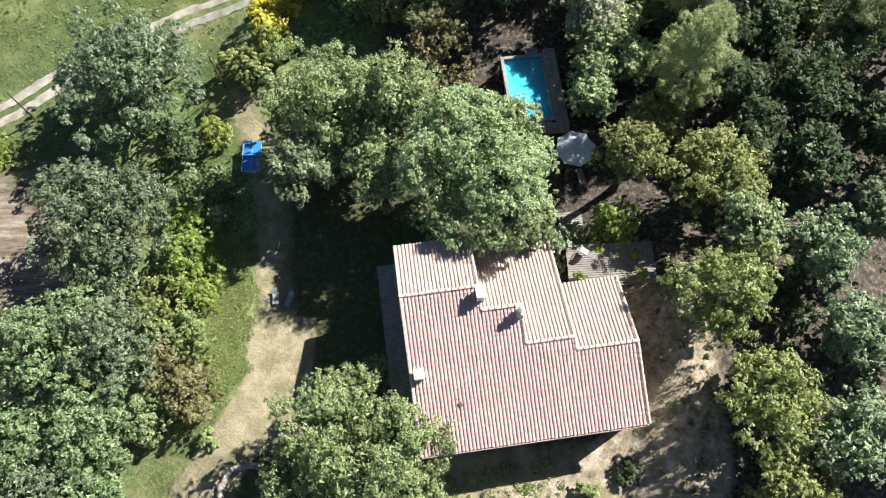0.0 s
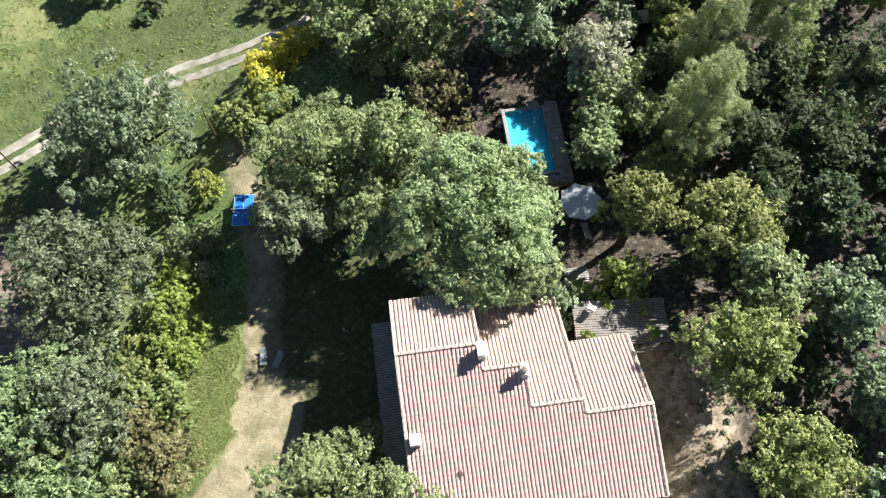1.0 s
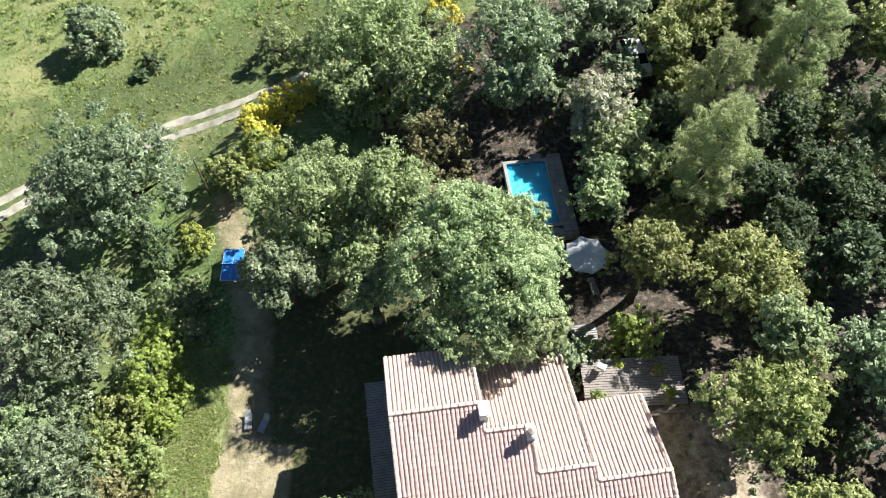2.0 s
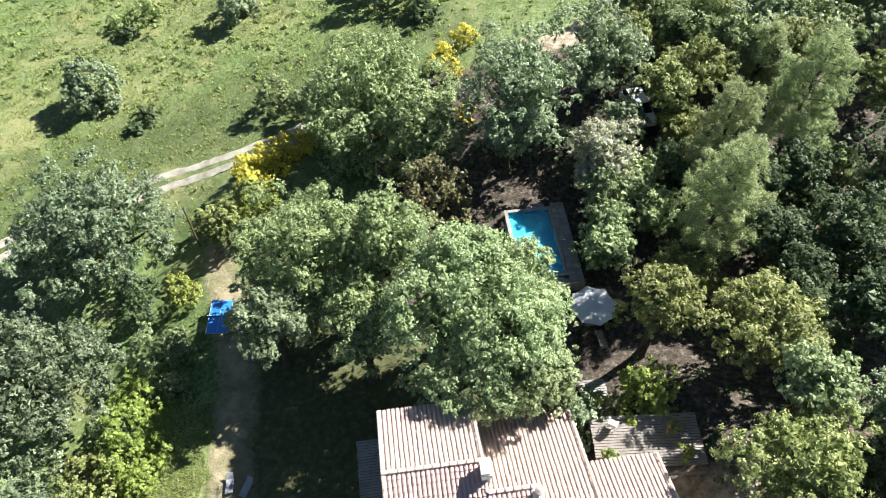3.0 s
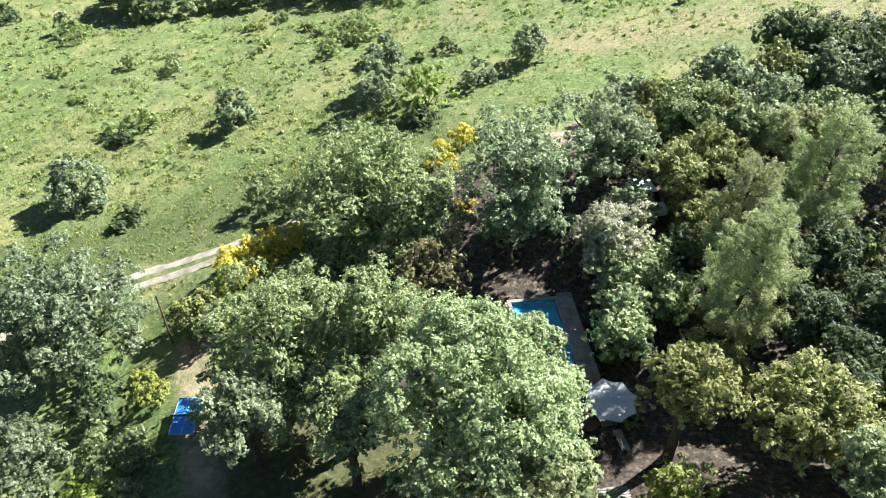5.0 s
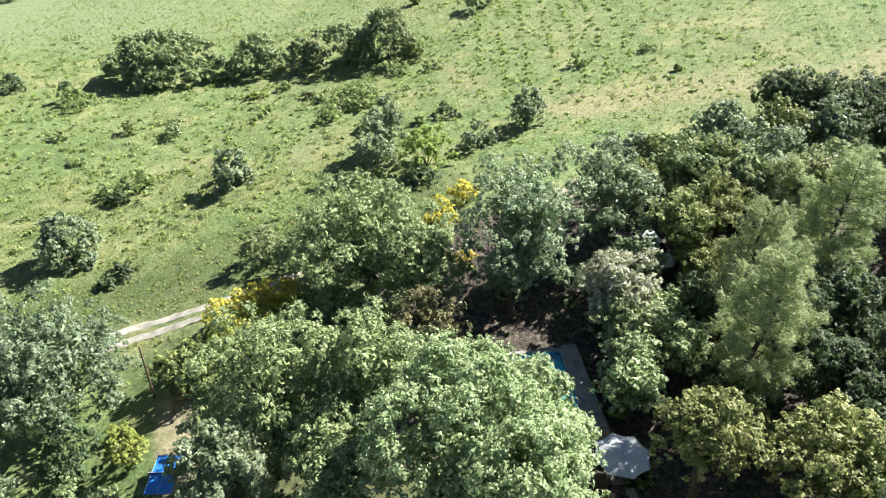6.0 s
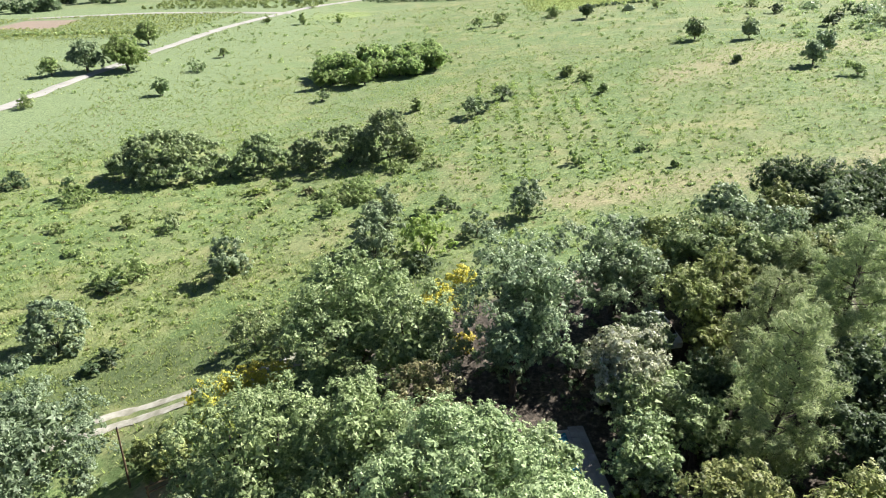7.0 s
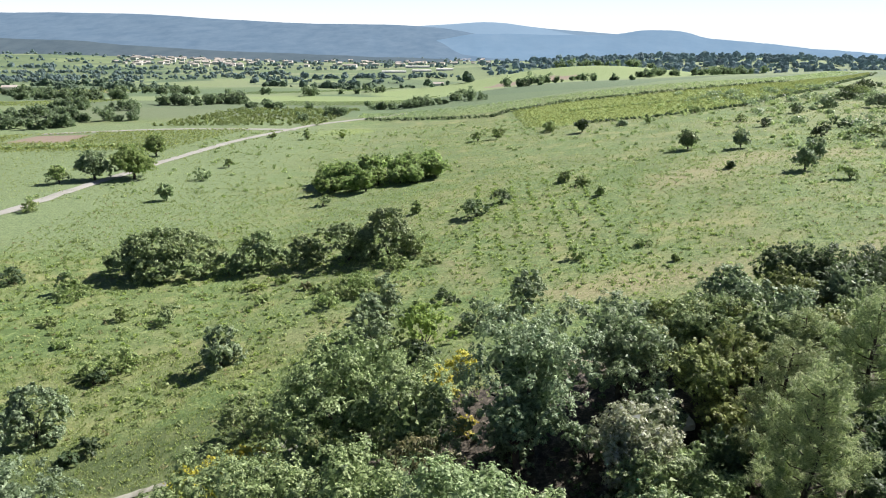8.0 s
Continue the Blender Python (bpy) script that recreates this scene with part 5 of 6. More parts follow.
shrubs_of_the_wood = [
    (37.5, 37.2, 2.4, 5.0, "dark", "dark green undergrowth shrub in the wood"),
    (24.2, 23.0, 1.8, 3.6, "dark", "dark green undergrowth shrub in the wood"),
    (22.4, 13.8, 1.6, 3.2, "dark", "dark green undergrowth shrub in the wood"),
    (17.4, 27.6, 1.5, 2.6, "dark", "dark green undergrowth shrub in the wood"),
    (16.6, 37.0, 1.8, 3.0, "dark", "dark green undergrowth shrub in the wood"),
    (-7.6, 40.4, 2.2, 3.4, "oak", "bushy oak growth below the large oak"),
    (-3.6, 41.2, 2.0, 3.2, "scrub", "dark green shrub below the large oak"),
    (-9.6, 43.2, 1.8, 2.8, "oak", "bushy oak growth below the large oak"),
    (4.6, 41.6, 1.7, 2.4, "holm", "grey-green shrub below the oak"),
    (11.6, 37.7, 1.6, 3.0, "silver", "silvery shrub below the flowering tree"),
    (13.0, 39.4, 1.6, 3.2, "silver", "silvery shrub below the flowering tree"),
    (9.6, 40.6, 1.5, 2.6, "holm", "grey-green shrub below the flowering tree"),
    (-23.6, -2.0, 1.8, 2.4, "scrub", "green shrub at the path's edge"),
    (-0.6, 33.9, 3.4, 8.0, "brown", "reddish browning shrub beside the pool"),
    (11.9, 19.5, 1.8, 5.6, "bright", "bright green bushy tree beside the terrace"),
    (13.2, 19.3, 1.5, 2.0, "scrub", "dark green shrub beside the terrace"),
    (11.0, 17.6, 0.8, 3.1, "lime", "bright yellow-green shrub at the terrace"),
    (9.3, 19.2, 1.1, 2.6, "scrub", "green shrub at the terrace"),
    (7.9, 17.7, 1.4, 5.6, "holm", "grey-green branch-like shrub against the roof"),
    (-38.2, 28.8, 2.0, 2.6, "bright", "bright green shrub beside the ploughed plot"),
]
shrubs_below_trees = [
    (-21.6, 6.4, 2.0, 4.2, "oak", "green shrub below the yard"),
    (-22.0, 13.4, 2.4, 4.8, "scrub", "green shrub below the yard"),
    (-24.2, 15.6, 2.2, 4.6, "holm", "grey-green shrub below the yard"),
    (9.6, 0.4, 1.2, 1.0, "scrub", "low green shrub in the gravel"),
    (12.3, 2.3, 0.9, 1.1, "dark", "dark shrub at the corner of the house"),
    (13.5, -1.2, 1.5, 1.4, "olive", "yellowish shrub in the gravel"),
    (11.2, 26.4, 0.9, 1.8, "scrub", "green shrub behind the parasol"),
    (10.8, 30.7, 0.7, 1.5, "bright", "yellow-green shrub beside the pool terrace"),
    (16.2, 33.8, 1.3, 2.0, "dark", "dark green undergrowth shrub in the wood"),
    (22.5, 18.8, 1.6, 3.0, "dark", "dark green undergrowth shrub in the wood"),
    (23.5, 12.2, 1.6, 3.0, "dark", "dark green undergrowth shrub in the wood"),
    (28.5, 38.0, 1.8, 4.0, "scrub", "green undergrowth shrub in the wood"),
    (36.0, 15.0, 2.4, 4.0, "dark", "dark green undergrowth shrub in the wood"),
]
SMALL = shrubs_of_the_yard + shrubs_of_the_wood + shrubs_below_trees
for k, (x, y, r_b, tall, mat, label) in enumerate(SMALL):
    bush("shrub", x, y, r_b, tall, mat, label, leaf=0.12 if x > 15 else 0.09, per=75 if x > 15 else 130, seed=k)

M["yellow"] = leaf_material("yellow_green_leaves", (0.120, 0.165, 0.030), (0.250, 0.310, 0.060), (0.370, 0.420, 0.120))
BROOM = [(-14.2, 42.4, 2.0, 2.6), (-15.8, 40.6, 1.8, 2.7), (-12.6, 43.7, 1.7, 2.5), (-11.6, 44.8, 1.1, 1.7), (-15.2, 38.7, 1.5, 3.0), (1.8, 56.2, 1.3, 2.2), (0.0, 53.9, 1.1, 2.2), (-1.0, 52.3, 0.9, 2.0), (0.7, 51.4, 0.8, 1.9), (1.7, 45.6, 0.9, 1.2)]
for k, (x, y, r_b, tall) in enumerate(BROOM):
    bush("broom_bush", x, y, r_b, tall, "broom", "broom bush covered in yellow flowers", "shrub", 0.06, 0.3, 60 + k, 130)
bush("broom_bush", -19.2, 29.6, 1.4, 2.7, "yellow", "round bush of yellow-green broom beside the lane", "shrub", 0.055, 0.28, 79, 130)
bush("broom_bush", -14.7, 36.8, 1.9, 4.0, "yellow", "tall broom bush with fading yellow flowers", "shrub", 0.07, 0.35, 81)
bush("broom_bush", -16.4, 34.7, 2.1, 3.8, "olive", "tall broom bush with fading yellow flowers", "shrub", 0.08, 0.4, 80)
bush("broom_bush", -18.4, 35.6, 1.5, 2.5, "olive", "broom bush with fading yellow flowers", "shrub", 0.08, 0.4, 82)

PINES = [(17.7, 30.2, 3.2, 12.9), (19.6, 37.0, 2.9, 11.3), (25.9, 40.0, 3.7, 13.2), (24.5, 45.5, 2.5, 10.0), (30.5, 33.5, 2.6, 9.0), (36.0, 31.0, 2.8, 10.0)]
for k, (x, y, r_c, top) in enumerate(PINES):
    pine(x, y, r_c, top, "soft grey-green Aleppo pine in the wood", k)

# ---- shrubs and trees of the field ----
field_thickets = [  # x, y, radius, height, leaves, label
    (-40.7, 99.8, 7.9, 6.8, "oak_light", "broad dark green thicket in the field"),
    (-30.6, 98.4, 2.3, 3.6, "oak_light", "round pale green bush in the field"),
    (-26.6, 100.6, 4.0, 5.8, "oak_light", "leafy pale green thicket in the field"),
    (-20.0, 100.0, 3.1, 4.4, "oak_light", "green thicket in the field"),
    (-13.6, 99.4, 4.4, 6.0, "oak_light", "dense green thicket in the field"),
    (-8.0, 99.8, 4.4, 7.4, "oak_light", "dense green thicket in the field"),
    (5.4, 117.8, 3.1, 2.8, "oak_deep", "low dark green bush in the field"),
    (9.9, 125.6, 1.8, 2.7, "oak_deep", "dark green bush in the field"),
    (16.8, 88.3, 1.3, 1.5, "scrub", "low dark bush in the dry grass"),
    (25.8, 90.4, 1.3, 1.1, "scrub", "low dark bush in the dry grass"),
    (27.6, 83.0, 0.5, 0.9, "scrub", "small dark bush in the dry grass"),
    (26.5, 122.4, 1.0, 1.8, "scrub", "small dark bush in the dry grass"),
    (25.5, 132.9, 1.6, 1.6, "scrub", "low dark bush in the dry grass"),
    (22.9, 138.0, 1.3, 2.2, "scrub", "low dark bush in the dry grass"),
    (-21.9, 66.0, 2.2, 4.7, "silver_dark", "upright blue-green bush in the field"),
    (-34.2, 65.2, 2.0, 1.7, "scrub", "low spreading scrub in the field"),
    (-31.6, 66.4, 2.1, 2.2, "scrub", "low spreading scrub in the field"),
    (-33.4, 63.4, 1.1, 1.3, "dark", "low dark scrub in the field"),
    (-32.0, 79.9, 1.5, 1.9, "oak_light", "pale green bush in the field"),
    (-38.4, 80.7, 1.2, 1.4, "scrub", "green bush in the field"),
]
field_bushes = [
    (-48.5, 89.5, 2.6, 1.8, "scrub", "low spreading bush in the field"),
    (-50.0, 91.0, 1.2, 2.9, "oak_light", "pale upright bush in the field"),
    (-1.7, 65.2, 2.9, 4.5, "bright", "light yellow-green tree at the field's edge"),
    (3.6, 69.1, 2.1, 2.6, "holm", "grey-green bush at the field's edge"),
    (-2.4, 61.6, 1.9, 1.8, "dark", "dark bush at the field's edge"),
    (-10.6, 86.7, 2.6, 1.7, "scrub", "spreading bramble in the field"),
    (-13.0, 83.0, 2.0, 1.1, "scrub", "spreading bramble in the field"),
    (-60.1, 95.0, 2.0, 2.6, "dark", "dark bush in the field"),
    (-13.4, 80.2, 1.5, 1.7, "scrub", "round green bush in the field"),
    (-11.8, 85.0, 1.7, 1.3, "scrub", "spreading bramble in the field"),
    (-6.7, 94.2, 2.2, 1.5, "scrub", "spreading bramble in the field"),
    (-1.6, 93.4, 1.4, 1.1, "scrub", "low bush in the dry grass"),
    (0.6, 77.8, 1.5, 1.0, "dark", "low dark bush at the field's edge"),
    (-2.6, 76.4, 1.0, 0.8, "scrub", "low bush at the field's edge"),
    (-24.8, 89.8, 1.3, 0.9, "bright", "bright green bramble in the field"),
    (-22.5, 84.2, 1.4, 0.8, "scrub", "low bramble in the field"),
    (-46.5, 79.4, 1.2, 0.9, "scrub", "low bush in the field"),
    (-41.3, 72.7, 1.0, 0.7, "scrub", "low bush in the field"),
    (-27.8, 51.3, 1.3, 1.0, "dark", "low dark bush in the field"),
    (-28.9, 49.5, 1.0, 0.8, "dark", "low dark bush in the field"),
]
brambles = [
    (-15.5, 86.2, 1.0, 0.8, "scrub", "low bush in the field"),
    (-5.0, 125.1, 0.9, 2.4, "scrub", "small upright bush in the field"),
    (-24.5, 141.7, 1.6, 1.9, "oak_light", "pale bush in the field"),
    (-21.5, 92.2, 1.1, 0.9, "scrub", "low bush in the field"),
    (-17.4, 88.0, 0.9, 0.8, "brown", "low brownish bush in the field"),
    (9.0, 214.0, 2.0, 3.0, "scrub", "dark bush far out in the field"),
    (14.4, 214.0, 1.7, 3.0, "scrub", "dark bush far out in the field"),
    (30.6, 215.9, 1.3, 3.0, "scrub", "small tree far out in the field"),
    (98.0, 207.4, 2.4, 2.2, "dark", "dark bush on the rise"),
    (110.9, 217.6, 3.0, 2.8, "silver_dark", "blue-green bush on the rise"),
    (127.8, 237.7, 4.2, 4.2, "dark", "dark thicket at the top of the rise"),
    (134.5, 246.0, 4.0, 4.0, "scrub", "green thicket at the top of the rise"),
    (141.9, 253.7, 4.4, 4.8, "dark", "dark thicket at the top of the rise"),
    (123.1, 211.7, 3.4, 3.6, "silver_dark", "blue-green bush on the rise"),
    (68.5, 135.5, 2.6, 3.6, "silver_dark", "blue-green bush on the rise"),
    (78.1, 196.2, 2.2, 1.6, "scrub", "low green bush on the rise"),
    (85.2, 155.6, 2.0, 1.4, "scrub", "low green bush on the rise"),
    (91.5, 157.4, 3.4, 2.0, "scrub", "spreading green bush on the rise"),
    (92.6, 173.7, 2.3, 2.6, "dark", "dark bush on the rise"),
    (50.3, 211.8, 1.8, 1.2, "silver_dark", "low blue-green bush on the rise"),
]
far_bushes = [
    (57.8, 210.0, 1.5, 1.6, "scrub", "green bush on the rise"),
    (75.7, 225.9, 2.2, 2.6, "scrub", "green bush below the vineyard strip"),
    (30.2, 219.7, 1.8, 3.4, "scrub", "upright green bush below the vineyard strip"),
    (16.1, 222.5, 1.8, 2.6, "scrub", "green bush far out in the field"),
    (78.6, 182.6, 1.8, 2.0, "dark", "dark bush on the rise"),
    (81.8, 159.9, 2.0, 2.6, "dark", "dark bush on the rise"),
    (86.0, 166.0, 2.2, 2.2, "dark", "dark bush on the rise"),
    (65.0, 115.9, 1.7, 2.2, "scrub", "grey-green bush on the rise"),
    (52.2, 132.9, 0.8, 1.2, "dark", "small dark bush on the rise"),
    (-59.7, 175.9, 2.2, 2.8, "oak_light", "pale bush far out in the field"),
    (-82.5, 140.5, 2.2, 2.2, "scrub", "bush beside the pale road"),
    (-58.7, 193.9, 1.2, 2.5, "scrub", "small bush far out in the field"),
    (-47.9, 249.6, 1.6, 3.8, "scrub", "small bush far out in the field"),
    (-36.5, 254.7, 1.5, 3.2, "bright", "small bush far out in the field"),
    (-60.8, 253.3, 1.6, 2.2, "scrub", "small bush far out in the field"),
    (-3.9, 99.0, 2.4, 3.4, "scrub", "green bush beside the dense thickets"),
    (-9.9, 83.6, 2.3, 2.0, "scrub", "spreading bramble in the field"),
    (-7.6, 76.6, 1.6, 2.2, "silver_dark", "grey-green bush at the field's edge"),
]
FIELD = field_thickets + field_bushes + brambles + far_bushes
M["silver_dark"] = leaf_material("blue_green_leaves", (0.085, 0.140, 0.074), (0.205, 0.282, 0.158), (0.365, 0.440, 0.268))
for k, (x, y, r_b, tall, mat, label) in enumerate(FIELD):
    far_k = 1.0 if y < 110 else 1.5
    bush("shrub", x, y, r_b, tall, mat, label, "shrub", 0.135 * far_k, 0.6 * far_k, 100 + k, 170 if k < 6 or mat == "silver_dark" else 88)
M["grove"] = leaf_material("grove_leaves", (0.145, 0.235, 0.074), (0.290, 0.400, 0.138), (0.440, 0.540, 0.225), 0.62)
FIELD_TREES = [
    (9.0, 72.8, 2.0, 4.2, "silver_dark", "upright blue-green tree at the field's edge"),
    (-6.9, 66.2, 2.2, 5.4, "silver_dark", "tall grey-green tree at the field's edge"),
    (-5.9, 70.6, 1.9, 6.9, "silver_dark", "slender grey-green tree at the field's edge"),
    (-33.6, 53.4, 3.0, 4.8, "holm", "loose grey-green tree in the field"),
    (-86.5, 175.9, 4.8, 7.6, "silver_dark", "blue-green tree beside the pale road"),
    (-77.4, 177.6, 5.8, 8.4, "grove", "rounded green tree beside the pale road"),
    (-85.9, 213.4, 3.6, 6.8, "scrub", "green round tree beside the pale road"),
    (-92.4, 170.4, 2.4, 5.0, "scrub", "thin tree beside the pale road"),
    (-59.4, 150.9, 1.8, 3.6, "oak_light", "small pale tree in the field"),
    (38.0, 206.6, 2.0, 4.0, "dark", "dark round tree far out in the field"),
    (52.4, 158.3, 2.3, 4.4, "oak_light", "pale round tree on the rise"),
    (61.9, 153.6, 1.9, 3.8, "silver_dark", "blue-green tree on the rise"),
    (62.3, 125.6, 2.1, 4.2, "silver_dark", "blue-green tree on the rise"),
]
for k, (x, y, r_c, tall, mat, label) in enumerate(FIELD_TREES):
    far_k = 1.0 if y < 110 else 1.5
    if y < 110:
        bush("field_tree", x, y, r_c, tall * 1.08, mat, label, "tree", 0.105, 0.5, 290 + k, 190, 7, "trees of the field")
        continue
    tree("field_tree", x, y, r_c, zat(x, y) + tall, mat, label, seed=300 + k, leaf=0.11 * far_k, sub=0.5 * far_k, per=110, lobes=7, squash=1.1, group="trees of the field")
rg = np.random.default_rng(77)
for k in range(36):
    u, w = rg.uniform(-1, 1), rg.uniform(-1, 1)
    x, y = -15.5 + 13.0 * u, 166 + (16.0 - 6.0 * abs(u)) * w + 1.5 * u
    tree("field_tree", x, y, rg.uniform(2.0, 3.5), zat(x, y) + rg.uniform(3.6, 6.8) * (1 - 0.25 * abs(u)), "grove", "green tree of a dense grove in the field", seed=340 + k, leaf=0.21, sub=0.75, per=48, lobes=7, squash=1.1, group="grove in the field")

# ---- grass tufts, scrub and weeds of the field: too many to count ----
def tufts(name, xy, tall, wide, material, label, seed, blades=5, lean=0.9):
    """Upright bent blades in small fans."""
    r = np.random.default_rng(seed)
    k = len(xy)
    z = rise(xy[:, 0], xy[:, 1])
    root = np.repeat(np.column_stack([xy, z]), blades, 0)
    a = r.uniform(0, 2 * np.pi, k * blades)
    out = np.stack([np.cos(a), np.sin(a), 0 * a], -1)
    side = np.stack([-np.sin(a), np.cos(a), 0 * a], -1)
    hgt = np.repeat(tall * r.uniform(0.5, 1.4, k), blades) * r.uniform(0.7, 1.2, k * blades)
    wid = np.repeat(wide * r.uniform(0.6, 1.4, k), blades)
    root = root + out * (wid * 0.5)[:, None] - np.array([0, 0, 0.04])
    v = np.stack([root - side * (wid * 0.30)[:, None], root + side * (wid * 0.30)[:, None], root + out * (wid * lean)[:, None] + np.array([0, 0, 1.0]) * hgt[:, None]], 1)
    f = np.arange(k * blades * 3, dtype=np.int32).reshape(-1, 3)
    return tagged(new(name, quick_mesh(name, v.reshape(-1, 3), f, material)), label, "grass", kind="stuff")


def sample(count, x0, x1, y0, y1, seed, patchy=0.06):
    """Random plan points in clusters."""
    r = np.random.default_rng(seed)
    p = np.column_stack([r.uniform(x0, x1, count * 3), r.uniform(y0, y1, count * 3)])
    w = np.sin(p[:, 0] * patchy * 7 + 1.3 * np.sin(p[:, 1] * patchy * 4)) * np.sin(p[:, 1] * patchy * 6 + 1.1 * np.sin(p[:, 0] * patchy * 5)) + r.normal(0, 1.6, count * 3)
    return p[np.argsort(-w)[:count]]


p = sample(34000, -70, 100, 34, 150, 1)
wood_side = (p[:, 0] > 4 + (p[:, 1] - 48) * 0.9) & (p[:, 1] < 64) & (p[:, 0] < 46)
yard_side = (p[:, 0] > -19) & (p[:, 1] < 49)
on_lane = near_line(p[:, 0], p[:, 1], lane, 1.4, 0.2) > 0.5
tufts("field_grass", p[~(wood_side | yard_side | on_lane)], 0.28, 0.19, M["grass"], "tufted yellow-green grass of the field", 2, 3)
p = sample(13000, -130, 130, 150, 280, 3, 0.03)
tufts("field_grass", p, 0.35, 0.34, M["grass"], "tufted yellow-green grass of the far field", 4, 3)
p = sample(16000, -52, -4, 36, 70, 8, 0.12)
p = p[p[:, 1] > 44 + 0.42 * (p[:, 0] + 16)]
p = p[near_line(p[:, 0], p[:, 1], lane, 1.4, 0.2) < 0.5]
tufts("field_grass", p, 0.18, 0.16, M["grass"], "long green grass beside the lane", 9, 3, 0.7)


def low_scrub(name, xy, size, material, label, seed, count=26, leaf=0.16):
    r = np.random.default_rng(seed)
    s = size * r.uniform(0.5, 1.6, len(xy))
    c = np.column_stack([xy, rise(xy[:, 0], xy[:, 1]) + s * 0.35])
    v, f = scatter_leaves(r, c, s, count, leaf, 0.55)
    return tagged(new(name, quick_mesh(name, v, f, material)), label, "scrub", kind="stuff")


M["meadow"] = leaf_material("tall_grass_leaves", (0.190, 0.255, 0.085), (0.300, 0.370, 0.135), (0.430, 0.475, 0.215), 0.5, 0.9)
def grass_bank(p):
    edge = -14.9 + 0.3 * np.sin(p[:, 1] * 2.1) + 0.2 * np.sin(p[:, 1] * 5.3) - 3.2 * (1 - step(5.0, 9.5, p[:, 1]))
    return p[p[:, 0] < edge]


low_scrub("tall_grass", grass_bank(sample(900, -19.5, -14.4, 5.0, 20.5, 5, 0.2)[:500]), 0.2, M["meadow"], "weeds in the tall grass beside the yard", 6, 30, 0.045)
tufts("tall_grass", grass_bank(sample(7000, -20.0, -14.4, 5.0, 20.5, 7, 0.2)), 0.15, 0.10, M["meadow"], "tall pale green grass beside the yard", 8, 5, 2.4)
tufts("tall_grass", grass_bank(sample(5000, -20.0, -14.4, 5.0, 20.5, 27, 0.3)), 0.20, 0.09, M["weed"], "darker grass among the pale beside the yard", 28, 5, 1.8)
tufts("tall_grass", grass_bank(sample(1800, -20.0, -14.4, 5.0, 20.5, 29, 0.25)), 0.18, 0.09, M["straw"], "dry stalks in the tall grass beside the yard", 30, 5, 2.0)
p = sample(700, -66, -2, 54, 118, 9)
low_scrub("low_scrub", p, 0.42, M["scrub"], "small green weeds dotted over the field", 10)
p = sample(380, 0, 80, 76, 150, 11)
low_scrub("low_scrub", p, 0.36, M["scrub"], "small dark weeds dotted over the dry grass", 12)
p = sample(420, -90, 110, 150, 270, 13, 0.03)
low_scrub("low_scrub", p, 0.6, M["scrub"], "small shrubs dotted over the far field", 14, 26, 0.28)
r0 = np.random.default_rng(15)
p = np.column_stack([r0.uniform(70, 190, 400), r0.uniform(110, 300, 400)])
low_scrub("low_scrub", p, 1.15, M["scrub"], "scrub on the rise to the east", 16, 40, 0.34)
p = np.column_stack([r0.uniform(84, 180, 130), r0.uniform(140, 290, 130)])
low_scrub("low_scrub", p, 2.0, M["holm"], "dark thorny thickets on the rise to the east", 19, 90, 0.34)
p = sample(900, -60, 40, 56, 130, 17)
low_scrub("low_scrub", p, 0.26, M["bright"], "yellow-green weeds dotted over the field", 18, 18, 0.15)
meadow_only = lambda p: p[~((p[:, 0] > 2 + (p[:, 1] - 48) * 0.9) & (p[:, 1] < 66) & (p[:, 0] < 46)) & ~((p[:, 0] > -19) & (p[:, 1] < 49)) & (near_line(p[:, 0], p[:, 1], lane, 1.6, 0.2) < 0.5)]
low_scrub("low_scrub", meadow_only(sample(4600, -74, 90, 40, 165, 91, 0.09)), 0.26, M["grass"], "pale grass tussocks scattered over the field", 92, 16, 0.09)
low_scrub("low_scrub", meadow_only(sample(2500, -74, 90, 40, 165, 93, 0.05)), 0.24, M["weed"], "green weeds scattered over the field", 94, 16, 0.085)
low_scrub("low_scrub", meadow_only(sample(1500, -74, 90, 40, 150, 95, 0.07)), 0.20, M["straw"], "tufts of dry straw scattered over the field", 96, 14, 0.10)
r0 = np.random.default_rng(33)
p = np.column_stack([r0.uniform(-1.5, 8.5, 90), r0.uniform(-0.2, 2.4, 90)])
p[:, 1] += 0.13 * p[:, 0]
low_scrub("weeds", p, 0.26, M["scrub"], "green weeds in the shade of the south wall", 34, 30, 0.07)
r0 = np.random.default_rng(35)
p = np.column_stack([r0.normal(14.6, 1.5, 170), r0.uniform(-3, 14, 170)])
low_scrub("weeds", p, 0.16, M["straw"], "dry weeds on the stony ground beside the house", 36, 16, 0.06)
# old planting lines in the field: rows of weeds
r0 = np.random.default_rng(21)
rows = []
for k in range(7):
    for s in np.arange(0, 62, 1.3):
        if r0.random() < 0.4:
            continue
        rows.append((4.0 + k * 3.2 + s * 0.04 + r0.normal(0, 0.22), 84 + s + r0.normal(0, 0.3)))
low_scrub("weed_rows", np.array(rows), 0.30, M["bright"], "rows of weeds along old planting lines", 22, 22, 0.2)
low_scrub("weed_rows", np.array(rows)[::2] + np.array([0.25, 0.2]), 0.36, M["scrub"], "darker weeds along old planting lines", 23, 22, 0.16)
p = sample(3000, -20, 34, -4, 50, 31, 0.3)
keep = (p[:, 0] > 15) | ((p[:, 1] > 35) & (p[:, 0] > 2))
low_scrub("undergrowth", p[keep][:700], 0.3, M["dark"], "dark undergrowth of the wood", 32, 22, 0.12)


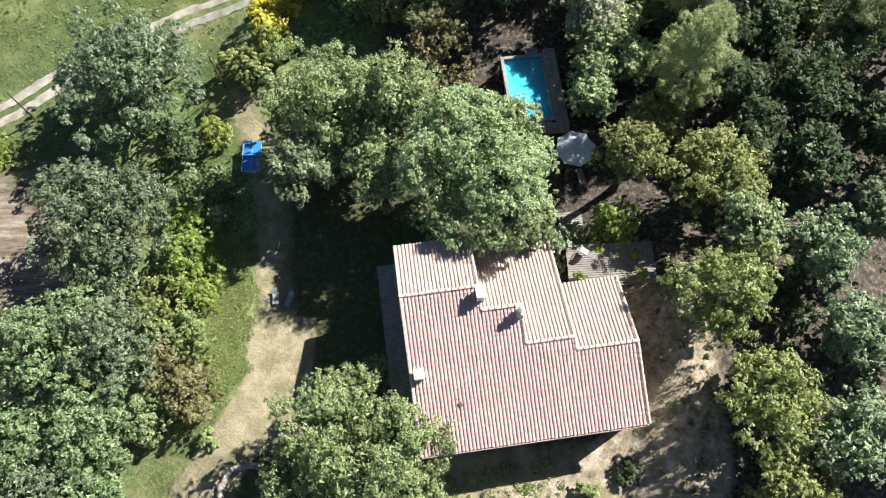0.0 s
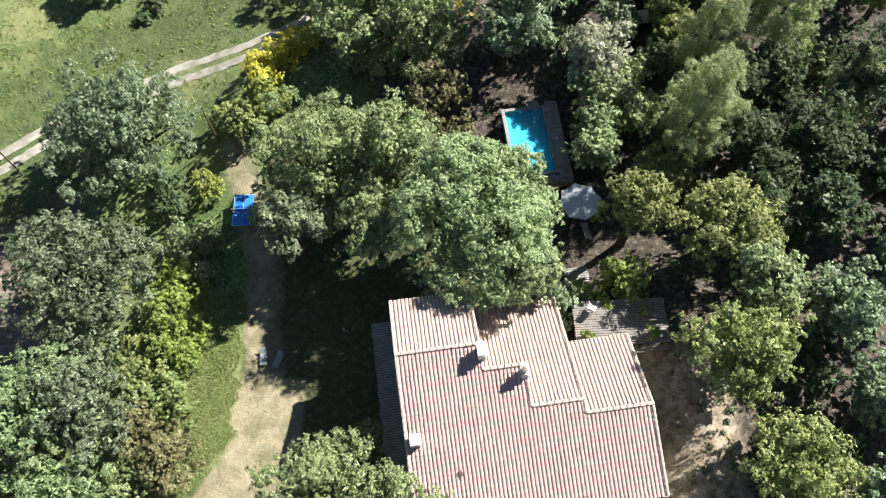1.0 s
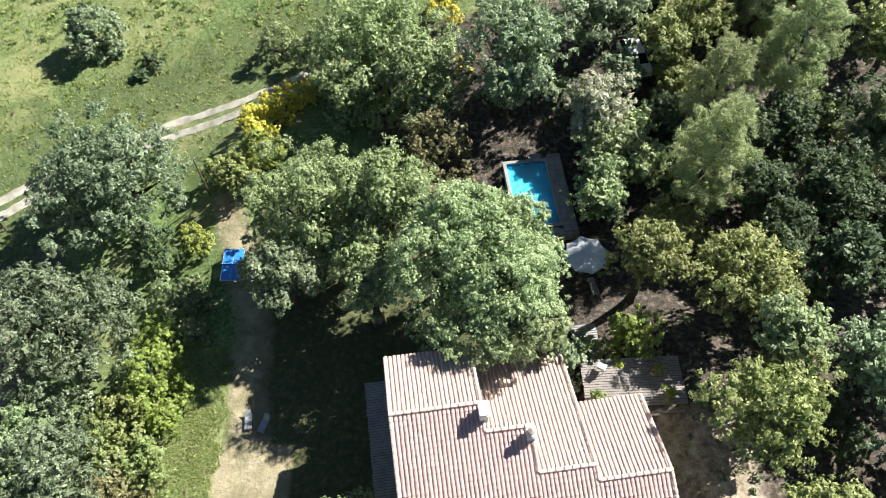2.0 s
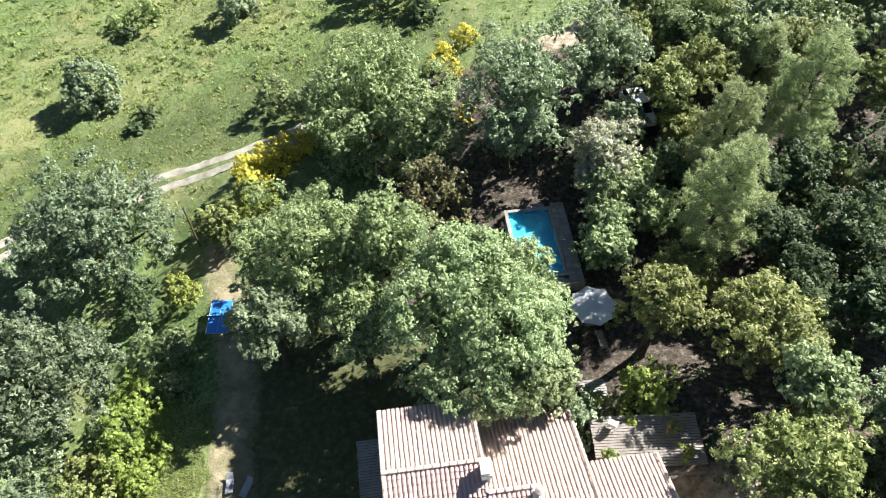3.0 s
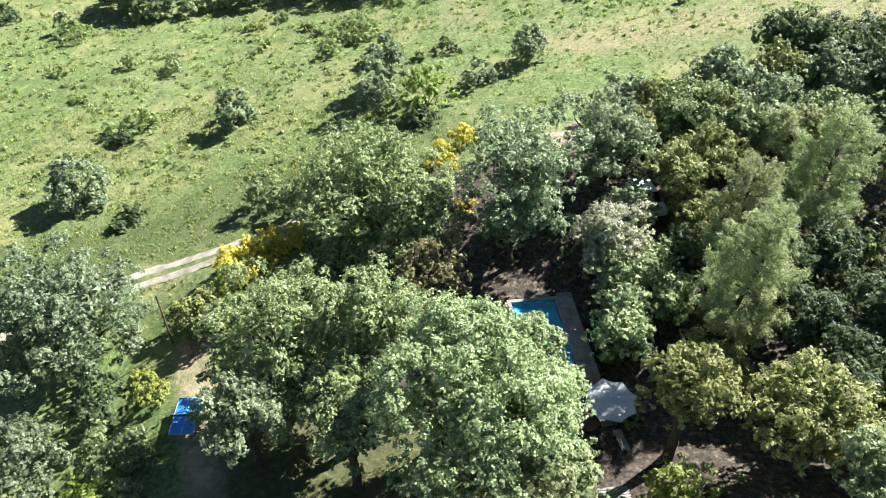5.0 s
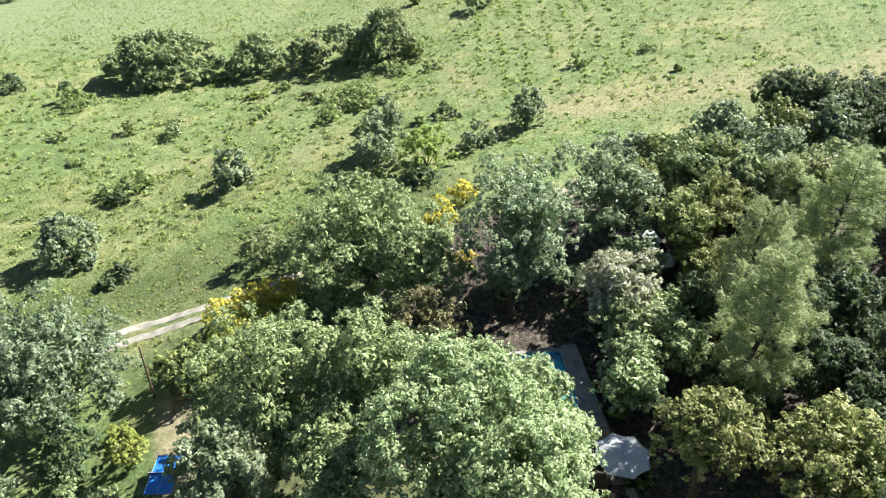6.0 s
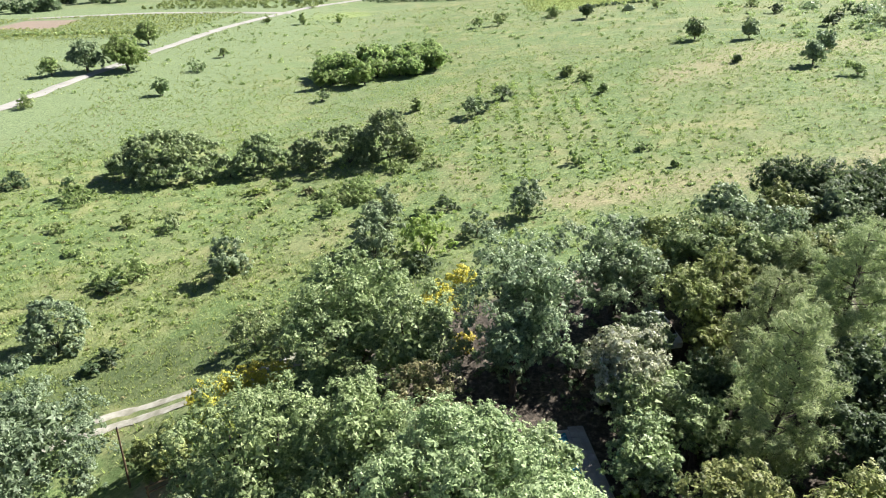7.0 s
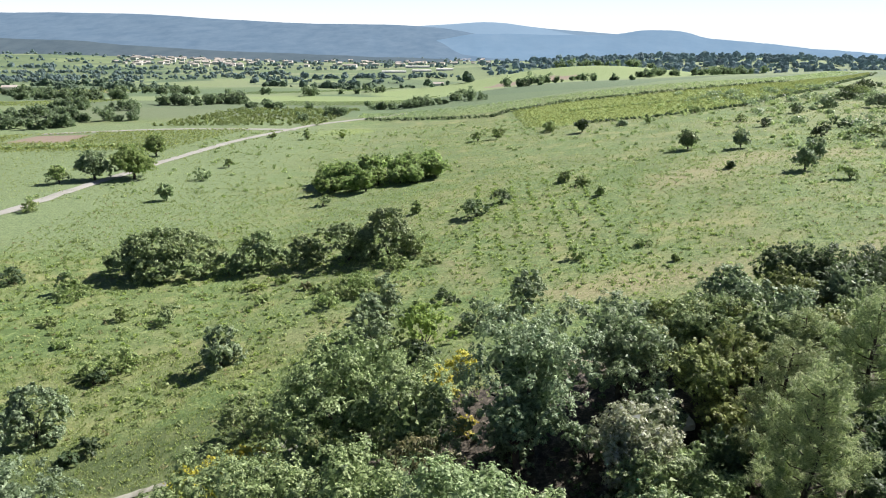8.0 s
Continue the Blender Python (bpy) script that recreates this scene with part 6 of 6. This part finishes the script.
# ---- vineyards and the valley ----
def vine_rows(name, corner, along, across, length, width, gap, material, label, seed, tall=1.1):
    """Rows of vines as long, uneven leafy hedges."""
    r = np.random.default_rng(seed)
    a, b = np.array(along, float), np.array(across, float)
    a /= np.linalg.norm(a)
    b /= np.linalg.norm(b)
    c = []
    for k in range(int(width / gap)):
        s = np.arange(0, length, 1.5) + r.normal(0, 0.2, int(math.ceil(length / 1.5)))
        c.append(np.array(corner) + a * s[:, None] + b * (k * gap + r.normal(0, 0.12, len(s)))[:, None])
    c = np.vstack(c)
    c = c[~((c[:, 0] > -151) & (c[:, 0] < -127) & (c[:, 1] > 242) & (c[:, 1] < 266))]
    c = np.column_stack([c, rise(c[:, 0], c[:, 1]) + tall * 0.5])
    v, f = scatter_leaves(r, c, 0.85, 11, 0.28, 0.4, 1.1)
    return tagged(new(name, quick_mesh(name, v, f, material)), label, "vineyard", kind="stuff")


vine_rows("vineyard", (-190, 214), (1, 0.10), (0.25, 1), 104, 56, 3.0, M["vine"], "yellow-green vineyard beyond the pale road", 41)

vine_rows("vineyard", (-335, 398), (1, 0.05), (0.2, 1), 125, 56, 5.0, M["vine"], "vineyard among the trees of the valley", 141)
vine_rows("vineyard", (-118, 440), (1, -0.10), (0.25, 1), 100, 60, 5.0, M["orchard_vine"], "vineyard among the trees of the valley", 142, 1.3)
vine_rows("vineyard", (-430, 610), (1, 0.04), (0.2, 1), 150, 90, 8.0, M["vine"], "vineyard far down the valley", 143, 1.4)
vine_rows("vineyard", (-205, 655), (1, 0.02), (0.2, 1), 150, 85, 8.0, M["orchard_vine"], "vineyard far down the valley", 144, 1.4)


def strip_rows(name, low, high, count, x0, x1, material, label, seed):
    """Rows of vines that follow two edges and fan out between them."""
    r = np.random.default_rng(seed)
    c = []
    for k in range(count):
        f = (k + 0.5) / count
        x = np.arange(x0, x1, 1.1)
        y = np.interp(x, *low) * (1 - f) + np.interp(x, *high) * f
        c.append(np.column_stack([x + r.normal(0, 0.25, len(x)), y + r.normal(0, 0.2, len(x))]))
    c = np.vstack(c)
    c = np.column_stack([c, rise(c[:, 0], c[:, 1]) + 0.45])
    v, f = scatter_leaves(r, c, 0.8, 9, 0.25, 0.4, 1.2)
    return tagged(new(name, quick_mesh(name, v, f, material)), label, "vineyard", kind="stuff")


strip_rows("vineyard", STRIP_LOW, STRIP_HIGH, 26, 26, 236, M["vine"], "bright yellow-green vineyard strip on the rise", 42)
strip_rows("vineyard", ((-40, 2, 25, 49, 116, 147, 240), (326, 301, 306, 315, 316, 329, 436)), ((-40, 49, 147, 240), (352, 345, 362, 470)), 8, -40, 236, M["scrub"], "dark green vine rows beyond the hedge", 43)


def hedge_line(name, line, tall, material, label, seed):
    r = np.random.default_rng(seed)
    c = []
    for (ax, ay), (bx, by) in zip(line, line[1:]):
        k = int(math.hypot(bx - ax, by - ay) / 1.0)
        s = np.linspace(0, 1, k)[:, None]
        c.append(np.array([[ax, ay]]) * (1 - s) + np.array([[bx, by]]) * s)
    c = np.vstack(c)
    c = c + r.normal(0, 0.4, c.shape)
    c = np.column_stack([c, rise(c[:, 0], c[:, 1]) + tall * r.uniform(0.25, 0.6, len(c))])
    v, f = scatter_leaves(r, c, tall * 0.6, 14, 0.45, 0.8, 0.6)
    return tagged(new(name, quick_mesh(name, v, f, material)), label, "hedge", kind="stuff")


hedge_line("hedge", [(40, 229), (64, 224.5), (92, 234.5), (139, 277), (240, 422)], 0.9, M["dark"], "dark hedge below the vineyard strip", 51)
hedge_line("hedge", [(-35, 318), (2, 295), (17, 286), (25, 301), (49, 310), (83, 308), (116, 311), (147, 323)], 1.5, M["dark"], "dark hedge above the vineyard strip", 52)
hedge_line("hedge", [(44, 275), (83, 267), (108, 280)], 0.7, M["scrub"], "low hedge across the vineyard strip", 54)
hedge_line("hedge", [(-150, 226), (-92, 233)], 1.2, M["scrub"], "hedge at the vineyard's edge", 53)


# the far wood's tones are pale blue-grey: haze painted into its foliage
M["far_hazed_wood"] = far_foliage("hazed_wood_foliage", (0.225, 0.300, 0.330), (0.290, 0.370, 0.400), 0.3, 0.6)


def far_trees(name, xy, size, material, label, seed, clumps=3):
    """Far trees, each of a few uneven rounded clumps of foliage."""
    r = np.random.default_rng(seed)
    bm = bmesh.new()
    bmesh.ops.create_icosphere(bm, subdivisions=2, radius=1.0)
    bv = np.array([v.co[:] for v in bm.verts])
    bf = np.array([[v.index for v in f.verts] for f in bm.faces])
    bm.free()
    bf = bf[bv[bf][:, :, 2].mean(1) > -0.35]
    s = size * 0.8 * r.uniform(0.5, 1.5, len(xy)) ** 1.3
    c = np.column_stack([xy, rise(xy[:, 0], xy[:, 1]) + s * 0.6])
    c = np.repeat(c, clumps, 0)
    sc = np.repeat(s, clumps) * r.uniform(0.55, 1.0, len(c)) * (0.85 if clumps > 1 else 1.1)
    c = c + r.normal(size=c.shape) * np.array([0.55, 0.55, 0.3]) * np.repeat(s, clumps)[:, None]
    v = bv[None] * (sc[:, None] * r.uniform(0.62, 1.32, (len(c), len(bv))))[:, :, None] * np.array([1, 1, 0.95]) + c[:, None]
    f = bf[None] + (np.arange(len(c)) * len(bv))[:, None, None]
    return tagged(new(name, quick_mesh(name, v.reshape(-1, 3), f.reshape(-1, 3), material)), label, "trees", kind="stuff")


r0 = np.random.default_rng(60)


def grove(x, y, wide, deep, count):
    return r0.normal(size=(count, 2)) * np.array([wide, deep]) + np.array([x, y])


def leafy_far(name, xy, size, label, seed, material="far_leaf", tall=1.0):
    """Trees some hundreds of metres off: each a heap of leafy clumps on an uneven outline."""
    r = np.random.default_rng(seed)
    s = size * r.uniform(0.55, 1.35, len(xy))
    c = np.column_stack([xy, rise(xy[:, 0], xy[:, 1]) + s * 0.85 * tall])
    c = np.repeat(c, 9, 0) + r.normal(size=(len(xy) * 9, 3)) * np.array([0.48, 0.48, 0.36 * tall]) * np.repeat(s, 9)[:, None]
    v, f = scatter_leaves(r, c, np.repeat(s, 9) * 0.55, 30 if size > 2 else 14, 0.235 * size, 0.9, 0.5)
    return tagged(new(name, quick_mesh(name, v, f, M[material])), label, "trees", kind="stuff")


def belt(x0, y0, x1, y1, count, jitter=2.5):
    """Plan points along a line, strewn a little to either side."""
    s = r0.random(count)[:, None]
    return np.array([[x0, y0]]) * (1 - s) + np.array([[x1, y1]]) * s + r0.normal(0, jitter, (count, 2))


# lifted, narrow range of greens: a little distance haze painted in
M["far_leaf"] = leaf_material("hazed_distant_leaves", (0.095, 0.142, 0.088), (0.155, 0.212, 0.130), (0.225, 0.290, 0.180), 0.45, 0.9)
M["orchard"] = leaf_material("orchard_leaves", (0.120, 0.170, 0.055), (0.210, 0.275, 0.085), (0.300, 0.365, 0.130), 0.4, 0.8)
leafy_far("valley_trees", np.vstack([belt(-215, 298, -156, 294, 34), belt(-171, 322, -134, 319, 13), belt(-240, 340, -185, 345, 18), belt(-215, 392, -160, 378, 12)]), 2.9, "green trees along the edge of the vineyard", 62)
leafy_far("valley_trees", np.vstack([belt(-160, 416, -128, 452, 22, 4), belt(-235, 462, -200, 470, 12, 3), belt(-345, 577, -283, 542, 20, 4), belt(-300, 500, -240, 505, 12, 4), belt(-300, 640, -215, 628, 18, 4), belt(-130, 560, -60, 640, 10, 6)]), 3.5, "dark green trees between the valley's plots", 161)
leafy_far("valley_trees", np.vstack([grove(-52, 343, 2.2, 2, 5), grove(-62, 309, 1.2, 1, 2), belt(-45, 387, -4, 384, 16, 2), belt(-1, 414, 19, 374, 9, 2), belt(-116, 417, -70, 390, 9, 3), grove(-14, 398, 3, 2, 4)]), 2.3, "dark green trees beyond the pale road", 163)
leafy_far("cypress_trees", np.vstack([belt(-158, 628, -152, 624, 5, 1.0)]), 2.2, "slender dark cypresses in the valley", 164, "far_leaf", 2.2)
rows = [(-116 + 2.2 * a + 0.55 * b + r0.normal(0, 0.4), 291 + 8.2 * b + r0.normal(0, 0.5)) for a in range(30) for b in range(13) if r0.random() < 0.86]
leafy_far("orchard", np.array(rows), 1.0, "rows of low green orchard trees beyond the road", 59, "orchard", 0.8)
leafy_far("valley_trees", np.vstack([belt(30, 456, 62, 470, 5, 3), belt(66, 520, 130, 470, 7, 5), belt(75, 560, 120, 590, 8, 4), belt(140, 565, 175, 600, 14, 5), belt(175, 560, 260, 640, 26, 8), belt(100, 720, 190, 700, 16, 5)]), 3.2, "dark trees round the low green hill", 70)
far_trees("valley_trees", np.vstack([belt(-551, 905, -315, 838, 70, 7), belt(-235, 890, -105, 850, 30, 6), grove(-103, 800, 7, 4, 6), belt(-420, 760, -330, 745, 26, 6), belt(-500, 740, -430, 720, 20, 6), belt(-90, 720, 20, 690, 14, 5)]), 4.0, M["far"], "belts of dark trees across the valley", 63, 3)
far_trees("valley_trees", np.vstack([belt(-664, 1097, -13, 1133, 190, 14), belt(-780, 1291, -250, 1260, 130, 16), belt(-640, 1010, -420, 985, 60, 9), belt(-260, 1010, -60, 990, 40, 9)]), 4.2, M["far_hazed"], "belts of dark trees across the valley", 64, 2)
far_trees("valley_trees", np.vstack([belt(-903, 1497, -16, 1440, 170, 26), belt(-1100, 1750, 60, 1780, 170, 36), belt(-1200, 2080, 60, 2150, 150, 60), belt(-1300, 2450, 100, 2500, 130, 60)]), 5.0, M["far_hazed"], "trees far down the valley", 66, 1)
r0 = np.random.default_rng(67)
a = r0.normal(size=(1800, 2)) * np.array([330, 190]) + np.array([480, 1330])
far_trees("wooded_hill", a[(a[:, 1] > 1120) & (a[:, 0] > 60)], 5.6, M["far_hazed_wood"], "dark wood on a low hill across the valley", 68, 1)


def greenhouse(x, y, long, turn):
    """A long white growing tunnel with a rounded roof and end walls."""
    ob = thing("greenhouse", pose(x, y, zat(x, y), 0, 0, turn), "long white growing tunnel far down the valley", "greenhouse", "greenhouses of the valley")
    bm = bmesh.new()
    ends = []
    for u in (-long / 2, long / 2):
        ends.append([bm.verts.new((u, 5.0 * math.cos(math.pi * k / 10), 4.2 * math.sin(math.pi * k / 10) - 0.2)) for k in range(11)])
    for k in range(10):
        bm.faces.new((ends[0][k], ends[0][k + 1], ends[1][k + 1], ends[1][k]))
    part("cover", bm, M["far_wall"], ob)
    for u in (-long / 2 + 0.1, long / 2 - 0.1):
        bm = bmesh.new()
        bm.faces.new([bm.verts.new((u, 4.9 * math.cos(math.pi * k / 10), 4.1 * math.sin(math.pi * k / 10) - 0.2)) for k in range(11)])
        part("end_wall", bm, M["far_roof"], ob)


for x, y, long, turn in ((-95, 1290, 42, 4), (-48, 1300, 34, 4), (-8, 1312, 30, 6), (-60, 1420, 46, 2)):
    greenhouse(x, y, long, turn)

# far farmhouses and the village
far_house = thing("farmhouse", pose(-560, 1900, zat(-560, 1900)), "small pale house with a tile roof in the far village", "house", "houses of the far village")
part("wall", one_box((-5.5, -4, -1), (5.5, 4, 5.0)), M["far_wall"], far_house)
bm = bmesh.new()
vs = [bm.verts.new(q) for q in ((-5.9, -4.4, 4.9), (5.9, -4.4, 4.9), (5.9, 4.4, 4.9), (-5.9, 4.4, 4.9), (-5.9, 0, 6.6), (5.9, 0, 6.6))]
for q in ((0, 1, 5, 4), (2, 3, 4, 5), (0, 4, 3), (1, 2, 5), (3, 2, 1, 0)):
    bm.faces.new([vs[j] for j in q])
part("roof", bm, M["far_roof"], far_house)
r0 = np.random.default_rng(71)
for k in range(230):
    y = r0.uniform(1650, 2500) if k < 150 else r0.uniform(1500, 2700)
    x = y * (r0.normal(-0.335, 0.06) if k < 150 else r0.uniform(-0.24, 0.06))
    copy_thing(far_house, pose(x, y, zat(x, y), 0, 0, r0.uniform(-40, 40)) @ Matrix.Scale(r0.uniform(0.7, 1.25), 4))
for x, y, turn in ((-12, 830, 10), (28, 900, -12), (-380, 640, 20)):
    copy_thing(far_house, pose(x, y, zat(x, y), 0, 0, turn))


# ---- mountains on the skyline ----
def mountain(name, crest, y_crest, depth, base_z, material, label, seed, eye_z=27.0, eye_y=11.5):
    """A long ridge: crest holds (bearing as the slope x over y, rise as the slope z over y) along the skyline."""
    nx, ny = 240, 26
    b = np.linspace(crest[0][0], crest[-1][0], nx)
    top = np.interp(b, [c[0] for c in crest], [c[1] for c in crest])
    k = np.ones(9) / 9
    top = np.convolve(np.pad(top, 4, mode="edge"), k, mode="valid")
    r = np.random.default_rng(seed)
    rough_line = np.convolve(r.normal(0, 1, nx + 6), np.ones(7) / 7, mode="valid")
    v = []
    for j in range(ny):
        f = j / (ny - 1)
        yy = y_crest - depth + depth * f
        gully = np.array([noise.noise(Vector((bb * 22 + seed, f * 2.2, 0))) + 0.5 * noise.noise(Vector((bb * 60, f * 5, seed))) for bb in b])
        prof = f ** 1.25
        zz = base_z + (eye_z + top * (y_crest - eye_y) - base_z) * (prof + 0.05 * gully * np.sin(math.pi * f)) + rough_line * 2.0 * f
        v.append(np.column_stack([b * (yy - eye_y), np.full(nx, yy), zz]))
    for back, fall in ((60.0, 6.0), (150.0, 60.0)):
        v.append(np.column_stack([b * (y_crest + back - eye_y), np.full(nx, y_crest + back), v[ny - 1][:, 2] - fall]))
    v = np.array(v)
    i = np.arange(v.shape[0] * nx).reshape(-1, nx)
    f = np.stack([i[:-1, :-1], i[:-1, 1:], i[1:, 1:], i[1:, :-1]], -1).reshape(-1, 4)
    return tagged(new(name, quick_mesh(name, v.reshape(-1, 3), f, material, True)), label, "mountain", kind="structure")


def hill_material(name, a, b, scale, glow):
    """Slopes seen through bright air: their haze is painted in as bluish, glowing colour."""
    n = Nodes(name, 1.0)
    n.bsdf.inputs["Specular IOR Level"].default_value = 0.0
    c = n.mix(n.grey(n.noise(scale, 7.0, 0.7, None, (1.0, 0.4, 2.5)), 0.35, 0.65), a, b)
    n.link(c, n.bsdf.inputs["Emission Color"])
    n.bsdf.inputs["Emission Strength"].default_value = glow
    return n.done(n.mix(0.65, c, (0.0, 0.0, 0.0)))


# haze grows with distance in these colours; emission carries most of it
M["hill_near"] = hill_material("hazed_green_slopes", (0.074, 0.112, 0.160), (0.100, 0.140, 0.188), 0.014, 1.0)
M["hill_low"] = hill_material("hazed_foothills", (0.068, 0.094, 0.118), (0.090, 0.118, 0.140), 0.02, 0.75)
M["hill_mid"] = hill_material("hazed_mid_slopes", (0.096, 0.150, 0.215), (0.112, 0.166, 0.230), 0.008, 1.05)
M["hill_far"] = hill_material("hazed_far_slopes", (0.135, 0.195, 0.265), (0.145, 0.205, 0.275), 0.01, 1.0)
# pale sky haze behind the farthest ridge, painted on an added curved sheet that glows
bm = bmesh.new()
ring = []
for k in range(33):
    a = radians(52 + k * 76 / 32)
    ring.append((bm.verts.new((4985 * math.cos(a), 4985 * math.sin(a) * 0.985, -120)), bm.verts.new((4985 * math.cos(a), 4985 * math.sin(a) * 0.985, 420))))
for p0, p1 in zip(ring, ring[1:]):
    bm.faces.new((p0[0], p0[1], p1[1], p1[0]))
n = Nodes("sky_haze", 1.0)
xyz = n.add("ShaderNodeSeparateXYZ")
n.link(n.pos, xyz.inputs[0])
up = n.math("MULTIPLY", xyz.outputs["Z"], 1 / 420)
em = n.add("ShaderNodeEmission")
em.inputs["Strength"].default_value = 0.56
n.link(n.ramp(up, [(0.0, (0.90, 0.97, 1.0)), (0.3, (0.95, 0.985, 1.0)), (1.0, (0.74, 0.86, 1.0))]), em.inputs["Color"])
n.link(em.outputs[0], n.tree.nodes["Material Output"].inputs["Surface"])
me = bpy.data.meshes.new("backdrop")
bm.to_mesh(me)
bm.free()
tagged(new("backdrop", put(me, n.mat)), "glowing backdrop sheet of pale sky haze above the mountains", "sky", kind="structure")
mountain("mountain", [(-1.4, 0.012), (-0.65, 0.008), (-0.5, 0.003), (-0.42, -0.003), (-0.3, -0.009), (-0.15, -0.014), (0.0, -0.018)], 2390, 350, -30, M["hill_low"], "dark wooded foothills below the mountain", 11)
mountain("mountain", [(-1.4, 0.042), (-0.61, 0.0385), (-0.50, 0.0385), (-0.40, 0.0375), (-0.31, 0.032), (-0.19, 0.026), (-0.06, 0.0255), (0.0, 0.021), (0.06, 0.010), (0.12, -0.006), (0.30, -0.03)], 3900, 1500, -30, M["hill_near"], "long wooded mountain across the valley, hazed blue", 3)
mountain("mountain", [(-0.08, -0.004), (-0.03, 0.004), (0.03, 0.015), (0.09, 0.0145), (0.21, 0.0135), (0.26, 0.021), (0.31, 0.019), (0.335, 0.011), (0.40, 0.006), (0.48, -0.002), (0.60, -0.010)], 3300, 700, -30, M["hill_mid"], "flat-topped hill across the valley, hazed blue", 5)
mountain("mountain", [(-0.10, 0.02), (0.0, 0.027), (0.06, 0.031), (0.11, 0.023), (0.22, 0.015), (0.40, 0.004), (0.65, -0.002), (1.4, 0.004)], 4650, 500, -30, M["hill_far"], "mountain on the skyline, hazed pale blue", 7)

# ---- roof tiles ----
for kind, words in (("tile", "pinkish terracotta barrel tiles"), ("pale_tile", "paler cream barrel tiles of the north slopes")):
    roof_field = tagged(new("tile_field", quick_mesh("tile_field", np.vstack(joined[kind][0]), np.vstack(joined[kind][1]), M[kind])), words, kind="stuff")
    roof_field.parent = house
for m in singles:
    o = new("tile", tile_mesh)
    o.parent = house
    o.matrix_basis = m
